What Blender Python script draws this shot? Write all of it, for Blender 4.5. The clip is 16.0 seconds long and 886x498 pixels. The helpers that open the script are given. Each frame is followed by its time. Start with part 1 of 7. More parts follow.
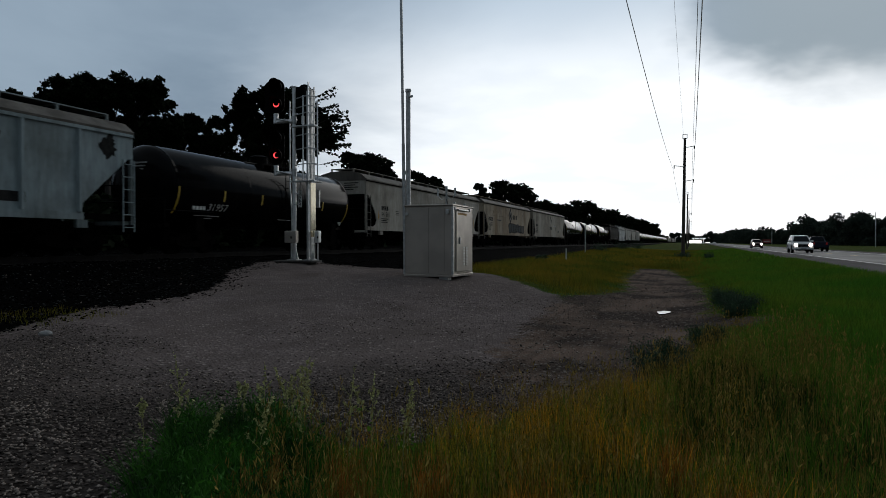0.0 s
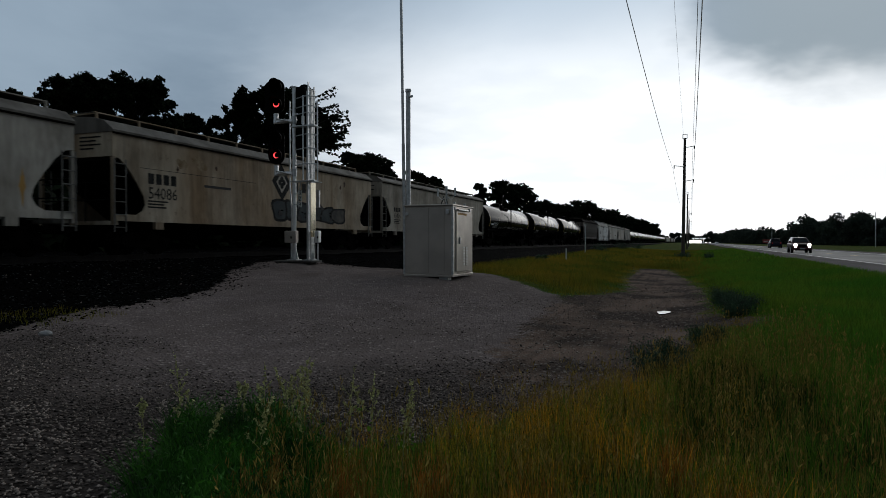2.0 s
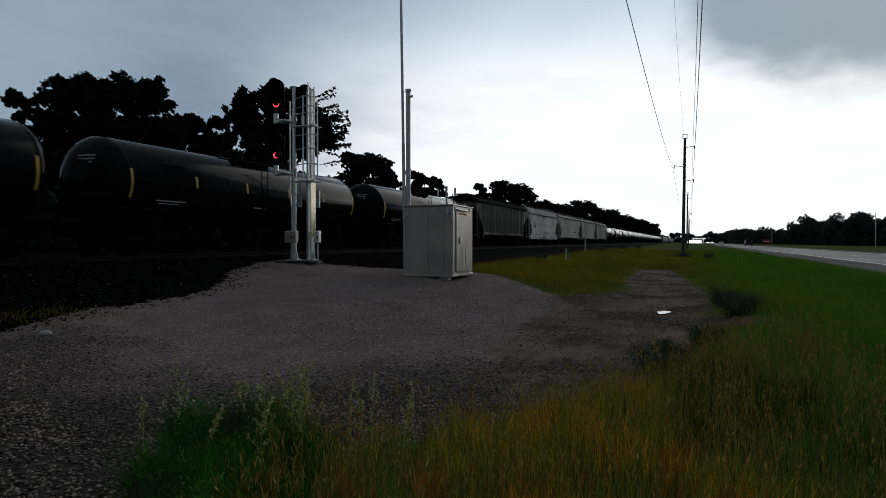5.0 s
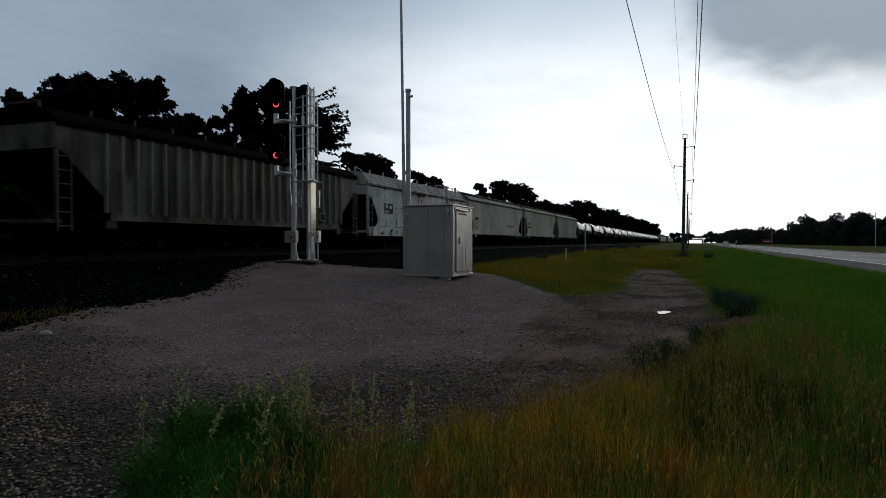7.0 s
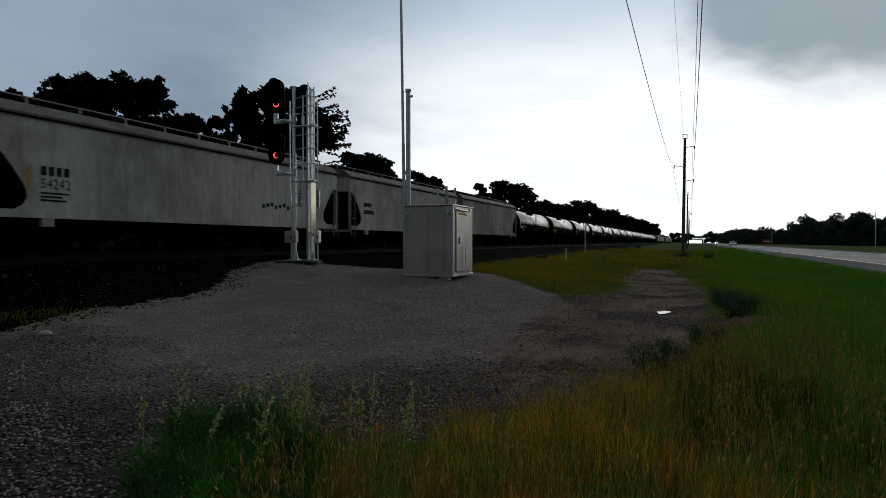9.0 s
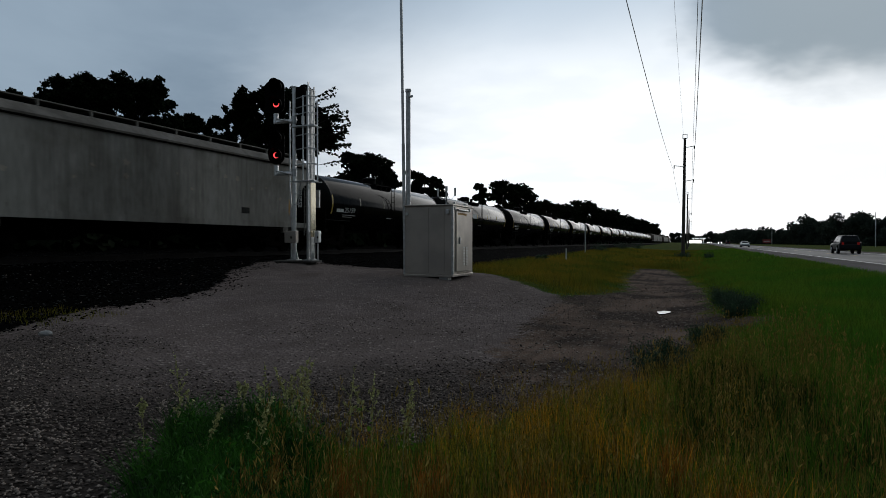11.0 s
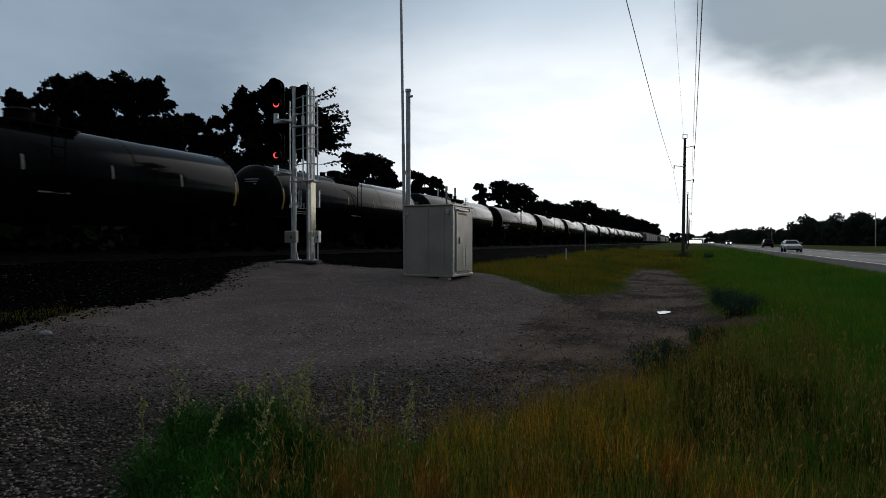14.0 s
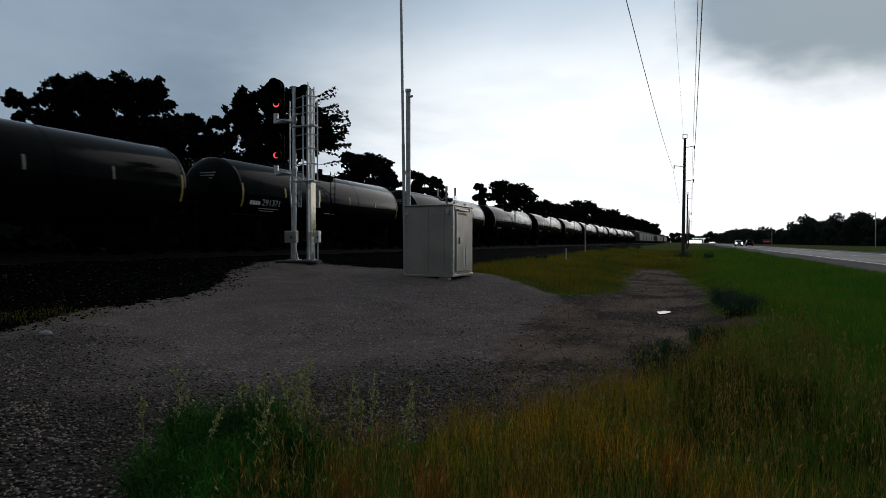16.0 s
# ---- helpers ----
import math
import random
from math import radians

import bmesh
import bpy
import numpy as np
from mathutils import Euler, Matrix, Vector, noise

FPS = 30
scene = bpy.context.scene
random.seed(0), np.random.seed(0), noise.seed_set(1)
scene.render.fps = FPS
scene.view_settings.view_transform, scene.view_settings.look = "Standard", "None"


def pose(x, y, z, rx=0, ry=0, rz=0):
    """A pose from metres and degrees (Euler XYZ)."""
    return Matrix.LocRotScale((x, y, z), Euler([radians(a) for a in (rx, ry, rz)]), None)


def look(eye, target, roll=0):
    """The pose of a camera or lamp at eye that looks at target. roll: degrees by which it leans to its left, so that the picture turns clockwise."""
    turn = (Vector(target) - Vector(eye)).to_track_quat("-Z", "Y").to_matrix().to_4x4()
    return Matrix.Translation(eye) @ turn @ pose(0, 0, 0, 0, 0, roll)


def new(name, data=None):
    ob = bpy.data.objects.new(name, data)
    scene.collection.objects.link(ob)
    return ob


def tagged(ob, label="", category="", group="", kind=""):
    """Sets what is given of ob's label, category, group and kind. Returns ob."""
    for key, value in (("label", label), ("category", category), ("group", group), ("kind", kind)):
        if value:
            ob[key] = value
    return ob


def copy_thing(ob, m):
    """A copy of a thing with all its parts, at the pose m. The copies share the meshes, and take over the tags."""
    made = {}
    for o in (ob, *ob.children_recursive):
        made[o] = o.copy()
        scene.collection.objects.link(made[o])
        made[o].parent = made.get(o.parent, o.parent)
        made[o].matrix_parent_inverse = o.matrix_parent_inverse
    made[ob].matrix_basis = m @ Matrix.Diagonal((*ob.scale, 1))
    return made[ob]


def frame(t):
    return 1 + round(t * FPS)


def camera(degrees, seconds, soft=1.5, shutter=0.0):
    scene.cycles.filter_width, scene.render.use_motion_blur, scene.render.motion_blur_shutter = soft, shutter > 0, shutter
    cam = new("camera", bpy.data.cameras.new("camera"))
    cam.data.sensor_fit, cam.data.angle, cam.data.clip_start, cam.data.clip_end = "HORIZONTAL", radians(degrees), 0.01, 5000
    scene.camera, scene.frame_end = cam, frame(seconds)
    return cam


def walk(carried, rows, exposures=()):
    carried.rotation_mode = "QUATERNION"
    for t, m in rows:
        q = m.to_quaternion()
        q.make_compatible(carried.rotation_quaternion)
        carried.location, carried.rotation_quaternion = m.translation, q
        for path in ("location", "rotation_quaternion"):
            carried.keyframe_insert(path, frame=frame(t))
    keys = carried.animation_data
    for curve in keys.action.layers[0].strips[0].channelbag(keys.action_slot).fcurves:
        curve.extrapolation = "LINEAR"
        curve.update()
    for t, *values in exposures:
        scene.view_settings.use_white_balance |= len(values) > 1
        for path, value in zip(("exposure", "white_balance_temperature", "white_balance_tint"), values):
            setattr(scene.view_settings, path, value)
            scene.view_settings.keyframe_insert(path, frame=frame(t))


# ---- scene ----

# world axes: y runs along the railway (away from the camera), x to the right of it, z up
cam = camera(68.3, 16.0, soft=0.5, shutter=0.12)
EYE_Z = 1.7
still = pose(0, 0, EYE_Z, 89.405, 0, 20.75)
walk(cam, [(0, still), (16, still)], exposures=[(0, 0.0), (16, 0.0)])

RAIL_Z = 1.27        # top of rail
TRACK_X = -18.4      # centre of the track
SPEED = 19.52        # the train, metres a second towards -y
ROAD_SKEW = 0.0095   # the road drifts away from the railway
ROAD_Z = 0.53

# ---------------------------------------------------------------- sky and sun
world = bpy.data.worlds.new("storm_sky")
scene.world = world
world.use_nodes = True
wn, wl = world.node_tree.nodes, world.node_tree.links
wn.clear()


def wnode(kind, **values):
    n = wn.new(kind)
    for k, v in values.items():
        n.inputs[k].default_value = v
    return n


def wmath(op, a, b=None, clamp=False):
    n = wn.new("ShaderNodeMath")
    n.operation, n.use_clamp = op, clamp
    for i, v in enumerate((a, b)):
        if v is None:
            continue
        if isinstance(v, (int, float)):
            n.inputs[i].default_value = v
        else:
            wl.new(v, n.inputs[i])
    return n.outputs[0]


def wramp(value, lo, hi):
    n = wn.new("ShaderNodeMapRange")
    n.interpolation_type = "SMOOTHSTEP"
    n.inputs["From Min"].default_value, n.inputs["From Max"].default_value = lo, hi
    wl.new(value, n.inputs["Value"])
    return n.outputs["Result"]


def wmix(fac, a, b):
    n = wn.new("ShaderNodeMix")
    n.data_type = "RGBA"
    if isinstance(fac, (int, float)):
        n.inputs[0].default_value = fac
    else:
        wl.new(fac, n.inputs[0])
    for i, v in ((6, a), (7, b)):
        if isinstance(v, tuple):
            n.inputs[i].default_value = (*v, 1)
        else:
            wl.new(v, n.inputs[i])
    return n.outputs[2]


SUN_TURN, SUN_RISE = radians(12), radians(24)   # to the right of +y, above the horizon
coord = wn.new("ShaderNodeTexCoord").outputs["Generated"]
sep = wn.new("ShaderNodeSeparateXYZ")
wl.new(coord, sep.inputs[0])
dx, dy, dz = sep.outputs
nishita = wn.new("ShaderNodeTexSky")
nishita.sky_type, nishita.sun_disc = "NISHITA", False
nishita.sun_elevation, nishita.sun_rotation = SUN_RISE, SUN_TURN
nishita.air_density, nishita.dust_density = 1.5, 1.0
sky_low = wmix(1.0, (0, 0, 0), nishita.outputs[0])
scaled = wn.new("ShaderNodeVectorMath")
scaled.operation = "SCALE"
scaled.inputs["Scale"].default_value = 0.05
wl.new(sky_low, scaled.inputs[0])
# azimuth from +y to the right
azim = wmath("ARCTAN2", dx, dy)
# clouds drawn on a flat deck above, so that they shrink towards the horizon
deck = wmath("MAXIMUM", wmath("ADD", dz, 0.12), 0.06)
flat = wn.new("ShaderNodeCombineXYZ")
wl.new(wmath("DIVIDE", dx, deck), flat.inputs[0])
wl.new(wmath("DIVIDE", dy, deck), flat.inputs[1])
cloud = wnode("ShaderNodeTexNoise", Scale=0.55, Detail=6.0, Roughness=0.55, Distortion=0.4)
wl.new(flat.outputs[0], cloud.inputs["Vector"])
wisp = wnode("ShaderNodeTexNoise", Scale=1.6, Detail=4.0, Roughness=0.5)
wl.new(flat.outputs[0], wisp.inputs["Vector"])
puff = wmath("SUBTRACT", cloud.outputs["Fac"], 0.5)
# the clear, bright gap under the storm
reach = wmath("ADD", azim, wmath("MULTIPLY", puff, 0.35))
reach = wmath("ADD", reach, wmath("MULTIPLY", wmath("SUBTRACT", 0.3, dz), 0.5))
gap_left = wramp(reach, -0.72, -0.22)
# low over the road the gap reaches further round than above
reach_right = wmath("ADD", reach, wmath("MULTIPLY", wramp(dz, 0.09, 0.2), 0.27))
gap_right = wramp(wmath("MULTIPLY", reach_right, -1.0), -0.76, -0.60)
lid = wmath("ADD", dz, wmath("MULTIPLY", puff, 0.22))
lid = wmath("ADD", lid, wmath("MULTIPLY", wmath("SUBTRACT", wisp.outputs["Fac"], 0.5), 0.10))
lid = wmath("ADD", lid, wmath("MULTIPLY", wramp(wmath("ADD", azim, wmath("MULTIPLY", puff, 0.5)), -0.10, 0.20), 0.185))
gap_top = wramp(wmath("MULTIPLY", lid, -1.0), -0.44, -0.33)
gap = wmath("MULTIPLY", wmath("MULTIPLY", gap_left, gap_right), gap_top)
storm = wmix(wramp(cloud.outputs["Fac"], 0.32, 0.68), (0.205, 0.278, 0.366), (0.31, 0.40, 0.498))
storm = wmix(wramp(dz, 0.45, 0.8), storm, (0.29, 0.335, 0.375))
storm = wmix(wmath("MULTIPLY", wramp(azim, -0.03, 0.1), 0.7), storm, (0.25, 0.335, 0.405))
# the storm is heaviest behind the camera
heavy = wmath("MULTIPLY", wramp(wmath("MULTIPLY", dy, -1.0), -0.45, 0.15), wramp(wmath("MULTIPLY", dz, -1.0), -0.75, -0.35))
storm = wmix(wmath("MULTIPLY", heavy, 0.8), storm, (0.045, 0.05, 0.058))
# and dark again out of view to the right, past the added woods
heavy_right = wmath("MULTIPLY", wramp(azim, 0.60, 0.92), wramp(wmath("MULTIPLY", dz, -1.0), -0.60, -0.32))
storm = wmix(wmath("MULTIPLY", heavy_right, 0.62), storm, (0.055, 0.062, 0.072))
bright = wmix(wramp(wisp.outputs["Fac"], 0.35, 0.6), (0.97, 1.03, 1.10), (1.10, 1.15, 1.20))
bright = wmix(wramp(dz, 0.20, 0.36), bright, (0.56, 0.67, 0.79))
clouds = wmix(gap, storm, bright)
total = wmix(0.93, scaled.outputs[0], clouds)
back = wn.new("ShaderNodeBackground")
back.inputs["Strength"].default_value = 1.0
wl.new(total, back.inputs["Color"])
wl.new(back.outputs[0], wn.new("ShaderNodeOutputWorld").inputs[0])

sun = new("sun", bpy.data.lights.new("sun", "SUN"))
sun.data.energy, sun.data.angle, sun.data.color = 0.5, radians(40), (1.0, 0.96, 0.9)
sun.matrix_world = look((0, 0, 60), (-math.sin(SUN_TURN) * 40, -math.cos(SUN_TURN) * 40, 60 - 40 * math.tan(SUN_RISE)))

# ---------------------------------------------------------------- materials


def mat(name, base, second=None, rough=0.7, metal=0.0, scale=6.0, fine=60.0, bump=0.15, spread=0.5, stretch=(1, 1, 1),
        island=0.0, glow=0.0, thin=0.0, rough_var=0.1, spec=0.5, detail=5.0):
    """Two-scale procedural surface: large stains, fine grain, relief, uneven gloss."""
    m = bpy.data.materials.new(name)
    m.use_nodes = True
    n, l = m.node_tree.nodes, m.node_tree.links
    bsdf = n["Principled BSDF"]
    second = second or tuple(c * 0.6 for c in base)
    tc = n.new("ShaderNodeTexCoord")
    mp = n.new("ShaderNodeMapping")
    mp.inputs["Scale"].default_value = stretch
    l.new(tc.outputs["Object"], mp.inputs["Vector"])
    big, small = n.new("ShaderNodeTexNoise"), n.new("ShaderNodeTexNoise")
    for t, s in ((big, scale), (small, fine)):
        t.inputs["Scale"].default_value, t.inputs["Detail"].default_value = s, detail
        l.new(mp.outputs[0], t.inputs["Vector"])
    ramp = n.new("ShaderNodeMapRange")
    ramp.inputs["From Min"].default_value, ramp.inputs["From Max"].default_value = 0.5 - 0.25 * spread, 0.5 + 0.25 * spread
    l.new(big.outputs["Fac"], ramp.inputs["Value"])
    mix = n.new("ShaderNodeMix")
    mix.data_type = "RGBA"
    l.new(ramp.outputs[0], mix.inputs[0])
    mix.inputs[6].default_value, mix.inputs[7].default_value = (*base, 1), (*second, 1)
    grain = n.new("ShaderNodeMix")
    grain.data_type, grain.blend_type = "RGBA", "OVERLAY"
    grain.inputs[0].default_value = 0.35
    l.new(mix.outputs[2], grain.inputs[6])
    l.new(small.outputs["Fac"], grain.inputs[7])
    colour = grain.outputs[2]
    if island:
        geo = n.new("ShaderNodeNewGeometry")
        vary = n.new("ShaderNodeHueSaturation")
        rng = n.new("ShaderNodeMapRange")
        rng.inputs["To Min"].default_value, rng.inputs["To Max"].default_value = 1 - island, 1 + island
        l.new(geo.outputs["Random Per Island"], rng.inputs["Value"])
        l.new(rng.outputs[0], vary.inputs["Value"])
        l.new(colour, vary.inputs["Color"])
        colour = vary.outputs[0]
    l.new(colour, bsdf.inputs["Base Color"])
    rr = n.new("ShaderNodeMapRange")
    rr.inputs["To Min"].default_value, rr.inputs["To Max"].default_value = max(0.02, rough - rough_var), min(1, rough + rough_var)
    l.new(big.outputs["Fac"], rr.inputs["Value"])
    l.new(rr.outputs[0], bsdf.inputs["Roughness"])
    bsdf.inputs["Metallic"].default_value = metal
    bsdf.inputs["Specular IOR Level"].default_value = spec
    if bump:
        b = n.new("ShaderNodeBump")
        b.inputs["Strength"].default_value, b.inputs["Distance"].default_value = bump, 0.02
        l.new(small.outputs["Fac"], b.inputs["Height"])
        l.new(b.outputs[0], bsdf.inputs["Normal"])
    if glow:
        bsdf.inputs["Emission Color"].default_value = (*base, 1)
        bsdf.inputs["Emission Strength"].default_value = glow
    if thin:
        leaf = n.new("ShaderNodeBsdfTranslucent")
        l.new(colour, leaf.inputs["Color"])
        both = n.new("ShaderNodeMixShader")
        both.inputs[0].default_value = thin
        l.new(bsdf.outputs[0], both.inputs[1])
        l.new(leaf.outputs[0], both.inputs[2])
        l.new(both.outputs[0], n["Material Output"].inputs["Surface"])
    return m


GALV = mat("galvanised_steel", (0.64, 0.64, 0.635), (0.48, 0.48, 0.475), 0.42, 0.7, 9, 90, 0.05)
ALU = mat("bright_aluminium", (0.92, 0.92, 0.91), (0.82, 0.82, 0.81), 0.36, 0.75, 5, 80, 0.05)
CABINET = mat("cabinet_aluminium", (0.54, 0.48, 0.42), (0.42, 0.37, 0.325), 0.42, 0.6, 1.2, 70, 0.04)
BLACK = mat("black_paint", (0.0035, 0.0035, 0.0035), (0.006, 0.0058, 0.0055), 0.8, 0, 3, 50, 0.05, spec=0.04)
# darker than bare iron: the deep shade under the cars is put into it
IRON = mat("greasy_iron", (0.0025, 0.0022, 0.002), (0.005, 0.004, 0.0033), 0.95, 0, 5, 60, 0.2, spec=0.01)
RAIL_SIDE = mat("rail_steel", (0.010, 0.008, 0.007), (0.016, 0.014, 0.013), 0.7, 0.0, 3, 60, 0.05, spec=0.05)
TIE = mat("creosoted_timber", (0.008, 0.006, 0.005), (0.014, 0.011, 0.009), 0.95, 0, 3, 40, 0.4, stretch=(0.4, 4, 4))
TANK = mat("tank_black", (0.003, 0.003, 0.0034), (0.006, 0.0057, 0.0054), 0.12, 0, 0.9, 26, 0.015, stretch=(1, 2.2, 0.3), rough_var=0.06, spec=0.034)
LADDER = mat("grimy_ladder_paint", (0.20, 0.19, 0.175), (0.10, 0.092, 0.08), 0.8, 0, 4, 40, 0.05, spec=0.2)
WALK = mat("walkway_steel", (0.10, 0.097, 0.09), (0.16, 0.15, 0.135), 0.8, 0, 4, 60, 0.1, spec=0.15)
FADED = mat("faded_reflector", (0.26, 0.245, 0.18), (0.18, 0.165, 0.12), 0.6, 0, 8, 60, 0.02)
YELLOW = mat("reflective_yellow", (0.55, 0.36, 0.02), (0.42, 0.27, 0.02), 0.5, 0, 8, 60, 0.02)
WHITE = mat("white_lettering", (0.62, 0.62, 0.60), (0.5, 0.5, 0.48), 0.7, 0, 6, 50, 0.0)
PLACARD = mat("placard_grey", (0.35, 0.35, 0.34), (0.28, 0.28, 0.27), 0.6, 0, 6, 50, 0.0)
DARKPRINT = mat("dark_lettering", (0.012, 0.012, 0.012), (0.03, 0.028, 0.026), 0.85, 0, 6, 50, 0.0, spec=0.1)
POLE_WOOD = mat("pole_wood", (0.045, 0.035, 0.028), (0.075, 0.06, 0.05), 0.9, 0, 2, 40, 0.4, stretch=(6, 6, 0.4))
WIRE = mat("wire", (0.30, 0.31, 0.32), (0.24, 0.245, 0.25), 0.6, 0.3, 3, 30, 0)
TREE_BARK = mat("bark", (0.05, 0.042, 0.035), (0.03, 0.026, 0.022), 0.95, 0, 3, 30, 0.5, stretch=(3, 3, 0.6))
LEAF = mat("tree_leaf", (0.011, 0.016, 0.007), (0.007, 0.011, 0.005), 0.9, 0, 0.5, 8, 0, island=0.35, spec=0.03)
# paler and greyer than LEAF: the haze of distance is put into the colour
HAZED_LEAF = mat("far_leaf", (0.036, 0.048, 0.036), (0.024, 0.034, 0.028), 0.9, 0, 0.1, 2, 0, island=0.3, spec=0.03, thin=0.5)
PUDDLE = mat("water", (0.01, 0.01, 0.01), (0.012, 0.012, 0.012), 0.03, 0, 3, 10, 0.0, rough_var=0.01, spec=1.0)
PAD_STONE = mat("pad_stone", (0.142, 0.115, 0.100), (0.203, 0.168, 0.147), 0.95, 0, 1.2, 70, 0.3, island=0.25, spec=0.1)
GRAVEL_STONE = mat("gravel_stone", (0.086, 0.068, 0.058), (0.188, 0.150, 0.127), 0.92, 0, 1.2, 70, 0.3, island=0.95, spec=0.15)
# dark stone, taken near black with the crushed shade by the track put in
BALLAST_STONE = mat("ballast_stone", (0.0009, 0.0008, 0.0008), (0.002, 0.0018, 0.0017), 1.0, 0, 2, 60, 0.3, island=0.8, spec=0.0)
RED_LENS = mat("red_lens", (1.0, 0.075, 0.085), (1.0, 0.06, 0.07), 0.3, 0, 1, 1, 0, glow=1.3)
HEADLAMP = mat("headlamp_lit", (1.0, 0.93, 0.84), (1.0, 0.95, 0.88), 0.3, 0, 1, 1, 0, glow=9.0)
TAIL = mat("tail_lamp_lit", (0.35, 0.015, 0.012), (0.3, 0.012, 0.01), 0.3, 0, 1, 1, 0, glow=0.12)
GLASS = mat("dark_glass", (0.006, 0.007, 0.008), (0.005, 0.006, 0.007), 0.08, 0, 1, 1, 0, spec=0.1, rough_var=0.02)
RUBBER = mat("rubber", (0.012, 0.012, 0.012), (0.018, 0.018, 0.018), 0.9, 0, 8, 60, 0.1, spec=0.2)
RIM = mat("alloy_rim", (0.4, 0.4, 0.41), (0.3, 0.3, 0.31), 0.35, 0.8, 8, 60, 0)


def hopper_paint(name, base, stain, spread=0.7, scale=0.7, drips=0.55, rust=0.25):
    """Weathered car side: broad stains, thin vertical drips of grime and specks of rust."""
    m = mat(name, base, stain, 0.78, 0, scale * 1.3, 9, 0.05, spread, stretch=(1, 0.8, 0.22), detail=4.5, spec=0.25)
    n, l = m.node_tree.nodes, m.node_tree.links
    bsdf = n["Principled BSDF"]
    colour = bsdf.inputs["Base Color"].links[0].from_socket
    where = n.new("ShaderNodeTexCoord").outputs["Object"]

    def layer(stretch, size, lo, hi, tint, strength, blend):
        mp = n.new("ShaderNodeMapping")
        mp.inputs["Scale"].default_value = stretch
        l.new(where, mp.inputs["Vector"])
        t = n.new("ShaderNodeTexNoise")
        t.inputs["Scale"].default_value, t.inputs["Detail"].default_value, t.inputs["Roughness"].default_value = size, 4.0, 0.62
        l.new(mp.outputs[0], t.inputs["Vector"])
        r = n.new("ShaderNodeMapRange")
        r.inputs["From Min"].default_value, r.inputs["From Max"].default_value, r.inputs["To Max"].default_value = lo, hi, strength
        l.new(t.outputs["Fac"], r.inputs["Value"])
        x = n.new("ShaderNodeMix")
        x.data_type, x.blend_type = "RGBA", blend
        l.new(r.outputs[0], x.inputs[0])
        l.new(colour, x.inputs[6])
        x.inputs[7].default_value = (*tint, 1)
        return x.outputs[2]
    colour = layer((1, 3.2, 0.16), 1.0, 0.48, 0.72, (0.34, 0.31, 0.28), drips, "MULTIPLY")
    colour = layer((1, 0.5, 0.55), 1.0, 0.46, 0.66, (0.52, 0.49, 0.45), 0.7, "MULTIPLY")
    colour = layer((1, 1.6, 1.1), 2.6, 0.63, 0.72, (0.085, 0.045, 0.022), rust, "MIX")
    l.new(colour, bsdf.inputs["Base Color"])
    return m


# ---------------------------------------------------------------- mesh helpers


def empty(name, m):
    ob = new(name)
    ob.empty_display_size = 0.2
    ob.matrix_world = m
    return ob


def part(name, bm, material, parent=None, label="", smooth=False):
    me = bpy.data.meshes.new(name)
    bm.normal_update()
    bm.to_mesh(me)
    bm.free()
    me.materials.append(material)
    if smooth:
        me.polygons.foreach_set("use_smooth", [True] * len(me.polygons))
    ob = new(name, me)
    if parent is not None:
        ob.parent = parent
    if label:
        ob["label"] = label
    return ob


def again(ob, m, parent=None):
    """A further part on the same mesh."""
    o = new(ob.name.split(".")[0], ob.data)
    o.parent = parent or ob.parent
    o.matrix_basis = m
    for key in ("label",):
        if key in ob:
            o[key] = ob[key]
    return o


def box(bm, x0, x1, y0, y1, z0, z1, bevel=0.0):
    r = bmesh.ops.create_cube(bm, size=1, matrix=Matrix.Translation(((x0 + x1) / 2, (y0 + y1) / 2, (z0 + z1) / 2)) @ Matrix.Diagonal((abs(x1 - x0), abs(y1 - y0), abs(z1 - z0), 1)))
    if bevel:
        edges = {e for v in r["verts"] for e in v.link_edges}
        bmesh.ops.bevel(bm, geom=list(edges), offset=bevel, segments=2, affect="EDGES", profile=0.5)
    return bm


def rod(bm, a, b, r, r2=None, seg=8):
    a, b = Vector(a), Vector(b)
    d = b - a
    m = Matrix.Translation((a + b) / 2) @ d.to_track_quat("Z", "Y").to_matrix().to_4x4()
    bmesh.ops.create_cone(bm, cap_ends=True, segments=seg, radius1=r, radius2=r if r2 is None else r2, depth=d.length, matrix=m)
    return bm


def prism(bm, pts, axis, lo, hi):
    """Extrude an outline along x ('x': pts are y, z), y ('y': pts are x, z) or z."""
    def at(p, h):
        return {"x": (h, p[0], p[1]), "y": (p[0], h, p[1]), "z": (p[0], p[1], h)}[axis]
    a = [bm.verts.new(at(p, lo)) for p in pts]
    b = [bm.verts.new(at(p, hi)) for p in pts]
    n = len(pts)
    f = [bm.faces.new(a), bm.faces.new(list(reversed(b)))]
    for i in range(n):
        f.append(bm.faces.new((a[i], b[i], b[(i + 1) % n], a[(i + 1) % n])))
    bmesh.ops.recalc_face_normals(bm, faces=f)
    return bm


def B():
    return bmesh.new()


def text_mesh(body, size):
    cu = bpy.data.curves.new("lettering", "FONT")
    cu.body, cu.size, cu.resolution_u = body, size, 2
    ob = new("lettering_source", cu)
    me = bpy.data.meshes.new_from_object(ob.evaluated_get(bpy.context.evaluated_depsgraph_get()))
    bpy.data.objects.remove(ob)
    bpy.data.curves.remove(cu)
    return me


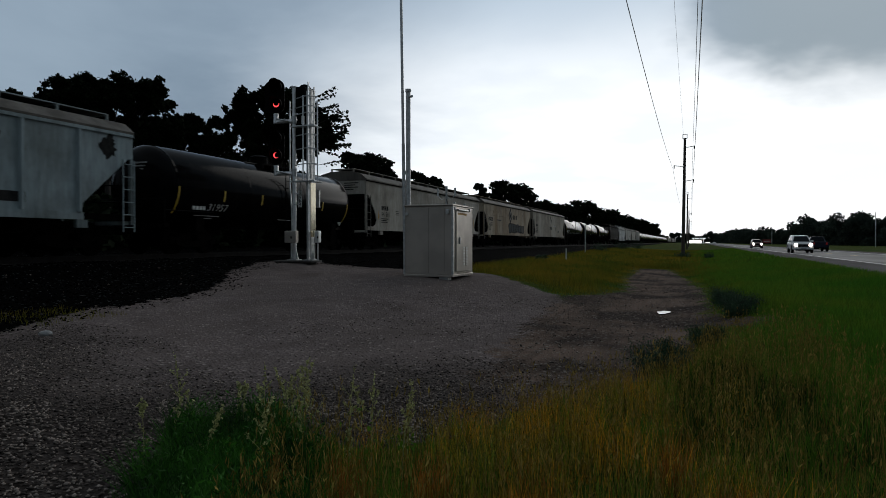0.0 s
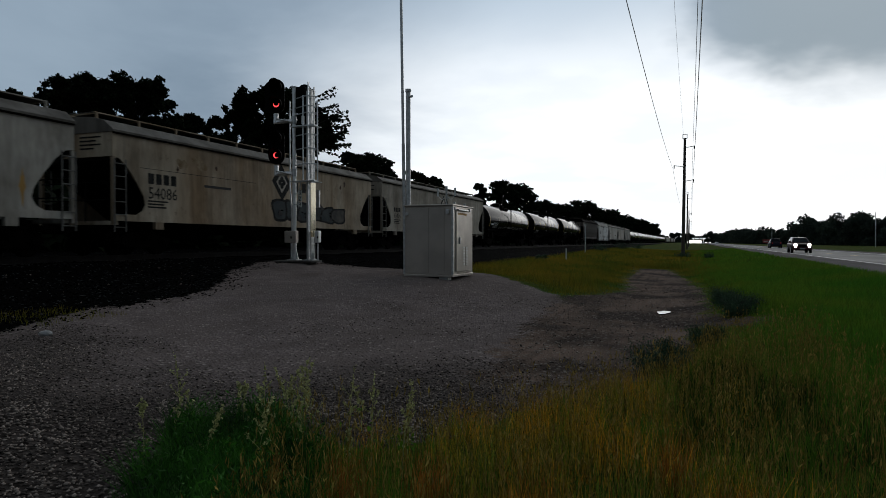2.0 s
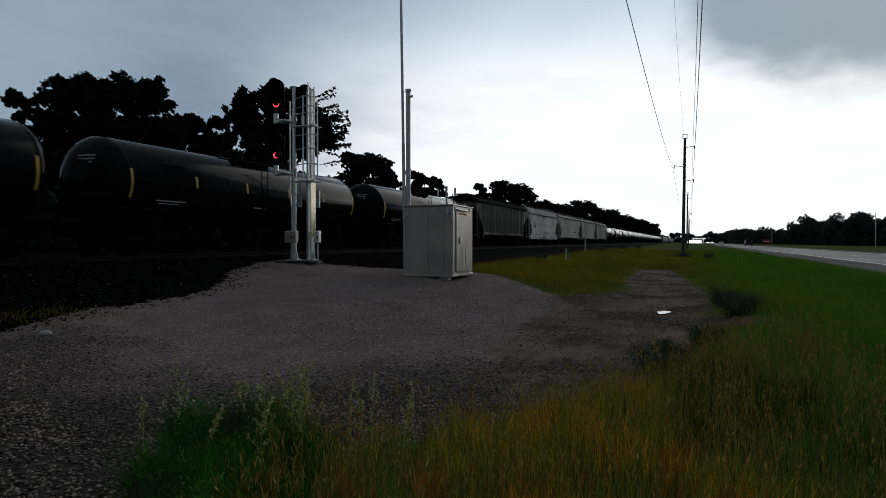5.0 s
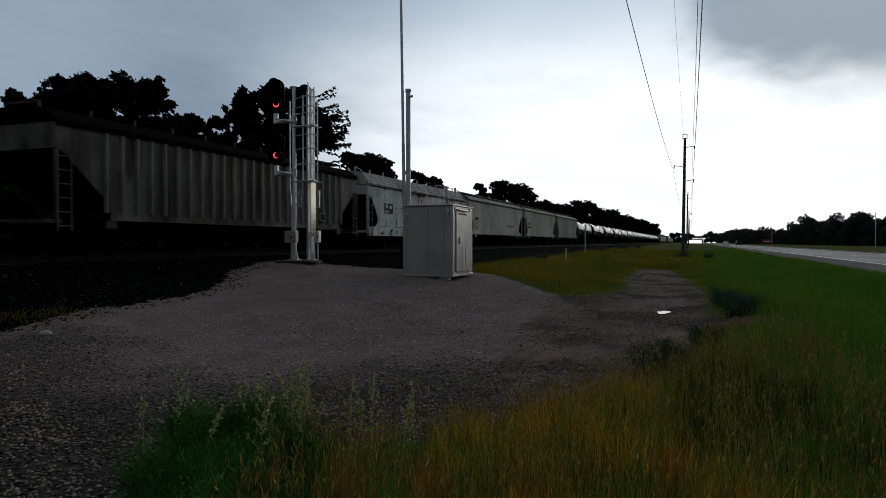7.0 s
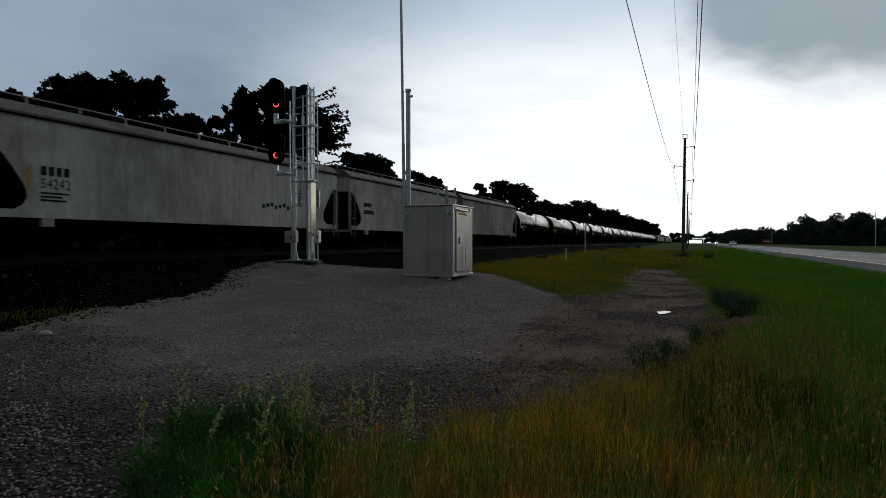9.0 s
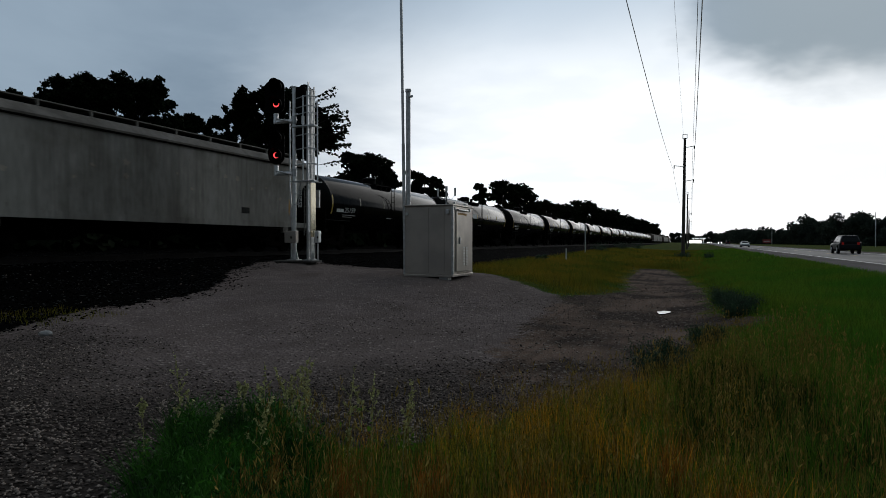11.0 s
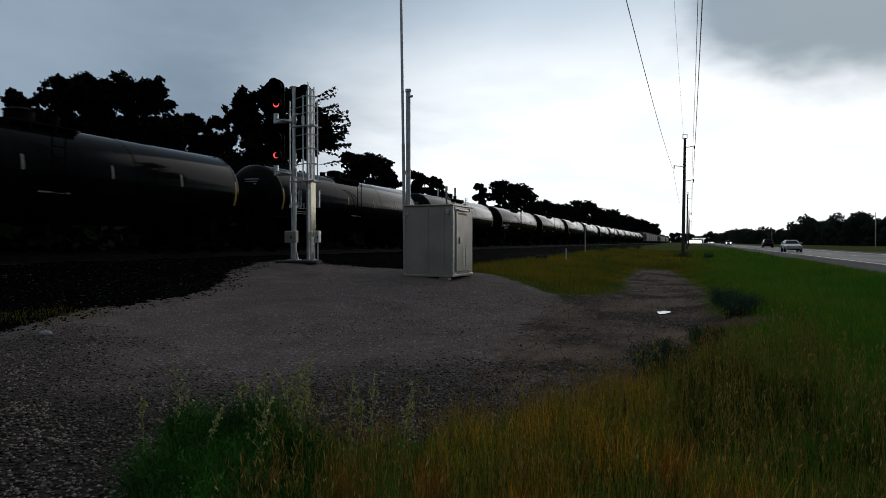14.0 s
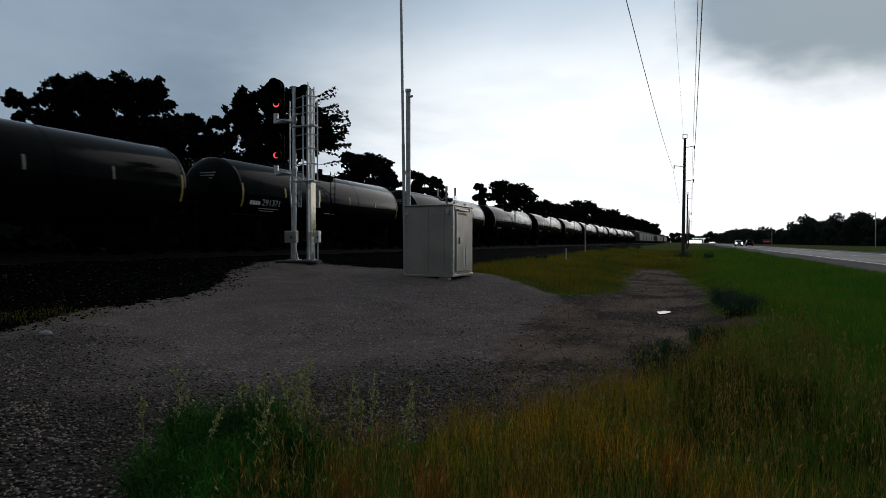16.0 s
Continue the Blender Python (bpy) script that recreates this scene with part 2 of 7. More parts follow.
def lettering(body, size, parent, surface, y, z, material, squeeze=1.0):
    """Flat letters laid on the +x side of a thing; surface(z) is that side's x."""
    me = text_mesh(body, size)
    for v in me.vertices:
        ly, lz = v.co.x * squeeze, v.co.y
        v.co = (surface(z + lz) + 0.006, y + ly, z + lz)
    me.materials.clear()
    me.materials.append(material)
    ob = new("lettering", me)
    ob.parent = parent
    return ob

# ---------------------------------------------------------------- ground
# the rise beyond the track is added, to close off light under the cars
PROFILE_X = [-4000, -60, -44, -32, -27, -23.5, -21.8, -20.5, -16.3, -14.7, -13, -11, -8, -4, 0, 3, 5.0, 5.9, 19.6, 22, 30, 4000]
PROFILE_Z = [0.5, 0.6, 0.9, 1.9, 1.75, 0.7, 0.7, 1.08, 1.08, 0.72, 0.52, 0.36, 0.25, 0.08, 0.0, 0.12, 0.42, 0.49, 0.49, 0.30, 0.45, 0.5]
GRAVEL = [(-2.1, 1.2), (-2.4, 2.6), (-2.9, 3.3), (-3.45, 3.9), (-3.25, 4.35), (-2.15, 4.75), (-1.6, 6.0), (-0.85, 7.4), (0.0, 9.5), (-0.6, 12.5), (-2.2, 16.5),
          (-3.3, 18.0), (-5.2, 21.0), (-8.4, 26.5), (-11.0, 27.0), (-15.4, 24.6), (-15.2, 21.0), (-14.4, 18.0), (-11.9, 14.5), (-11.1, 12.1), (-11.2, 9.7), (-9.95, 7.0), (-8.6, 3.0), (-8.0, -2.0), (-3.0, -2.0)]
DIRT = [(-1.85, 6.2), (-1.0, 7.5), (0.1, 9.6), (-0.05, 12.0), (0.2, 13.2), (1.0, 12.9), (1.15, 13.8), (0.45, 15.2), (0.5, 19.0), (0.4, 24.5), (-0.1, 30.0), (-1.2, 42.0), (-2.9, 42.0), (-2.6, 30.0), (-2.3, 27.5), (-2.0, 22.5), (-2.5, 19.8), (-3.4, 18.0), (-3.0, 12.5), (-2.55, 9.2), (-2.4, 7.4)]
# CINDER also covers the added rise beyond the track, to keep it dark
CINDER = [(-7.4, -8.0), (-8.4, 3.0), (-9.5, 7.0), (-10.7, 9.7), (-10.6, 12.1), (-11.4, 14.5), (-13.9, 18.0), (-14.4, 21.0), (-12.5, 25.0), (-9.6, 26.2), (-10.2, 32.0), (-11.2, 50), (-13.0, 90), (-15.2, 400), (-46, 400), (-46, -8)]


def signed(poly, x, y):
    """Signed distance to an outline, negative inside."""
    x, y = np.asarray(x, float), np.asarray(y, float)
    best, inside = np.full(x.shape, 1e9), np.zeros(x.shape, bool)
    for (ax, ay), (bx, by) in zip(poly, poly[1:] + poly[:1]):
        ex, ey = bx - ax, by - ay
        t = np.clip(((x - ax) * ex + (y - ay) * ey) / (ex * ex + ey * ey), 0, 1)
        best = np.minimum(best, np.hypot(x - ax - t * ex, y - ay - t * ey))
        cross = ((ay > y) != (by > y)) & (x < (bx - ax) * (y - ay) / (by - ay if by != ay else 1e-9) + ax)
        inside ^= cross
    return np.where(inside, -best, best)


def wobble(x, y, s=1.0):
    return (np.sin(x * 1.7 * s + np.sin(y * 1.1 * s) * 1.3) + np.sin(y * 2.3 * s + np.sin(x * 0.9 * s) * 1.7) + np.sin((x + y) * 3.7 * s) * 0.5) / 2.5


def ground_z(x, y):
    x, y = np.asarray(x, float), np.asarray(y, float)
    far = np.clip(y, -300, 1500)
    xs = np.where(x > 3, x - ROAD_SKEW * far * np.clip((x - 3) / 2.4, 0, 1), x)
    z = np.interp(xs, PROFILE_X, PROFILE_Z)
    z = z + 0.42 * np.exp(-((x + 8.6) / 4.6) ** 2 - ((y - 20.0) / 6.0) ** 2)
    z = z + 0.17 * np.exp(-((x + 14.0) / 1.6) ** 2 - ((y - 21.4) / 2.2) ** 2)
    z = z - 0.06 * np.exp(-((x + 0.5) / 1.2) ** 2 - ((y - 16.4) / 2.5) ** 2)
    z = z + 0.22 * np.exp(-((x - 1.6) / 1.6) ** 2 - ((y - 17) / 9) ** 2)
    rough = np.where((xs > 5.8) & (xs < 19.7), 0.0, 0.035)
    return z + rough * wobble(x, y, 0.8) * np.exp(-np.hypot(x, y) / 150)


def loose(x, y):
    """1 where the stone lies loose, 0 where the pad is packed."""
    edge_y = np.interp(x, [-12, -9.8, -7.7, -5.9, -4.6, -3.5, -3.0, -2.0], [7.6, 7.3, 6.9, 6.2, 6.8, 7.8, 8.4, 8.6])
    return np.clip((edge_y - 0.9 - y + 0.6 * wobble(x, y, 0.7) + 0.35 * wobble(x, y, 1.9)) / 3.2 + 0.5, 0, 1)


def axis_steps(stops):
    out = []
    for (a, step), (b, _) in zip(stops, stops[1:]):
        out += list(np.arange(a, b - 1e-6, step))
    return np.array(out + [stops[-1][0]])


gx = axis_steps([(-3000, 600), (-600, 130), (-80, 8), (-24, 0.3), (-16, 0.2), (-8, 0.14), (3, 0.25), (8, 0.7), (22, 3), (80, 40), (600, 600), (3000, 1)])
gy = axis_steps([(-1500, 300), (-30, 5), (0, 0.14), (12, 0.18), (28, 0.4), (60, 2), (200, 20), (800, 300), (3800, 1)])
GX, GY = np.meshgrid(gx, gy)
GZ = ground_z(GX, GY)
nx, ny = len(gx), len(gy)
idx = np.arange(nx * ny).reshape(ny, nx)
quads = np.stack([idx[:-1, :-1], idx[:-1, 1:], idx[1:, 1:], idx[1:, :-1]], -1).reshape(-1, 4)
ground_me = bpy.data.meshes.new("ground")
ground_me.from_pydata(np.stack([GX, GY, GZ], -1).reshape(-1, 3).tolist(), [], quads.tolist())
ground_me.polygons.foreach_set("use_smooth", [True] * len(ground_me.polygons))
cover = ground_me.color_attributes.new("cover", "FLOAT_COLOR", "POINT")
uneven = wobble(GX, GY, 1.9) * 0.16 + wobble(GX, GY, 5.3) * 0.07
soil = np.stack([np.clip(0.5 - (signed(p, GX, GY) + uneven * k) / w, 0, 1) for p, w, k in ((GRAVEL, 0.4, 1), (DIRT, 1.0, 2), (CINDER, 0.35, 1))] + [loose(GX, GY)], -1)
cover.data.foreach_set("color", soil.reshape(-1))
ground = tagged(new("ground", ground_me), "gravel pad, dark cinders, bare dirt and grass verge", "ground", kind="structure")

gm = bpy.data.materials.new("ground_cover")
gm.use_nodes = True
gn, gl = gm.node_tree.nodes, gm.node_tree.links
gb = gn["Principled BSDF"]
gtc = gn.new("ShaderNodeTexCoord").outputs["Object"]


def gnoise(scale, detail=6.0, rough=0.6):
    t = gn.new("ShaderNodeTexNoise")
    t.inputs["Scale"].default_value, t.inputs["Detail"].default_value, t.inputs["Roughness"].default_value = scale, detail, rough
    gl.new(gtc, t.inputs["Vector"])
    return t.outputs["Fac"]


def gramp(v, lo, hi, a=0.0, b=1.0):
    t = gn.new("ShaderNodeMapRange")
    for k, w in (("From Min", lo), ("From Max", hi), ("To Min", a), ("To Max", b)):
        t.inputs[k].default_value = w
    gl.new(v, t.inputs["Value"])
    return t.outputs["Result"]


def gmix(f, a, b, blend="MIX"):
    t = gn.new("ShaderNodeMix")
    t.data_type, t.blend_type = "RGBA", blend
    if isinstance(f, float):
        t.inputs[0].default_value = f
    else:
        gl.new(f, t.inputs[0])
    for i, v in ((6, a), (7, b)):
        if isinstance(v, tuple):
            t.inputs[i].default_value = (*v, 1)
        else:
            gl.new(v, t.inputs[i])
    return t.outputs[2]


stones = gn.new("ShaderNodeTexVoronoi")
stones.inputs["Scale"].default_value = 26
gl.new(gtc, stones.inputs["Vector"])
stone_tone = gn.new("ShaderNodeSeparateColor")
gl.new(stones.outputs["Color"], stone_tone.inputs[0])
gravel_col = gmix(gramp(stone_tone.outputs[0], 0, 1), (0.098, 0.076, 0.070), (0.20, 0.160, 0.149))
gravel_col = gmix(gramp(gnoise(0.35), 0.4, 0.62), gravel_col, (0.128, 0.101, 0.091))
gravel_col = gmix(gramp(gnoise(1.1), 0.42, 0.7, 0.0, 0.55), gravel_col, (0.070, 0.056, 0.052))
gravel_col = gmix(gramp(stone_tone.outputs[1], 0.94, 0.98, 0.0, 0.8), gravel_col, (0.30, 0.25, 0.225))
dirt_col = gmix(gramp(gnoise(0.45), 0.42, 0.58), (0.140, 0.096, 0.074), (0.042, 0.031, 0.026))
rut_map = gn.new("ShaderNodeMapping")
rut_map.inputs["Rotation"].default_value = (0, 0, radians(-28))
rut_map.inputs["Scale"].default_value = (3.4, 0.16, 1)
gl.new(gtc, rut_map.inputs["Vector"])
rut = gn.new("ShaderNodeTexNoise")
rut.inputs["Scale"].default_value, rut.inputs["Detail"].default_value = 1.0, 4.0
gl.new(rut_map.outputs[0], rut.inputs["Vector"])
dirt_col = gmix(gramp(rut.outputs["Fac"], 0.48, 0.66, 0.0, 0.75), dirt_col, (0.042, 0.031, 0.026))
dirt_col = gmix(gramp(stone_tone.outputs[1], 0.90, 0.97), dirt_col, (0.17, 0.15, 0.13))
# cinders: dark in themselves, with the near-black of deep shade put in
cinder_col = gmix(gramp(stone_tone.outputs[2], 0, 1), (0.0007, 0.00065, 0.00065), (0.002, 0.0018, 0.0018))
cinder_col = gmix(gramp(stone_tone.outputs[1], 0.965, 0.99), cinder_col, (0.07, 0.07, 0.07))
grass_col = gmix(gramp(gnoise(0.12), 0.42, 0.6), (0.042, 0.078, 0.011), (0.088, 0.080, 0.014))
grass_col = gmix(gramp(gnoise(2.5), 0.35, 0.7), grass_col, (0.022, 0.038, 0.007))
attr = gn.new("ShaderNodeVertexColor")
attr.layer_name = "cover"
masks = gn.new("ShaderNodeSeparateColor")
gl.new(attr.outputs["Color"], masks.inputs[0])
ragged = gnoise(7.0)


def edge(mask):
    t = gn.new("ShaderNodeMath")
    t.operation = "ADD"
    gl.new(mask, t.inputs[0])
    gl.new(gramp(ragged, 0.3, 0.7, -0.35, 0.35), t.inputs[1])
    return gramp(t.outputs[0], 0.42, 0.58)


# ground among loose stones darker: the shade of the gaps is put into it
loose_col = gmix(gramp(stone_tone.outputs[0], 0, 1), (0.015, 0.012, 0.0105), (0.066, 0.053, 0.047))
gravel_col = gmix(attr.outputs["Alpha"], gravel_col, loose_col)
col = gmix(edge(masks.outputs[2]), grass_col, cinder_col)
col = gmix(edge(masks.outputs[0]), col, gravel_col)
col = gmix(edge(masks.outputs[1]), col, dirt_col)
gl.new(col, gb.inputs["Base Color"])
gb.inputs["Roughness"].default_value = 0.95
gb.inputs["Specular IOR Level"].default_value = 0.005
gbump = gn.new("ShaderNodeBump")
gbump.inputs["Strength"].default_value, gbump.inputs["Distance"].default_value = 0.7, 0.03
gl.new(stones.outputs["Distance"], gbump.inputs["Height"])
gl.new(gbump.outputs[0], gb.inputs["Normal"])
ground_me.materials.append(gm)

# puddle in the wheel rut: an uneven outline of still water
bm = B()
ring = []
for k in range(28):
    a = k / 28 * math.tau
    r = 1 + 0.22 * math.sin(2 * a + 0.6) + 0.12 * math.sin(5 * a)
    ring.append((-0.6 + (0.125 + 0.05 * math.sin(a)) * r * math.cos(a), 16.4 + 0.4 * r * math.sin(a)))
pz = float(ground_z(-0.55, 16.35)) + 0.03
prism(bm, ring, "z", pz - 0.05, pz)
tagged(part("puddle", bm, PUDDLE), "small bright rain puddle in bare dirt", "puddle", kind="structure")

# ---------------------------------------------------------------- railway track
bm = B()
box(bm, -0.075, 0.075, -60, 900, 0, 0.02)
box(bm, -0.012, 0.012, -60, 900, 0.02, 0.14)
box(bm, -0.036, 0.036, -60, 900, 0.14, 0.18)
track = empty("railway_track", pose(TRACK_X, 0, RAIL_Z - 0.18))
tagged(track, "steel rails on dark timber ties in black ballast", "railway track", kind="structure")
rail = part("rail", bm, RAIL_SIDE, track)
rail.matrix_basis = pose(-0.755, 0, 0)
again(rail, pose(0.755, 0, 0))
bm = B()
box(bm, -1.3, 1.3, -0.115, 0.115, -0.16, -0.005, 0.012)
tie = part("tie", bm, TIE, track)
tie.matrix_basis = pose(0, -6, 0)
for i in range(1, 170):
    again(tie, pose(random.uniform(-0.03, 0.03), -6 + i * 0.56, 0, 0, 0, random.uniform(-0.8, 0.8)))

# ---------------------------------------------------------------- highway
ROAD_M = mat("wet_asphalt", (0.060, 0.060, 0.063), (0.045, 0.046, 0.049), 0.66, 0, 0.6, 90, 0.3, rough_var=0.14, spec=0.11, stretch=(1, 0.12, 1))
SHOULDER_M = mat("shoulder_asphalt", (0.080, 0.070, 0.067), (0.060, 0.054, 0.052), 0.9, 0, 0.8, 60, 0.4, spec=0.04, stretch=(1, 0.2, 1))
PAINT_W = mat("road_paint_white", (0.55, 0.55, 0.54), (0.4, 0.4, 0.4), 0.5, 0, 3, 40, 0.05)
PAINT_Y = mat("road_paint_yellow", (0.45, 0.30, 0.05), (0.35, 0.24, 0.05), 0.5, 0, 3, 40, 0.05)


def road_x(x0, y):
    return x0 + ROAD_SKEW * y


def strip(name, x0, x1, y0, y1, z0, z1, material, parent=None, steps=1):
    bm = B()
    ys = [y0 + (y1 - y0) * i / steps for i in range(steps + 1)]
    for a, b in zip(ys, ys[1:]):
        v = [bm.verts.new((road_x(x, y), y, z)) for z in (z0, z1) for x, y in ((x0, a), (x1, a), (x1, b), (x0, b))]
        for f in ((3, 2, 1, 0), (4, 5, 6, 7), (0, 1, 5, 4), (1, 2, 6, 5), (2, 3, 7, 6), (3, 0, 4, 7)):
            bm.faces.new([v[i] for i in f])
    return part(name, bm, material, parent)


road = tagged(strip("road", 9.0, 16.9, -480, 1500, 0.2, ROAD_Z, ROAD_M), "wet grey two-lane asphalt highway", "road", kind="structure")
near_shoulder = tagged(strip("shoulder_1", 5.9, 8.996, -480, 1500, 0.2, ROAD_Z - 0.006, SHOULDER_M), "paved highway shoulder beside mown grass", "road shoulder", kind="structure")
far_shoulder = tagged(strip("shoulder_2", 16.904, 19.4, -480, 1500, 0.2, ROAD_Z - 0.006, SHOULDER_M), "paved highway shoulder on the far side", "road shoulder", kind="structure")
strip("edge_line", 9.12, 9.26, -480, 1400, ROAD_Z - 0.01, ROAD_Z + 0.004, PAINT_W, road)
strip("edge_line", 16.5, 16.64, -480, 1400, ROAD_Z - 0.01, ROAD_Z + 0.004, PAINT_W, road)
for i in range(60):
    strip("centre_dash", 12.86, 12.98, -20 + i * 12.2, -17 + i * 12.2, ROAD_Z - 0.01, ROAD_Z + 0.004, PAINT_Y, road)

# ---------------------------------------------------------------- the train: shared running gear


def wheelset_parts():
    bm = B()
    bmesh.ops.create_cone(bm, cap_ends=True, segments=20, radius1=0.42, radius2=0.42, depth=0.12, matrix=pose(0, 0, 0, 0, 90, 0))
    bmesh.ops.create_cone(bm, cap_ends=True, segments=20, radius1=0.455, radius2=0.455, depth=0.03, matrix=pose(0.07, 0, 0, 0, 90, 0))
    bmesh.ops.create_cone(bm, cap_ends=True, segments=12, radius1=0.11, radius2=0.09, depth=0.22, matrix=pose(-0.08, 0, 0, 0, 90, 0))
    return bm


def make_truck(parent, y):
    """A two-axle truck: bolster, cast side frames, springs, wheels."""
    bm = B()
    box(bm, -1.05, 1.05, -0.2, 0.2, 0.45, 0.72, 0.03)
    for a in (-0.88, 0.88):
        rod(bm, (-0.9, a, 0.42), (0.9, a, 0.42), 0.075)
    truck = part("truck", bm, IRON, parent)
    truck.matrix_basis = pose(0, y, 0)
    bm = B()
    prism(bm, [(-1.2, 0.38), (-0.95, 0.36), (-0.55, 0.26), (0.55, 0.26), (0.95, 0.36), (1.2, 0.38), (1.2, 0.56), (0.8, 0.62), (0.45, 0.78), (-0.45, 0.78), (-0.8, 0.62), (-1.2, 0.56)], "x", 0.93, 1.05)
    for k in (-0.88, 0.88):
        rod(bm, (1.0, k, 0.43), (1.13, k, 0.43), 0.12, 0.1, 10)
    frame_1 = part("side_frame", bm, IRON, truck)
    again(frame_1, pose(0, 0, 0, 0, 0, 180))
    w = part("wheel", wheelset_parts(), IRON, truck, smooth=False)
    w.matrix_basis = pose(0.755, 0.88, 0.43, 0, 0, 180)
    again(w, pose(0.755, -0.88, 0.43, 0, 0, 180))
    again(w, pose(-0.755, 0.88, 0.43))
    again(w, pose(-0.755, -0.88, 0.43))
    return truck


def copy_part(ob, m, parent):
    """The same part, with its pieces, once more."""
    o = again(ob, m, parent)
    for c in ob.children:
        copy_part(c, c.matrix_basis.copy(), o)
    return o


def couplers(root, half):
    bm = B()
    box(bm, -0.12, 0.12, 0, 0.55, 0.74, 0.94, 0.03)
    box(bm, -0.2, 0.14, 0.42, 0.72, 0.68, 1.0, 0.05)
    c = part("coupler", bm, IRON, root)
    c.matrix_basis = pose(0, half - 0.1, 0)
    again(c, pose(0, -half + 0.1, 0, 0, 0, 180))


def ladder_bm(height, width, rungs, axis="y"):
    bm = B()
    for s in (0, width):
        rod(bm, (0, s, 0), (0, s, height), 0.022, seg=6)
    for i in range(rungs):
        z = 0.15 + i * (height - 0.3) / (rungs - 1)
        rod(bm, (0, 0, z), (0, width, z), 0.016, seg=6)
    return bm


HALF_W, SILL, WALK_Z = 1.58, 1.1, 4.57


def hopper(label, L, paint, cut="arc", ribs=0, roof_paint=None, ridges=False, EAVE=3.88, low=SILL, walkway=True, peak=4.43, shoulder=0.68, eave_tone=None, eave_deep=0.1, rib_paint=None, walk_up=0.0):
    """Covered hopper car, its origin on the rails at its middle; y is its length."""
    root = tagged(empty("hopper_car", pose(TRACK_X, 0, RAIL_Z)), label, "freight car", "cars of the passing train")
    h = L / 2
    deck_z = WALK_Z + walk_up
    roof_paint = roof_paint or ROOF_GRIME
    # on arc cars a thin IRON strip draws the shadow line under the eave
    if cut == "arc":
        eave_tone, eave_deep = IRON, 0.05
    if cut == "arc":
        corner = [(0.0, 3.12), (0.28, 3.07), (0.62, 2.78), (0.98, 2.33), (1.26, 1.92), (1.32, 1.66), (1.2, 1.45), (0.95, 1.32)]
    else:
        corner = [(0.0, 3.12), (0.2, 3.06), (1.85, 1.6), (1.9, 1.32)]
    out = [(-h + a, b) for a, b in corner] + [(h - a, b) for a, b in reversed(corner)] + [(h, EAVE), (-h, EAVE)]
    bm = B()
    prism(bm, out, "x", HALF_W - 0.05, HALF_W)
    side = part("side_sheet", bm, paint, root)
    again(side, pose(-2 * HALF_W + 0.05, 0, 0))
    bm = B()
    reach = h - 1.85 if ribs else h - 0.1
    box(bm, HALF_W - 0.11, HALF_W + 0.03, -reach, reach, low, 1.318)
    sill = part("side_sill", bm, paint, root)
    again(sill, pose(-2 * HALF_W + 0.08, 0, 0))
    if ribs:
        # sill ends by the cut-outs in dark IRON, with the shade there put in
        bm = B()
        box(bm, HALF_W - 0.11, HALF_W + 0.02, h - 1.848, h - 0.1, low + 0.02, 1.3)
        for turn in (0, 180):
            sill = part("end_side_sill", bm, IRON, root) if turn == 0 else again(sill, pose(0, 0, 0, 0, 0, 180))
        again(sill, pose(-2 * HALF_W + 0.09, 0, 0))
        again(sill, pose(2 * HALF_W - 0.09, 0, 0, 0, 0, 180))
    bm = B()
    rise = peak - EAVE
    prof = [(-HALF_W - 0.05, EAVE + 0.003), (-HALF_W - 0.05, EAVE + 0.07), (-1.25, EAVE + rise * shoulder), (-0.7, EAVE + rise * 0.92), (0, EAVE + rise), (0.7, EAVE + rise * 0.92), (1.25, EAVE + rise * shoulder), (HALF_W + 0.05, EAVE + 0.07), (HALF_W + 0.05, EAVE + 0.003)]
    prism(bm, prof, "y", -h - 0.02, h + 0.02)
    part("roof", bm, roof_paint, root)
    if ridges:
        for k in range(5):
            for s in (-1, 1):
                rx, rz = s * (1.63 - 0.085 * k), EAVE + 0.09 + (rise * shoulder - 0.09) * k / 4.4
                part("roof_ridge", rod(B(), (rx, -h, rz), (rx, h, rz), 0.026, seg=6), roof_paint, root)
    # strip along the eave: a painted moulding, on arc cars the dark shadow line
    bm = B()
    box(bm, HALF_W + 0.003, HALF_W + 0.05, -h, h, EAVE - eave_deep, EAVE - 0.002)
    m1 = part("eave_moulding", bm, eave_tone or paint, root)
    again(m1, pose(-2 * HALF_W - 0.053, 0, 0))
    bm = B()
    box(bm, -HALF_W + 0.055, HALF_W - 0.055, h - 0.05, h - 0.004, 3.12, EAVE - 0.004)
    e1 = part("end_panel", bm, paint, root)
    again(e1, pose(0, 0, 0, 0, 0, 180))
    # slope sheets black on every car: the shade of the openings as colour
    bm = B()
    prism(bm, [(h - 0.08, 3.0), (h - 0.08, 3.1), (h - 2.7, 1.24), (h - 2.7, 1.14)], "x", -HALF_W + 0.06, HALF_W - 0.06)
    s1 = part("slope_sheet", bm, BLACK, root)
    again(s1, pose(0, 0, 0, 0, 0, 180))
    # inner body behind the cut-outs, closing the hull; black for the shade in there
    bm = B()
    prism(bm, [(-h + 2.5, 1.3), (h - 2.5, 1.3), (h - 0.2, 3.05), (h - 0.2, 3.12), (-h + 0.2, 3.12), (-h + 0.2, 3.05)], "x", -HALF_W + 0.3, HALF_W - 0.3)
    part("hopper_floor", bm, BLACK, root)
    # discharge bays, black to carry the shade under the car
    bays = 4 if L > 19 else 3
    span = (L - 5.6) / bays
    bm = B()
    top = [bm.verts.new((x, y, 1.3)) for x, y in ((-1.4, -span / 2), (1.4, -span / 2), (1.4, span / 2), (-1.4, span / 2))]
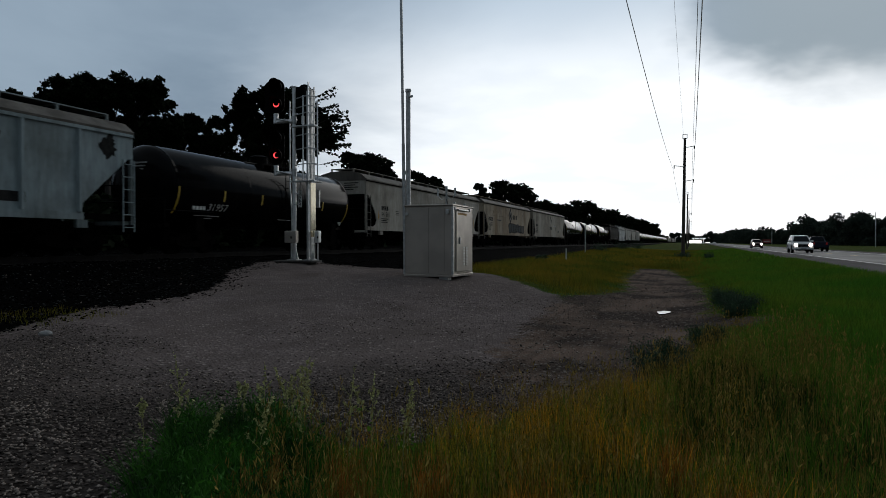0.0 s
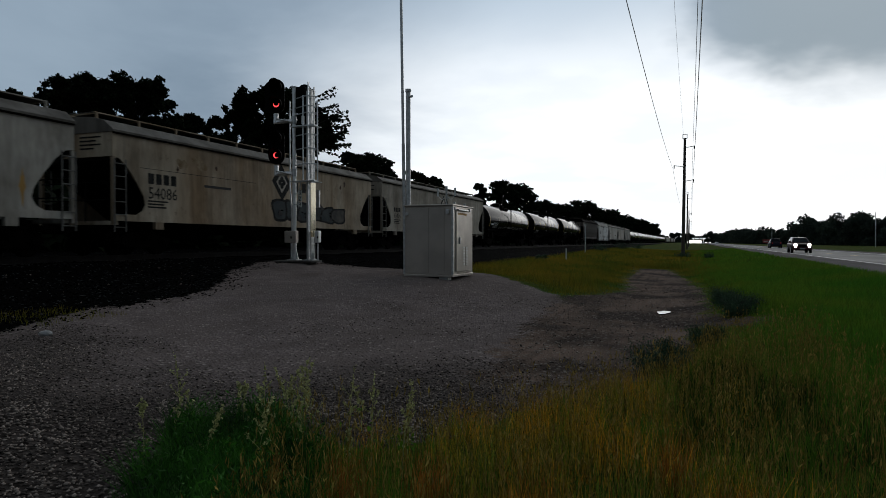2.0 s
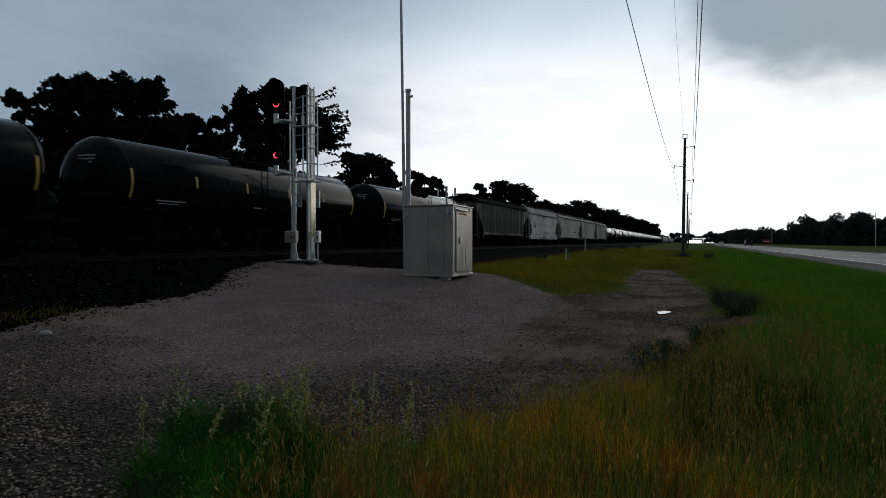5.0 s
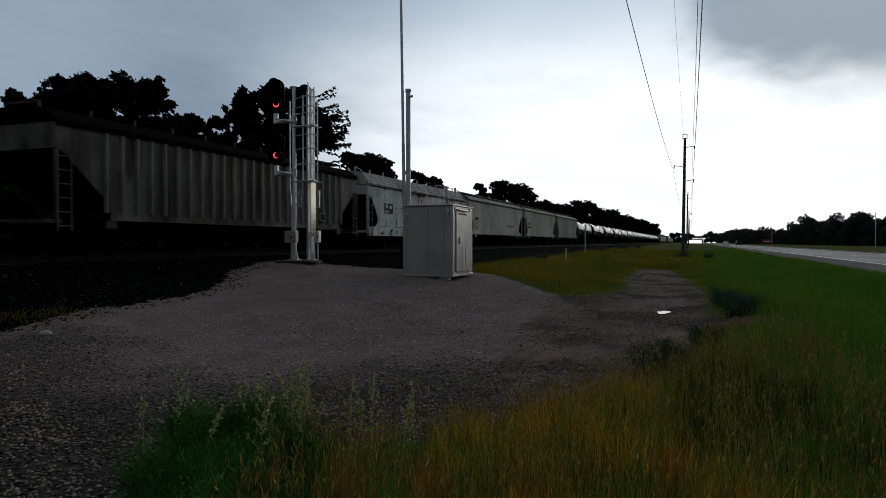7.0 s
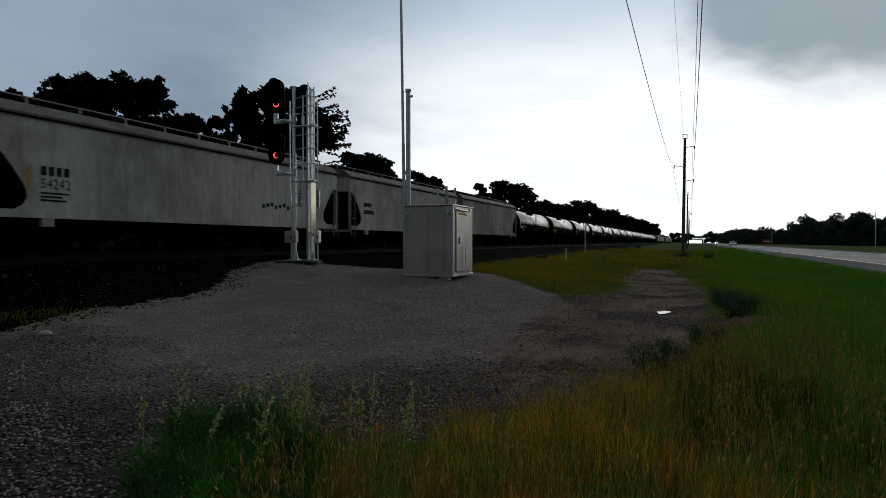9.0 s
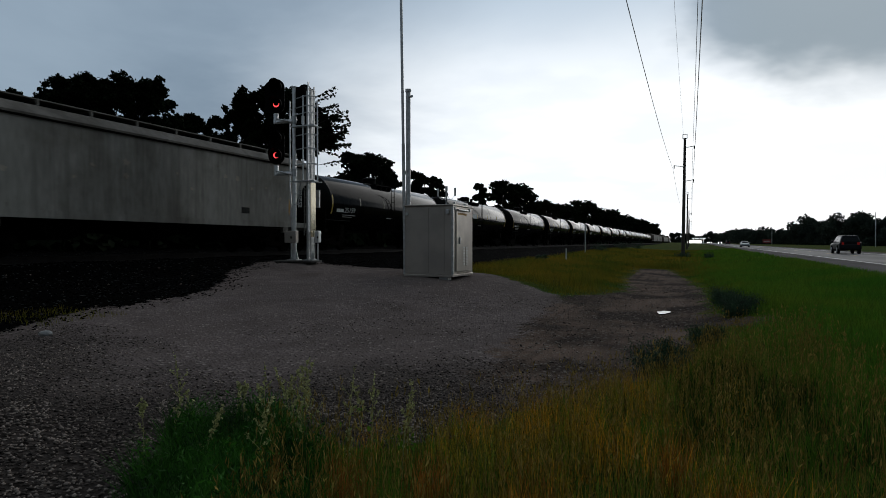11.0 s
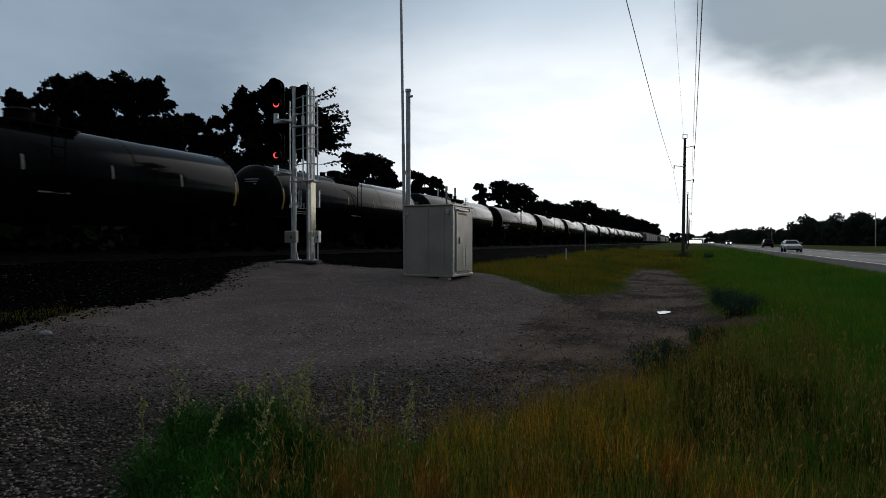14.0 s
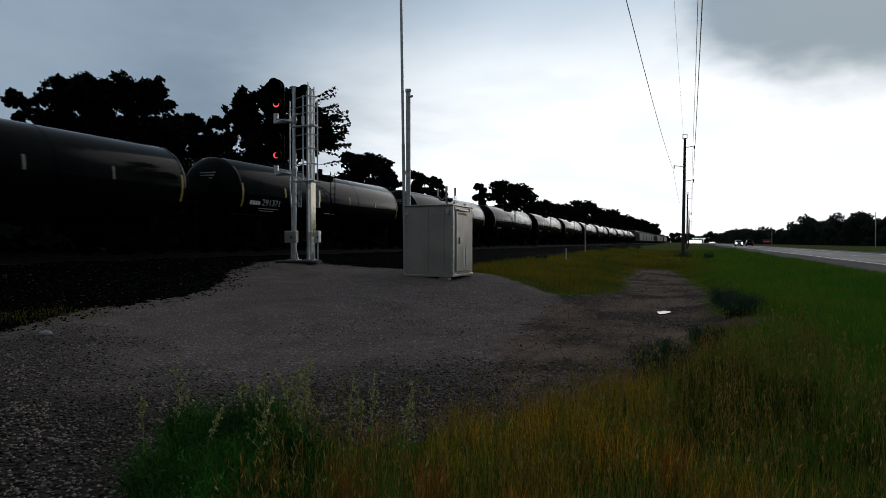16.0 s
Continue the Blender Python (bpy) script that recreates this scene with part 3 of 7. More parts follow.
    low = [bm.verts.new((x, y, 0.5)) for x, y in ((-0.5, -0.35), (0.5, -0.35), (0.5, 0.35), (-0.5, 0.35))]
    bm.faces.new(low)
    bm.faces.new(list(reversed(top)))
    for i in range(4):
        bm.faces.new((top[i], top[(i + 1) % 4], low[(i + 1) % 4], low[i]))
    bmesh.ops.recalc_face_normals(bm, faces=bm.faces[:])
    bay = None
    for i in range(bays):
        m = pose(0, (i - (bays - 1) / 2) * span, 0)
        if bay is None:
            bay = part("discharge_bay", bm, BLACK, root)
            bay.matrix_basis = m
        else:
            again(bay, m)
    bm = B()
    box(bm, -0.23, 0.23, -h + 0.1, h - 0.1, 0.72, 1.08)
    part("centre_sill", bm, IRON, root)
    bm = B()
    box(bm, -1.5, 1.5, h - 0.28, h + 0.06, 0.98, 1.1)
    es = part("end_sill", bm, paint, root)
    again(es, pose(0, 0, 0, 0, 0, 180))
    # jacking pads under the side sill
    bm = B()
    box(bm, HALF_W - 0.1, HALF_W + 0.03, -0.18, 0.18, 0.86, SILL - 0.002)
    pad = part("jacking_pad", bm, paint, root)
    pad.matrix_basis = pose(0, -h + 1.9, 0)
    again(pad, pose(0, h - 1.9, 0))
    # ladders at the corners, corner posts and grab rails
    lad = part("ladder", ladder_bm(2.3, 0.44, 6), paint if ribs else LADDER, root, "grimy steel ladder" if ribs else "grimy grey steel ladder")
    lad.matrix_basis = pose(HALF_W + 0.06, -h + 0.02, 0.75)
    again(lad, pose(HALF_W + 0.06, h - 0.44, 0.75))
    again(lad, pose(-HALF_W - 0.06, -h + 0.02, 0.75))
    bm = B()
    box(bm, HALF_W - 0.09, HALF_W + 0.012, -0.05, 0.05, 0.98, 3.1)
    post = part("corner_post", bm, paint, root)
    post.matrix_basis = pose(0, -h + 0.05, 0)
    again(post, pose(0, h - 0.05, 0))
    again(post, pose(-2 * HALF_W + 0.08, -h + 0.05, 0))
    again(post, pose(-2 * HALF_W + 0.08, h - 0.05, 0))
    bm = B()
    for z in (1.75, 2.3):
        rod(bm, (-1.4, -h - 0.06, z), (1.4, -h - 0.06, z), 0.02, seg=6)
    rod(bm, (0.5, -h - 0.06, 1.05), (0.5, -h - 0.06, 2.3), 0.02, seg=6)
    g = part("grab_rail", bm, BLACK, root)
    again(g, pose(0, 0, 0, 0, 0, 180))
    # roof walk on its brackets
    for y0, y1 in ([(-h + 0.15, h - 0.15)] if walkway else [(h - 3.4, h - 0.15)]):
        bm = B()
        box(bm, -0.585, 0.585, y0, y1, deck_z + 0.005, deck_z + 0.015)
        deck = part("roof_walk", bm, WALK, root, "dark grated roof walk")
        for s in (-1, 1):
            part("walk_edge", box(B(), s * 0.665 - 0.03, s * 0.665 + 0.03, y0, y1, deck_z - 0.012, deck_z + 0.022), eave_tone if rib_paint else paint, deck, "pale steel edge of the roof walk")
    n = int(L / 1.75)
    bm = B()
    box(bm, 0.66, 0.73, -0.035, 0.035, deck_z - 0.36, deck_z - 0.002)
    if walkway:
        box(bm, -0.66, 0.66, -0.02, 0.02, deck_z - 0.05, deck_z - 0.002)
    box(bm, -0.73, -0.66, -0.035, 0.035, deck_z - 0.36, deck_z - 0.002)
    bmesh.ops.remove_doubles(bm, verts=bm.verts, dist=0.0001)
    br = None
    for i in range(n + 1):
        m = pose(0, -h + 0.2 + i * (L - 0.4) / n, 0)
        if br is None:
            br = part("walk_bracket", bm, paint, root)
            br.matrix_basis = m
        else:
            again(br, m)
    if ribs:
        rib = None
        a0, a1 = (-h + 2.0, h - 2.0) if ribs < 13 else (-h + 1.7, h - 1.7)
        for i in range(ribs):
            y = a0 + i * (a1 - a0) / (ribs - 1)
            m = pose(HALF_W + 0.002, y, 0)
            if rib is None:
                bm = B()
                prism(bm, [(0, -0.07), (0.09, -0.04), (0.09, 0.04), (0, 0.07)], "z", 1.33, EAVE - 0.103)
                rib = part("rib", bm, rib_paint or paint, root)
                rib.matrix_basis = m
            else:
                again(rib, m)
    truck = make_truck(root, -h + 1.75)
    copy_part(truck, pose(0, h - 1.75, 0), root)
    couplers(root, h)
    return root


TANK_R, TANK_Z = 1.48, 2.46


def tank_side(z):
    return math.sqrt(max(0.01, TANK_R ** 2 - (z - TANK_Z) ** 2))


def lathe(bm, rings, seg=40):
    """rings: (y, radius) along the tank's axis."""
    rows = [[bm.verts.new((r * math.cos(k / seg * math.tau), y, TANK_Z + r * math.sin(k / seg * math.tau))) for k in range(seg)] for y, r in rings]
    for a, b in zip(rows, rows[1:]):
        for k in range(seg):
            bm.faces.new((a[k], a[(k + 1) % seg], b[(k + 1) % seg], b[k]))
    bm.faces.new(rows[0])
    bm.faces.new(list(reversed(rows[-1])))
    bmesh.ops.recalc_face_normals(bm, faces=bm.faces[:])
    return bm


def stripe_bm(height, width, z):
    """A strip that follows the tank's side."""
    bm = B()
    n = 7
    rows = []
    for i in range(n):
        zz = z - height / 2 + height * i / (n - 1)
        x = tank_side(zz) + 0.008
        rows.append([bm.verts.new((x, -width / 2, zz)), bm.verts.new((x, width / 2, zz)), bm.verts.new((x - 0.02, width / 2, zz)), bm.verts.new((x - 0.02, -width / 2, zz))])
    for a, b in zip(rows, rows[1:]):
        for k in range(4):
            bm.faces.new((a[k], a[(k + 1) % 4], b[(k + 1) % 4], b[k]))
    bm.faces.new(rows[0])
    bm.faces.new(rows[-1])
    bmesh.ops.recalc_face_normals(bm, faces=bm.faces[:])
    return bm


def tank_car(label, L, stripes=YELLOW, strip_z=2.62, dome_y=-0.5):
    root = tagged(empty("tank_car", pose(TRACK_X, 0, RAIL_Z)), label, "tank car", "cars of the passing train")
    h = L / 2
    D = 0.7
    head = [(-h + D * (1 - math.sin(a)), TANK_R * math.cos(a)) for a in [math.radians(x) for x in (88, 80, 70, 60, 50, 40, 30, 20, 10, 0)]]
    rings = [(y, max(r, 0.02)) for y, r in head] + [(-y, max(r, 0.02)) for y, r in reversed(head)]
    part("shell", lathe(B(), rings), TANK, root, smooth=True)
    # girth seams standing slightly proud
    seam = None
    for y in (-h + D, -h + D + (L - 2 * D) * 0.335, -h + D + (L - 2 * D) * 0.665, h - D):
        if seam is None:
            seam = part("girth_seam", lathe(B(), [(-0.05, TANK_R - 0.02), (-0.045, TANK_R + 0.005), (0.045, TANK_R + 0.005), (0.05, TANK_R - 0.02)]), TANK, root)
            seam.matrix_basis = pose(0, y, 0)
        else:
            again(seam, pose(0, y, 0))
    # manway dome and platform at the middle of the top
    t = TANK_Z + TANK_R
    bm = B()
    rod(bm, (0, 0, t - 0.15), (0, 0, t + 0.34), 0.40, seg=20)
    rod(bm, (0, 0, t + 0.34), (0, 0, t + 0.42), 0.45, 0.26, seg=20)
    rod(bm, (0.3, 0.9, t - 0.1), (0.3, 0.9, t + 0.3), 0.13, seg=10)
    rod(bm, (-0.2, -0.85, t - 0.1), (-0.2, -0.85, t + 0.26), 0.16, seg=10)
    bmesh.ops.translate(bm, verts=bm.verts, vec=(0, dome_y, 0))
    part("dome", bm, BLACK, root)
    board = part("platform_board", box(B(), 0, 0.38, -1.1, 1.1, t - 0.14, t - 0.08), BLACK, root)
    board.matrix_basis = pose(-1.0, dome_y, 0)
    again(board, pose(0.62, dome_y, 0))
    beam = part("platform_beam", box(B(), -1.0, 1.0, -0.04, 0.04, t - 0.3, t - 0.145), BLACK, root)
    beam.matrix_basis = pose(0, dome_y - 1.05, 0)
    for y in (-0.4, 0.4, 1.05):
        again(beam, pose(0, dome_y + y, 0))
    # low grating on each side of the dome, bolted to curbs
    grate = part("grating", box(B(), -0.55, 0.55, -0.5, 0.5, t - 0.075, t - 0.045), WALK, root, "dark steel grating")
    grate.matrix_basis = pose(0, dome_y + 1.1, 0)
    again(grate, pose(0, dome_y - 1.1, 0))
    lad = part("ladder", ladder_bm(2.9, 0.42, 9), IRON, root)
    lad.matrix_basis = pose(TANK_R + 0.1, dome_y - 0.2, 1.05)
    again(lad, pose(-TANK_R - 0.1, dome_y - 0.2, 1.05))
    # underframe
    bm = B()
    box(bm, -0.23, 0.23, h - 4.4, h, 0.72, 1.1)
    box(bm, -1.35, 1.35, h - 2.15, h - 1.75, 0.8, 1.35)
    box(bm, -1.5, 1.5, h - 0.25, h, 0.95, 1.1)
    stub = part("stub_sill", bm, IRON, root)
    again(stub, pose(0, 0, 0, 0, 0, 180))
    bm = B()
    for x in (-1.48, 1.48):
        rod(bm, (x, -h + 0.05, 1.05), (x, -h + 0.05, 1.95), 0.02, seg=6)
    rod(bm, (-1.48, -h + 0.05, 1.95), (1.48, -h + 0.05, 1.95), 0.02, seg=6)
    rod(bm, (1.48, -h + 0.05, 1.55), (1.48, -h + 2.5, 1.55), 0.02, seg=6)
    rail_1 = part("end_handrail", bm, BLACK, root)
    again(rail_1, pose(0, 0, 0, 0, 0, 180))
    bm = B()
    rod(bm, (0, 0, 0.55), (0, 0, 1.1), 0.22, 0.3, seg=14)
    part("bottom_outlet", bm, IRON, root)
    # reflective strips along the side
    big = part("reflector_strip", stripe_bm(0.95, 0.09, strip_z - 0.26), YELLOW, root, "worn reflective strip")
    big.matrix_basis = pose(0, -h + 0.76, 0)
    again(big, pose(0, h - 0.76, 0))
    small = part("reflector_strip", stripe_bm(0.42, 0.09, strip_z), stripes, root, "worn reflective strip")
    spacing = (L - 1.5) / 5
    small.matrix_basis = pose(0, -h + 0.78 + spacing, 0)
    for k in (2, 3, 4):
        again(small, pose(0, -h + 0.74 + k * spacing, 0))
    # small data bars and a placard
    bm = B()
    for k, (y, w) in enumerate(((1.9, 1.4), (2.0, 1.0), (7.2, 1.0))):
        z = strip_z - 0.76 - 0.09 * (k % 2)
        box(bm, tank_side(z) - 0.02, tank_side(z) + 0.006, -h + y, -h + y + w, z - 0.02, z + 0.02)
    part("data_line", bm, OVERSPRAY, root, "small unreadable stencilled line")
    # stencil block on the near head
    bm = B()
    for k in range(4):
        box(bm, -0.1 + 0.02 * k, 0.62 - 0.07 * k, -h + 0.075, -h + 0.13, 3.2 - 0.11 * k, 3.25 - 0.11 * k)
    part("head_stencil", bm, PLACARD, root, "faded white stencilled block")
    truck = make_truck(root, -h + 1.95)
    copy_part(truck, pose(0, h - 1.95, 0), root)
    couplers(root, h)
    return root


# ---------------------------------------------------------------- the train: car by car
# ends of the cars as the time in seconds at which each passes the plane y = -6.38
ENDS = [0.12, 1.12, 1.95, 3.08, 4.05, 5.14, 6.06, 6.99, 7.98, 8.96, 9.87, 10.855, 11.79, 12.72, 13.63, 14.57, 15.495, 16.42, 17.345, 18.28]
while len(ENDS) < 30:
    ENDS.append(ENDS[-1] + 0.935)
while len(ENDS) < 46:
    ENDS.append(ENDS[-1] + 0.975)
train = []


def length(k, slack):
    return (ENDS[k + 1] - ENDS[k]) * SPEED - slack


def flat_side(z):
    return HALF_W + 0.001


def bars(parent, rows, material, surface=flat_side, label="unreadable stencilled line"):
    """Plain bars (y, z, width, height) where lettering cannot be read."""
    for y, z, w, hh in rows:
        part("stencil_bar", box(B(), surface(z) - 0.03, surface(z) + 0.006, y, y + w, z - hh / 2, z + hh / 2), material, parent, label)


def marks(car, L, number, material=DARKPRINT, y=1.68, k=1.0):
    """Owner's bars and the car number by its near end, with small data lines under them."""
    a = -L / 2 + y
    bars(car, [(a + 0.02 + 0.24 * k * i, 2.1 + 0.32 * k, 0.17 * k, 0.25 * k) for i in range(4)], material)
    lettering(number, 0.4 * k, car, flat_side, a, 1.93 if k == 1 else 1.88, material, 0.95)
    bars(car, [(a, 1.80, 0.9, 0.05), (a, 1.70, 0.7, 0.05), (a, 1.60, 0.8, 0.05)], material)


def end_lines(car, L, material=DARKPRINT):
    """Small unreadable lines on the near end panel."""
    for k in range(4):
        w = (0.9, 0.7, 0.9, 0.6)[k]
        part("stencil_bar", box(B(), 0.2, 0.2 + w, -L / 2 - 0.004, -L / 2 + 0.02, 3.72 - 0.12 * k, 3.77 - 0.12 * k), material, car, "unreadable stencilled line")


def diamond(car, y, z, s, material, inner=None):
    bm = B()
    prism(bm, [(y - s * 0.9, z + 0.05 * s), (y + 0.04 * s, z - s), (y + s * 0.9, z - 0.05 * s), (y - 0.04 * s, z + s)], "x", HALF_W - 0.01, HALF_W + 0.006)
    d = part("emblem", bm, material, car, "dark diamond emblem")
    if inner == "ring":
        bm = B()
        prism(bm, [(y - s * 0.52, z), (y, z - s * 0.58), (y + s * 0.52, z), (y, z + s * 0.58)], "x", HALF_W + 0.007, HALF_W + 0.010)
        part("emblem_field", bm, PALE, d)
        bm = B()
        for a in range(4):
            cy, cz = y + 0.19 * s * math.cos(a * math.pi / 2), z + 0.19 * s * math.sin(a * math.pi / 2)
            prism(bm, [(cy + 0.16 * s * math.cos(k / 10 * math.tau), cz + 0.16 * s * math.sin(k / 10 * math.tau)) for k in range(10)], "x", HALF_W + 0.011, HALF_W + 0.013 + 0.001 * a)
        part("emblem_mark", bm, material, d)
    else:
        bm = B()
        leaf = [(y + a * s, z + b * s) for a, b in ((-0.62, -0.1), (-0.54, -0.34), (-0.38, -0.66), (-0.2, -0.93), (0.1, -0.88), (0.26, -0.5), (0.36, -0.05), (0.33, 0.3), (0.22, 0.52), (-0.05, 0.47), (-0.34, 0.28))]
        prism(bm, leaf, "x", HALF_W + 0.007, HALF_W + 0.010)
        part("emblem_mark", bm, PALE, d)
        bm = B()
        prism(bm, [(y + a * s, z + b * s) for a, b in ((-0.24, -0.5), (-0.2, -0.18), (-0.06, 0.06), (0.14, 0.14), (0.0, -0.02), (-0.12, -0.22))], "x", HALF_W + 0.0105, HALF_W + 0.013)
        part("emblem_vein", bm, material, d)
    return d


PALE = hopper_paint("pale_grey_paint", (0.46, 0.415, 0.355), (0.31, 0.28, 0.24), 0.7, 0.5, 0.3, 0.2)
BEIGE = hopper_paint("beige_weathered_paint", (0.48, 0.405, 0.31), (0.26, 0.175, 0.10), 0.75, 0.5, 0.6, 0.5)
BUFF = hopper_paint("buff_grey_paint", (0.40, 0.355, 0.29), (0.26, 0.222, 0.178))
BLUEGREY = hopper_paint("blue_grey_paint", (0.37, 0.43, 0.44), (0.24, 0.285, 0.29))
BROWNGREY = hopper_paint("dark_brown_grey_paint", (0.20, 0.165, 0.145), (0.03, 0.022, 0.018), 0.75, 1.1, 0.9, 0.3)
RIB_PALE = hopper_paint("worn_rib_paint", (0.27, 0.235, 0.21), (0.085, 0.07, 0.06), 0.75, 1.6, 0.7, 0.3)
CHALK_ROOF = hopper_paint("chalky_roof_paint", (0.56, 0.54, 0.51), (0.24, 0.215, 0.19), 0.9, 1.8, 0.5, 0.4)
CHALK = hopper_paint("chalky_white_paint", (0.70, 0.705, 0.695), (0.48, 0.48, 0.47), 0.9, 0.8, 0.45, 0.2)
GRIMY = hopper_paint("grimy_grey_paint", (0.29, 0.275, 0.245), (0.19, 0.178, 0.155))
LIGHT = hopper_paint("light_grey_paint", (0.50, 0.465, 0.42), (0.37, 0.34, 0.30), 0.7, 0.5, 0.35, 0.15)
RUST = mat("rust", (0.10, 0.045, 0.022), (0.05, 0.028, 0.018), 0.95, 0, 5, 50, 0.3)
BROWN_STAIN = mat("brown_stain", (0.17, 0.105, 0.045), (0.27, 0.20, 0.12), 0.85, 0, 2.5, 20, 0)
BLUE_SPRAY = mat("blue_spray_paint", (0.016, 0.026, 0.031), (0.042, 0.050, 0.050), 0.9, 0, 2, 30, 0)
OVERSPRAY = mat("grey_overspray", (0.22, 0.215, 0.21), (0.30, 0.29, 0.275), 0.8, 0, 3, 30, 0)
GREY_SPRAY = mat("grey_spray_paint", (0.075, 0.066, 0.055), (0.035, 0.032, 0.03), 0.9, 0, 2, 30, 0)
DARK_SPRAY = mat("dark_spray_paint", (0.02, 0.019, 0.02), (0.045, 0.041, 0.04), 0.9, 0, 2, 30, 0)
ROOF_GRIME = hopper_paint("grimy_roof_paint", (0.155, 0.138, 0.118), (0.07, 0.06, 0.05), 0.8, 1.2, 0.4, 0.35)
ORANGE = mat("orange_paint", (0.42, 0.22, 0.04), (0.34, 0.18, 0.04), 0.7, 0, 4, 40, 0)


def patches(car, L, n, seed, material, zlo, zhi, smin, smax, label, yr=None, long=3.0, lift=0.0):
    """Ragged stains of their own shape on the side sheet."""
    rnd = random.Random(seed)
    for i in range(n):
        bm = B()
        y = rnd.uniform(*(yr or (-L / 2 + 2.0, L / 2 - 2.0)))
        z, s = rnd.uniform(zlo, zhi), rnd.uniform(smin, smax)
        k = 15
        prism(bm, [(y + s * long * (0.5 + 0.7 * rnd.random()) * math.cos(a / k * math.tau), z + s * (0.35 + 0.8 * rnd.random()) * math.sin(a / k * math.tau)) for a in range(k)], "x", HALF_W - 0.01 + lift, HALF_W + 0.0022 + 0.0004 * (i % 9) + lift)
        part("stain", bm, material, car, label)


def strokes(car, n, seed, material, yr, z, wide, high, lift, label, spread=0.02):
    """Slanting, blocky smears with uneven ends."""
    rnd = random.Random(seed)
    for i in range(n):
        y, w, h = rnd.uniform(*yr), rnd.uniform(*wide) / 2, rnd.uniform(*high) / 2
        zc, k = z + rnd.uniform(-spread, spread), rnd.uniform(-0.2, 0.5) * h
        out = [(-w, -h), (0, -h * 0.8), (w, -h), (w * 0.85, 0), (w, h * 0.8), (w * 0.2, h), (-w * 0.9, h), (-w * 0.7, 0)]
        bm = B()
        prism(bm, [(y + a + k * b / h + 0.15 * w * rnd.random(), zc + b * rnd.uniform(0.7, 1.2)) for a, b in out], "x", HALF_W - 0.01 + lift, HALF_W + 0.0022 + 0.0004 * (i % 11) + lift)
        part("smear", bm, material, car, label)


def sprayed_letter(car, y, z, w, h, material, seed):
    """A swollen sprayed letter shape: dark outline, coloured filling."""
    r = random.Random(seed)
    for grow, lift, m, name in ((1.10, 0.003, DARKPRINT, "sprayed_outline"), (0.86, 0.0045, material, "sprayed_filling")):
        pts = []
        for k in range(20):
            a = k / 20 * math.tau
            c, s = math.cos(a), math.sin(a)
            bump = 1 + 0.10 * math.sin(3 * a + seed) + 0.05 * math.sin(5 * a + 2 * seed)
            pts.append((y + 0.5 * w * grow * bump * math.copysign(abs(c) ** 0.6, c), z + h * grow * bump * math.copysign(abs(s) ** 0.7, s)))
        bm = B()
        prism(bm, pts, "x", HALF_W - 0.01, HALF_W + lift + 0.003 * seed)
        part(name, bm, m, car, "swollen spray-painted shape")


def hopper_at(k, label, paint, **kw):
    L = length(k, 1.35)
    car = hopper(label, L, paint, **kw)
    train.append((car, k))
    return car, L


# 0: blue-grey ribbed hopper
c, L = hopper_at(0, "blue-grey ribbed covered hopper car with dark patches", BLUEGREY, cut="diag", ribs=9)
patches(c, L, 4, 3, DARKPRINT, 3.1, 3.6, 0.2, 0.38, "peeled dark patches", (L / 2 - 1.2, L / 2 - 0.8), 0.7)
patches(c, L, 5, 4, DARKPRINT, 2.9, 3.6, 0.10, 0.28, "peeled dark patches", (L / 2 - 7, L / 2 - 4), 0.5)
bars(c, [(L / 2 - 4.4, 1.66, 0.75, 0.28)], DARKPRINT, label="dark placard")
# 2: pale hopper
c, L = hopper_at(2, "pale grey curved-side covered hopper car, streaked with dirt", PALE)
marks(c, L, "641381", y=1.92)
patches(c, L, 2, 9, ORANGE, 1.9, 2.0, 0.3, 0.4, "faded orange marks", (-L / 2 + 1.5, -L / 2 + 1.6), 0.2)
end_lines(c, L)
bars(c, [(-L / 2 + 3.9, 2.3, 0.4, 0.04), (-L / 2 + 3.9, 2.2, 0.4, 0.04), (-L / 2 + 3.9, 2.1, 0.4, 0.04), (L / 2 - 3, 1.6, 0.4, 0.2)], DARKPRINT)
patches(c, L, 2, 8, ORANGE, 1.9, 2.0, 0.5, 0.6, "faded orange marks", (L / 2 - 1.62, L / 2 - 1.55), 0.16)
# 3: beige hopper with emblem and spray paint
c, L = hopper_at(3, "beige rust-stained covered hopper car with spray paint", BEIGE)
marks(c, L, "54086", y=1.42, k=1.4)
part("side_seam", box(B(), HALF_W - 0.01, HALF_W + 0.004, -L / 2 + 1.1, -L / 2 + 7.2, 2.86, 2.875), DARKPRINT, c, "dark horizontal sheet seam")
patches(c, L, 3, 24, BROWN_STAIN, 3.15, 3.45, 0.16, 0.26, "brown stains", (-L / 2 + 2.6, -L / 2 + 4.2), 1.6)
bars(c, [(-L / 2 + 4.1, 2.5, 1.5, 0.09)], DARK_SPRAY, label="dark scuffed streak")
end_lines(c, L)
diamond(c, -L / 2 + 9.0, 3.05, 0.80, DARKPRINT, "ring")
bars(c, [(-L / 2 + 9.95 + 0.62 * i, 2.93, 0.34, 0.44) for i in range(3)], DARKPRINT, label="dark block letters made plain")
for i in range(6):
    sprayed_letter(c, -L / 2 + 8.9 + 1.0 * i, 1.86 + 0.05 * (i % 2) - 0.03 * i, 1.16 + 0.12 * (i % 3), 0.46 - 0.02 * i, BLUE_SPRAY if i < 5 else GREY_SPRAY, i)
patches(c, L, 16, 22, DARK_SPRAY, 1.5, 2.1, 0.05, 0.16, "dark spray paint", (-L / 2 + 8.4, L / 2 - 4.2), 1.5, 0.028)
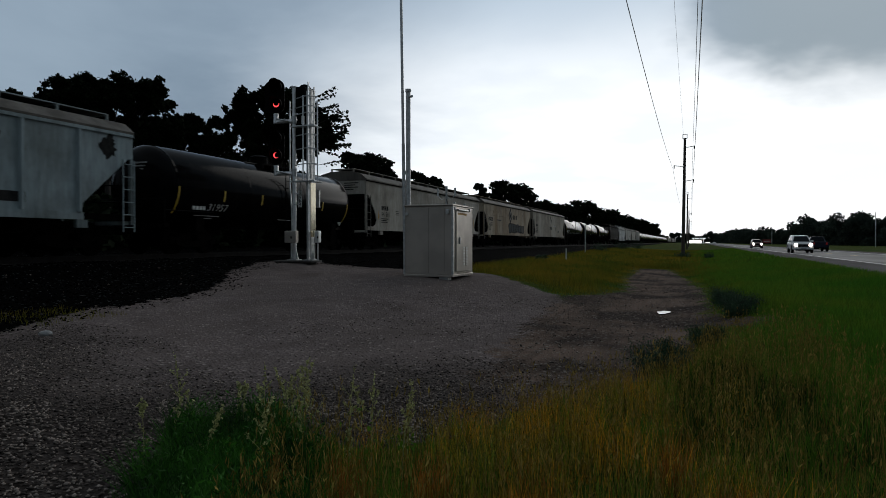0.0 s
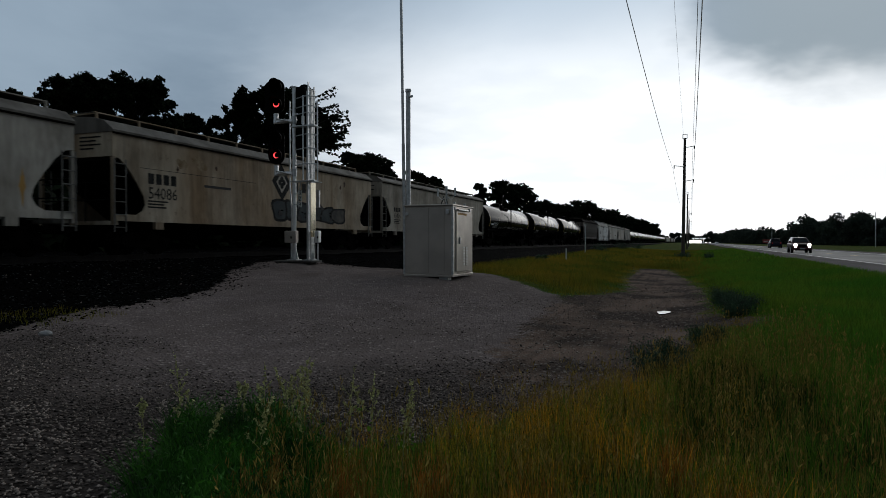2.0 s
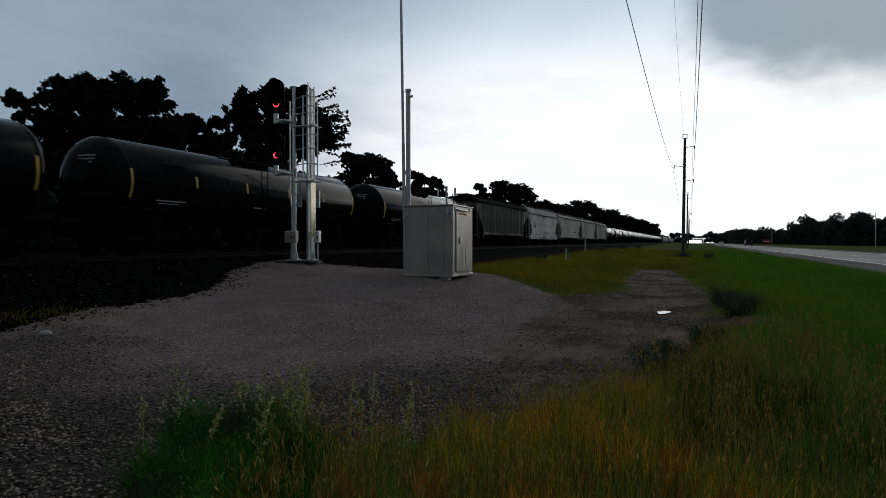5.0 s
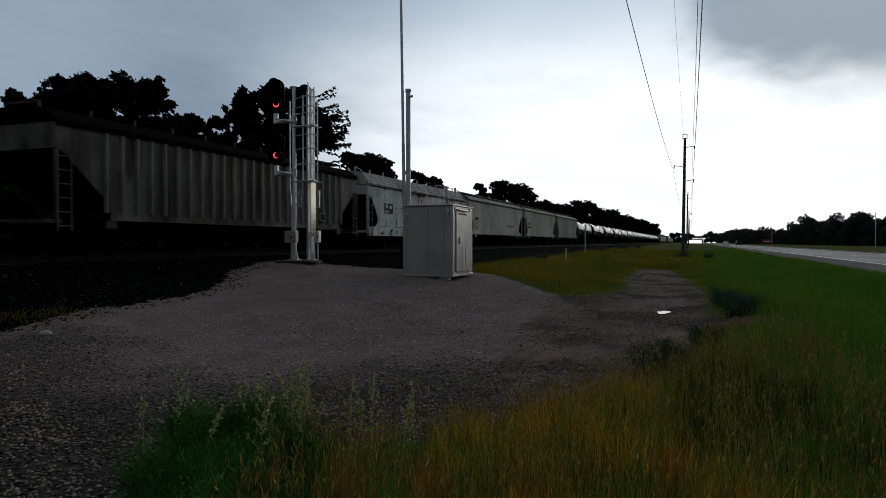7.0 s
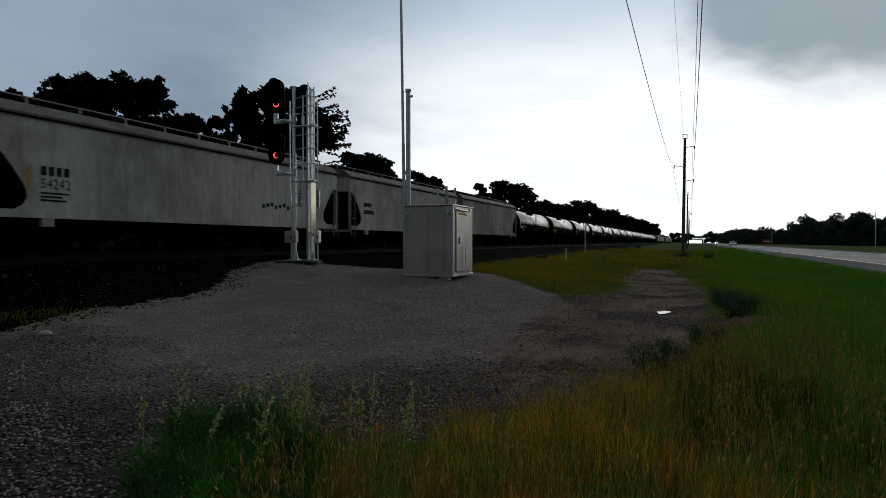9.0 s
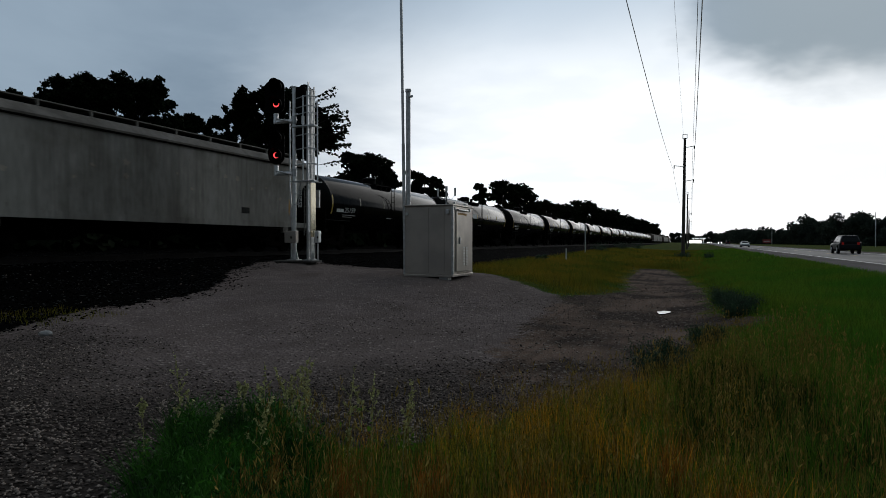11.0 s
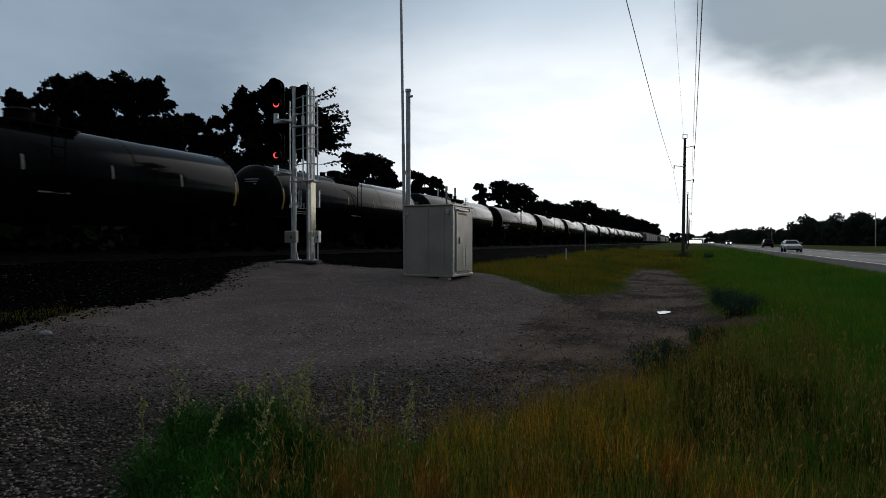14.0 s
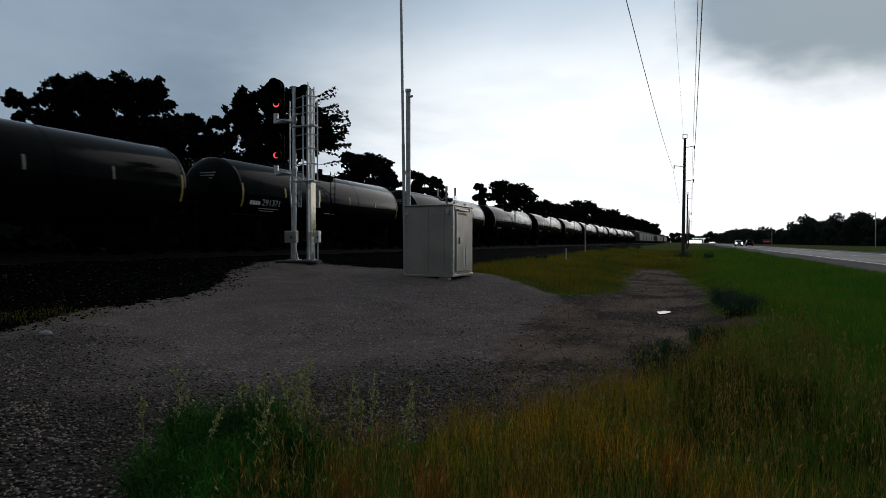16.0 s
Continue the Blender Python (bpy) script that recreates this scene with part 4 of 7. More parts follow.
patches(c, L, 10, 25, BLACK, 1.5, 2.1, 0.03, 0.07, "black spray-painted outlines", (-L / 2 + 8.4, L / 2 - 4.2), 3.0, 0.032)
patches(c, L, 5, 23, RUST, 2.6, 3.5, 0.1, 0.2, "rust streaks", None, 0.6)
# 4: buff hopper with leaf emblem
c, L = hopper_at(4, "buff grey covered hopper car with dark leaf emblem", BUFF, EAVE=3.96)
marks(c, L, "63404")
end_lines(c, L)
diamond(c, -L / 2 + 10.2, 3.2, 0.6, DARKPRINT)
bars(c, [(-L / 2 + 9.55 + 0.5 * i, 2.22, 0.32, 0.38) for i in range(3)], DARKPRINT, label="dark block letters made plain")
strokes(c, 9, 71, CHALK, (-L / 2 + 12.0, -L / 2 + 13.8), 2.56, (0.15, 0.4), (0.03, 0.07), 0.0, "pale scraped dash", 0.03)
strokes(c, 5, 72, DARK_SPRAY, (-L / 2 + 12.2, -L / 2 + 13.8), 2.55, (0.08, 0.2), (0.03, 0.06), 0.006, "dark scuff", 0.03)
strokes(c, 4, 73, GREY_SPRAY, (-L / 2 + 12.8, -L / 2 + 13.8), 2.1, (0.05, 0.1), (0.4, 0.7), 0.0, "dark drip")
strokes(c, 1, 74, BROWN_STAIN, (-L / 2 + 10.1, -L / 2 + 10.15), 1.85, (0.16, 0.2), (0.35, 0.4), 0.0, "brown smear")
part("placard_frame", box(B(), HALF_W - 0.01, HALF_W + 0.006, -L / 2 + 14.9, -L / 2 + 15.5, 1.66, 2.04), PLACARD, c, "pale placard frame")
part("placard", box(B(), HALF_W - 0.01, HALF_W + 0.01, -L / 2 + 14.94, -L / 2 + 15.46, 1.69, 2.01), DARKPRINT, c, "dark placard in a pale frame")
# 8: dark ribbed hopper
c, L = hopper_at(8, "dark grimy ribbed covered hopper car", BROWNGREY, cut="diag", ribs=25, roof_paint=IRON, eave_tone=IRON, rib_paint=RIB_PALE)
patches(c, L, 14, 31, RUST, 2.2, 3.5, 0.3, 0.7, "rust streaks", None, 0.16)
patches(c, L, 7, 33, RUST, 2.8, 3.5, 0.3, 0.6, "brown rust between the ribs", None, 0.3)
part("placard_frame", box(B(), HALF_W - 0.01, HALF_W + 0.096, L / 2 - 3.8, L / 2 - 3.28, 1.46, 1.82), PLACARD, c, "pale placard frame")
part("placard", box(B(), HALF_W - 0.01, HALF_W + 0.1, L / 2 - 3.77, L / 2 - 3.31, 1.49, 1.79), DARKPRINT, c, "dark placard in a pale frame")
# 9: chalky hopper with scuffed sill
c, L = hopper_at(9, "chalky white covered hopper car with scuffed paint", CHALK, roof_paint=CHALK_ROOF, ridges=True, EAVE=3.66, low=0.8, walkway=False, peak=4.5, shoulder=0.84, walk_up=0.13)
for turn in (0, 180):
    rail = B()
    for p0, p1 in zip([(0.7, L / 2 - 0.2, WALK_Z + 0.13), (1.2, L / 2 + 0.04, 4.46), (HALF_W + 0.1, L / 2 + 0.04, 3.9)], [(1.2, L / 2 + 0.04, 4.46), (HALF_W + 0.1, L / 2 + 0.04, 3.9), (HALF_W + 0.1, L / 2 + 0.04, 0.95)]):
        p0, p1 = [(x, y if turn == 0 else -y, z) for x, y, z in (p0, p1)]
        rod(rail, p0, p1, 0.02, seg=6)
    part("end_handrail", rail, CHALK, c, "pale bent handrail at the car's end")
patches(c, L, 9, 61, BLACK, 3.50, 3.62, 0.05, 0.12, "black tar under the eave", (-L / 2 + 1.5, L / 2 - 2), 1.8, 0.052)
# these strokes paint the shadow line between side sheet and sill band
strokes(c, 16, 62, DARK_SPRAY, (-L / 2 + 1.2, L / 2 - 1.6), 1.34, (0.3, 1.3), (0.02, 0.045), 0.0, "broken dark strokes painted as the shadow line above the sill")
strokes(c, 13, 63, GREY_SPRAY, (-L / 2 + 2.8, L / 2 - 2.2), 1.6, (0.05, 0.14), (0.15, 0.5), 0.0, "slanting grey smear above the sill")
strokes(c, 34, 64, BLACK, (-L / 2 + 1.2, L / 2 - 1.0), 1.02, (0.07, 0.3), (0.05, 0.2), 0.034, "black scuff on the sill", 0.13)
strokes(c, 12, 65, BLACK, (-L / 2 + 4.0, L / 2 - 4.5), 0.9, (0.2, 0.7), (0.03, 0.06), 0.046, "black scuff on the sill", 0.05)
patches(c, L, 16, 41, DARK_SPRAY, 2.42, 2.56, 0.012, 0.04, "dark scraped streaks", (-L / 2 + 3.5, L / 2 - 3.0), 16.0)
patches(c, L, 10, 47, DARK_SPRAY, 2.9, 3.5, 0.008, 0.02, "dark scuffs", None, 10.0)
part("door_placard", box(B(), HALF_W - 0.01, HALF_W + 0.005, L / 2 - 2.78, L / 2 - 2.18, 1.42, 1.62), DARKPRINT, c, "dark framed placard")
for z in (1.395, 1.625):
    part("placard_frame", box(B(), HALF_W - 0.01, HALF_W + 0.006, L / 2 - 2.82, L / 2 - 2.14, z, z + 0.022), PLACARD, c, "pale edge of the placard")
part("painted_patch", box(B(), HALF_W - 0.01, HALF_W + 0.003, -L / 2 + 9.0, -L / 2 + 10.9, 1.38, 1.74), OVERSPRAY, c, "grey painted-out panel")
patches(c, L, 7, 46, OVERSPRAY, 2.6, 3.3, 0.2, 0.5, "grey drips below the eave", None, 0.14)
patches(c, L, 12, 43, OVERSPRAY, 1.5, 1.7, 0.12, 0.3, "grey smudges", None, 0.3)
part("painted_patch", box(B(), HALF_W - 0.01, HALF_W + 0.003, -L / 2 + 2.1, -L / 2 + 3.3, 2.12, 2.72), DARK_SPRAY, c, "dark painted-out panel")
bars(c, [(-L / 2 + 2.3, 2.55, 0.3, 0.22), (-L / 2 + 2.8, 2.52, 0.35, 0.18), (-L / 2 + 2.2, 2.25, 0.5, 0.1)], CHALK, label="pale scrawl made plain")
patches(c, L, 6, 48, RUST, 3.1, 3.55, 0.2, 0.35, "rusty drips below the eave", (-L / 2 + 7.2, -L / 2 + 8.1), 0.22)
patches(c, L, 5, 49, BLACK, 3.45, 3.6, 0.06, 0.12, "black tar on the eave", (-L / 2 + 6.8, -L / 2 + 8.4), 1.6, 0.052)
patches(c, L, 12, 45, BLACK, 2.5, 3.6, 0.03, 0.09, "black tar streaks", (L / 2 - 0.62, L / 2 - 0.38), 0.5)
# 10 to 12: light grey hoppers
c, L = hopper_at(10, "light grey curved-side covered hopper car", LIGHT)
marks(c, L, "54242")
end_lines(c, L)
bars(c, [(L / 2 - 6.2 + 0.3 * i, 1.95 + 0.05 * (i % 3), 0.2, 0.16) for i in range(9)], DARKPRINT, label="dark spray-painted scrawl made plain")
patches(c, L, 2, 51, ORANGE, 2.1, 2.3, 0.3, 0.4, "orange mark by the car number", (-L / 2 + 1.3, -L / 2 + 1.35), 0.25)
c, L = hopper_at(11, "light grey curved-side covered hopper car", PALE)
bars(c, [(-L / 2 + 1.6, 2.5, 0.9, 0.22), (-L / 2 + 1.6, 2.1, 1.2, 0.22)], DARKPRINT)
c, L = hopper_at(12, "light grey covered hopper car with orange smudges", GRIMY)
patches(c, L, 14, 52, BUFF, 2.3, 3.0, 0.05, 0.12, "buff smudges", None, 1.4)
patches(c, L, 1, 53, ORANGE, 1.95, 2.0, 0.4, 0.45, "orange mark", (L / 2 - 1.6, L / 2 - 1.55), 0.2)
bars(c, [(L / 2 - 4.9, 1.72, 0.5, 0.24)], DARKPRINT, label="dark framed placard")

# tank cars
STD = length(20, 1.95)
proto = tank_car("black tank car with worn yellow reflective strips", STD)
proto_pale = tank_car("black tank car with faded whitish reflective strips", STD, FADED)
PALE_STRIPS = (5, 13, 15, 17, 20, 23, 26)
TANKS = {1: ("31957", 0), 5: ("252234", 0), 6: ("", 0), 7: ("", 0), 13: ("25159", 0), 14: ("66943", 2), 15: ("25116", 0), 16: ("253580", 2), 17: ("252297", 0), 18: ("291371", 0)}
tank_numbers = [1, 5, 6, 7] + list(range(13, 29))
standard = {}
for k in tank_numbers[1:]:
    source = proto_pale if k in PALE_STRIPS else proto
    standard[k] = source if source not in standard.values() else copy_thing(source, source.matrix_basis.copy())
for k in tank_numbers:
    number, special = TANKS.get(k, ("", 0))
    if k == 1:
        car = tank_car("short black tank car with yellow reflective strips", length(k, 2.6), strip_z=2.2, dome_y=0.5)
        half = length(k, 2.6) / 2
    else:
        car = standard[k]
        half = STD / 2
    train.append((car, k))
    ink = YELLOW if k == 14 else WHITE
    if number:
        along, low = (0.35, 0.36) if k == 1 else (0.0, 0.0)
        bars(car, [(-half + along + 1.25 + 0.18 * i, 2.12 - low, 0.13, 0.25) for i in range(4)], ink, tank_side, "unreadable owner's letters")
        lettering(number, 0.38, car, tank_side, -half + along + 2.05, 1.99 - low, ink, 1.2)
    if k == 5:
        # thin white spray-painted scrawl along the lower side
        scrawl = random.Random(77)
        for i in range(46):
            yy, zz = half * (-0.52 + 1.2 * i / 46) + scrawl.uniform(-0.1, 0.1), 1.86 + scrawl.uniform(-0.12, 0.1)
            w, hh = scrawl.choice(((0.16, 0.02), (0.025, 0.16), (0.12, 0.02), (0.03, 0.1)))
            part("sprayed_stroke", box(B(), tank_side(zz) - 0.02, tank_side(zz) + 0.008, yy, yy + w, zz - hh / 2, zz + hh / 2), OVERSPRAY, car, "thin pale spray-painted stroke")
    if k == 13:
        for i in range(6):
            zz = 2.30 + 0.085 * i
            part("stencil_bar", box(B(), tank_side(zz) - 0.02, tank_side(zz) + 0.008, half - 1.75 + 0.02 * i, half - 0.95 - 0.05 * (i % 2), zz - 0.024, zz + 0.024), OVERSPRAY, car, "unreadable pale stencilled line")
    if k == 1:
        z, r = 1.45, 0.16
        part("hazard_placard", prism(B(), [(half - 0.95 - r, z), (half - 0.95, z - r), (half - 0.95 + r, z), (half - 0.95, z + r)], "x", tank_side(z) - 0.02, tank_side(z) + 0.03), WHITE, car, "white diamond placard")
    if special:
        bm = stripe_bm(0.36, 1.0, 2.6)
        o = part("white_panel", bm, WHITE if special != 3 else OVERSPRAY, car, "pale rectangular panel")
        o.matrix_basis = pose(0, -half + 5.95 if k == 14 else half - 1.25, 0)
# distant hoppers at the tail of the view
tail_dark = hopper("dark covered hopper car far down the train", length(29, 1.35), BROWNGREY, cut="diag", ribs=16)
train.append((tail_dark, 29))
tail_pale = hopper("pale covered hopper car far down the train", length(30, 1.35), LIGHT)
train.append((tail_pale, 30))
for k in range(31, 45):
    src = tail_dark if k in (35, 36, 41) else tail_pale
    train.append((copy_thing(src, src.matrix_basis.copy()), k))

# ---------------------------------------------------------------- signal
SX, SY, SZ = -14.2, 21.4, 0.92


def rounded(w, hh, r, n=6):
    out = []
    for cx, cy, a0 in ((w / 2 - r, hh / 2 - r, 0), (-w / 2 + r, hh / 2 - r, 90), (-w / 2 + r, -hh / 2 + r, 180), (w / 2 - r, -hh / 2 + r, 270)):
        out += [(cx + r * math.cos(radians(a0 + 90 * k / n)), cy + r * math.sin(radians(a0 + 90 * k / n))) for k in range(n + 1)]
    return out


def signal_head(parent, x, y, z, facing, lit, turn=0):
    """Black back plate with a hood over each of its two lenses. facing -1: lenses look to -y."""
    bm = B()
    prism(bm, rounded(0.62, 1.30, 0.305), "y", -0.03, 0.03)
    head = part("signal_head", bm, BLACK, parent, "black hooded signal head")
    head.matrix_basis = pose(x, y, z, 0, 0, 24 if facing < 0 else 180)
    bm = B()
    box(bm, -0.22, 0.22, 0.032, 0.34, -0.5, 0.5, 0.05)
    part("lamp_case", bm, BLACK, head)
    for s in (0.34, -0.32):
        bm = B()
        n = 16
        rows = []
        for k in range(n + 1):
            a = radians(-50 + 280 * k / n)
            dy = -0.36 - 0.2 * math.sin(a)
            rows.append([bm.verts.new((r * math.cos(a), d, s + r * math.sin(a))) for r, d in ((0.235, -0.031), (0.235, dy), (0.217, dy), (0.217, -0.031))])
        for p, q in zip(rows, rows[1:]):
            for i in range(4):
                bm.faces.new((p[i], q[i], q[(i + 1) % 4], p[(i + 1) % 4]))
        part("hood", bm, BLACK, head)
        bm = B()
        rod(bm, (0, -0.033, s), (0, -0.06, s), 0.15, seg=24)
        part("lens", bm, BLACK, head, "dark lens")
        bm = B()
        red = lit and s < 0
        if not red:
            bm.free()
            continue
        # the lit crescent at the foot of the lens
        arc = [(0.115 * math.cos(radians(a)), s + 0.115 * math.sin(radians(a))) for a in range(160 + turn, 391 + turn, 15)]
        cx, cz = 0.036 * math.cos(radians(90 + turn)), 0.036 * math.sin(radians(90 + turn))
        arc += [(cx + 0.1 * math.cos(radians(a)), s + cz + 0.1 * math.sin(radians(a))) for a in range(370 + turn, 179 + turn, -15)]
        prism(bm, arc, "y", -0.066, -0.061)
        part("lamp_glow", bm, RED_LENS, head, "lit red crescent of the lens")
    return head


def tube_part(name, pts_list, material, parent, seg=8, label=""):
    bm = B()
    for a, b, r in pts_list:
        rod(bm, a, b, r, seg=seg)
    return part(name, bm, material, parent, label)


sig = tagged(empty("railway_signal", pose(SX, SY, SZ)), "silver twin-mast railway signal with two red lights", "railway signal")
bm = B()
box(bm, -0.62, 1.0, -0.42, 0.36, 0.02, 0.09, 0.015)
for x in (-0.55, 0.0, 0.7):
    box(bm, x - 0.07, x + 0.07, -0.38, 0.3, -0.35, 0.018)
part("base_platform", bm, mat("weathered_steel", (0.085, 0.078, 0.07), (0.05, 0.046, 0.042), 0.85, 0, 4, 50, 0.2), sig)
mast_a = tube_part("mast", [((0, 0, 0.1), (0, 0, 6.68), 0.078)], ALU, sig, 14)
tube_part("mast_cap", [((0, 0, 6.681), (0, 0, 6.73), 0.1)], GALV, mast_a, 14)
tube_part("mast_band", [((0, 0, 5.3), (0, 0, 5.6), 0.105), ((0, 0, 3.3), (0, 0, 3.58), 0.105)], GALV, mast_a, 14)


def gusset_foot(x, y):
    """Flange plate with four triangular gussets round the foot of a mast."""
    bm = B()
    box(bm, x - 0.2, x + 0.2, y - 0.2, y + 0.2, 0.092, 0.125)
    for k in range(4):
        c, d = math.cos(k * math.pi / 2), math.sin(k * math.pi / 2)
        v = [bm.verts.new((x + c * p - d * q, y + d * p + c * q, z)) for q in (-0.012, 0.012) for p, z in ((0.07, 0.127), (0.19, 0.127), (0.08, 0.5))]
        for f in ((0, 1, 2), (5, 4, 3), (0, 3, 4, 1), (1, 4, 5, 2), (2, 5, 3, 0)):
            bm.faces.new([v[i] for i in f])
    bmesh.ops.recalc_face_normals(bm, faces=bm.faces[:])
    return part("mast_foot", bm, GALV, sig)


gusset_foot(0, 0)
gusset_foot(0.70, 0.05)
bm = B()
box(bm, 0.60, 0.79, -0.10, 0.20, 0.126, 6.5, 0.012)
mast_b = part("mast", bm, GALV, sig)
bm = B()
box(bm, 0.882, 0.892, -0.26, 0.09, 0.98, 3.02)
# warm tint of the mirrored low sky is put into the metal's colour
part("climbing_guard", bm, mat("polished_plate", (0.80, 0.70, 0.52), (0.72, 0.62, 0.45), 0.14, 1.0, 2, 40, 0.01, rough_var=0.05), sig, "smooth bright climbing guard over the ladder")
# ladder, its rails and rungs
rail_1 = part("ladder_rail", box(B(), 0.835, 0.875, -0.38, -0.32, 0.1, 6.76), ALU, sig)
part("ladder_rail", box(B(), 0.835, 0.875, 0.03, 0.07, 0.1, 6.66), GALV, sig)
rung = part("rung", rod(B(), (0.855, -0.32, 0), (0.855, 0.03, 0), 0.014, seg=6), GALV, sig)
rung.matrix_basis = pose(0, 0, 0.4)
for i in range(1, 21):
    again(rung, pose(0, 0, 0.4 + i * 0.305))
# guard of bars and hoops round the ladder, on two small platforms
GUARD = [(0.08, -0.06), (0.60, -0.32), (0.83, -0.42), (1.10, -0.12), (0.88, 0.08)]
for x, y, z0, z1 in ((0.60, -0.32, 3.12, 6.28), (1.10, -0.12, 3.12, 6.10), (-0.19, 0.0, 2.9, 6.2)):
    tube_part("guard_bar", [((x, y, z0), (x, y, z1), 0.026)], ALU, sig, 8)
for z in (6.24, 5.88, 5.62, 4.82, 4.30, 3.72):
    bm = B()
    for p, q in zip(GUARD, GUARD[1:]):
        rod(bm, (*p, z), (*q, z), 0.02, seg=6)
    part("guard_hoop", bm, GALV, sig)
tube_part("guard_hoop", [((-0.19, 0, 5.86), (-0.05, 0, 5.86), 0.018), ((-0.19, 0, 4.7), (-0.05, 0, 4.7), 0.018)], GALV, sig, 6)
for z in (5.15, 3.08):
    deck = part("work_platform", box(B(), 0.085, 1.13, -0.40, -0.11, z - 0.03, z + 0.012), GALV, sig)
    part("platform_edge", box(B(), 1.02, 1.16, -0.42, 0.1, z - 0.055, z - 0.032), WHITE, deck, "pale platform edge")
tube_part("brace", [((0.48, -0.3, 3.04), (0.24, -0.12, 2.25), 0.02), ((0.64, -0.2, 3.04), (0.72, -0.08, 2.75), 0.02)], GALV, sig, 6)
tube_part("conduit", [((-0.19, 0, 2.9), (-0.12, -0.02, 2.2), 0.03), ((-0.12, -0.02, 2.2), (-0.1, -0.02, 1.2), 0.022)], GALV, sig, 8)
part("small_box", box(B(), 0.44, 0.54, -0.2, -0.1, 5.24, 5.55, 0.01), WHITE, sig, "small white box")
for z, zh in ((5.42, 6.40), (3.42, 4.44)):
    arm = tube_part("bracket_arm", [((0, 0, z), (-0.82, -0.06, z), 0.075), ((-0.78, -0.06, z - 0.06), (-0.78, -0.06, z + 0.32), 0.09)], ALU, sig, 12)
    tube_part("conduit", [((-0.03, -0.12, z - 0.05), (-0.7, -0.16, z + 0.1), 0.03)], GALV, arm, 8)
    signal_head(sig, -0.73, -0.1, zh, -1, True, 0 if zh > 5 else -75)
bm = B()
prism(bm, rounded(0.46, 1.22, 0.22), "y", -0.02, 0.02)
second = part("back_plate", bm, BLACK, sig, "second black back plate behind the upper head")
second.matrix_basis = pose(-1.14, 0.12, 6.44, 0, 0, 24)
for zh in (6.22, 4.85):
    signal_head(sig, 0.24, 0.34, zh, 1, False)
    tube_part("bracket_arm", [((0.74, 0.1, zh - 0.2), (0.24, 0.3, zh - 0.2), 0.05)], ALU, sig, 10)
for x, y, w, m in ((0.0, -0.2, 0.25, CABINET), (1.07, -0.06, 0.09, ALU)):
    bm = B()
    box(bm, x - w, x + w, y - 0.1, y + 0.1, 0.76, 1.21, 0.02)
    jb = part("junction_box", bm, m, sig)
    tube_part("conduit", [((x, y, 0.1), (x, y, 0.75), 0.03)], GALV, jb)
    part("hasp", box(B(), x + 0.04, x + 0.08, y - 0.125, y - 0.101, 0.92, 1.0), IRON, jb)
bm = B()
box(bm, 0.82, 0.94, 0.24, 0.34, 2.1, 2.78, 0.015)
part("relay_box", bm, GALV, sig)
for i, d in enumerate("529"):
    z = 2.66 - 0.225 * i
    plate = part("number_plate", box(B(), 0.27, 0.43, -0.15, -0.13, z - 0.1, z + 0.1, 0.004), WHITE, sig, "small white plate with a black digit")
    me = text_mesh(d, 0.235)
    me.materials.clear()
    me.materials.append(BLACK)
    o = new("digit", me)
    o.parent = plate
    o.matrix_basis = pose(0.285, -0.154, z - 0.08, 90, 0, 0)
tube_part("plate_arm", [((0.05, -0.1, 2.62), (0.34, -0.125, 2.62), 0.014), ((0.05, -0.1, 2.22), (0.34, -0.125, 2.22), 0.014)], GALV, sig, 6)

# ---------------------------------------------------------------- equipment cabinet
CX0, CX1, CY0, CY1 = -8.33, -6.74, 18.6, 20.55
CZ = 0.65
cab = tagged(empty("equipment_cabinet", pose(0, 0, CZ)), "grey aluminium trackside equipment cabinet with door", "equipment cabinet")
bm = B()
box(bm, CX0 - 0.02, CX1 + 0.02, CY0 - 0.03, CY1 + 0.03, -0.012, 0.06, 0.01)
part("base_frame", bm, CABINET, cab)
foot = None
for x in (CX0 + 0.15, CX1 - 0.45):
    for y in (CY0 + 0.02, CY1 - 0.32):
        if foot is None:
            foot = part("foot", box(B(), 0, 0.3, 0, 0.3, -0.12, -0.0125, 0.01), GALV, cab)
            foot.matrix_basis = pose(x, y, 0)
        else:
            again(foot, pose(x, y, 0))
bm = B()
box(bm, CX0, CX1, CY0, CY1, 0.064, 2.16, 0.02)
part("body", bm, CABINET, cab)
bm = B()
box(bm, CX0 - 0.025, CX1 + 0.025, CY0 - 0.04, CY1 + 0.04, 2.164, 2.205, 0.012)
part("roof", bm, CABINET, cab)
for part_way in (0.013, 0.5, 0.83, 0.987):
    x = CX0 + part_way * (CX1 - CX0)
    bm = B()
    box(bm, x - 0.012, x + 0.012, CY0 - 0.012, CY0 - 0.0005, 0.08, 2.13)
    part("panel_seam", bm, CABINET, cab)
for x in (CX0, CX1):
    bm = B()
    box(bm, x - 0.03, x + 0.03, CY0 - 0.018, CY0 + 0.05, 0.066, 2.15)
    part("corner_trim", bm, GALV, cab)
bm = B()
box(bm, CX1 + 0.0005, CX1 + 0.03, CY0 + 0.28, CY1 - 0.3, 0.14, 2.0, 0.008)
door = part("door", bm, CABINET, cab, "flush aluminium door")
bm = B()
box(bm, CX1 + 0.031, CX1 + 0.07, CY0 + 0.52, CY0 + 0.57, 1.0, 1.2, 0.006)
rod(bm, (CX1 + 0.05, CY0 + 0.52, 1.14), (CX1 + 0.05, CY0 + 0.7, 1.14), 0.016, seg=8)
part("handle", bm, GALV, door)
bm = B()
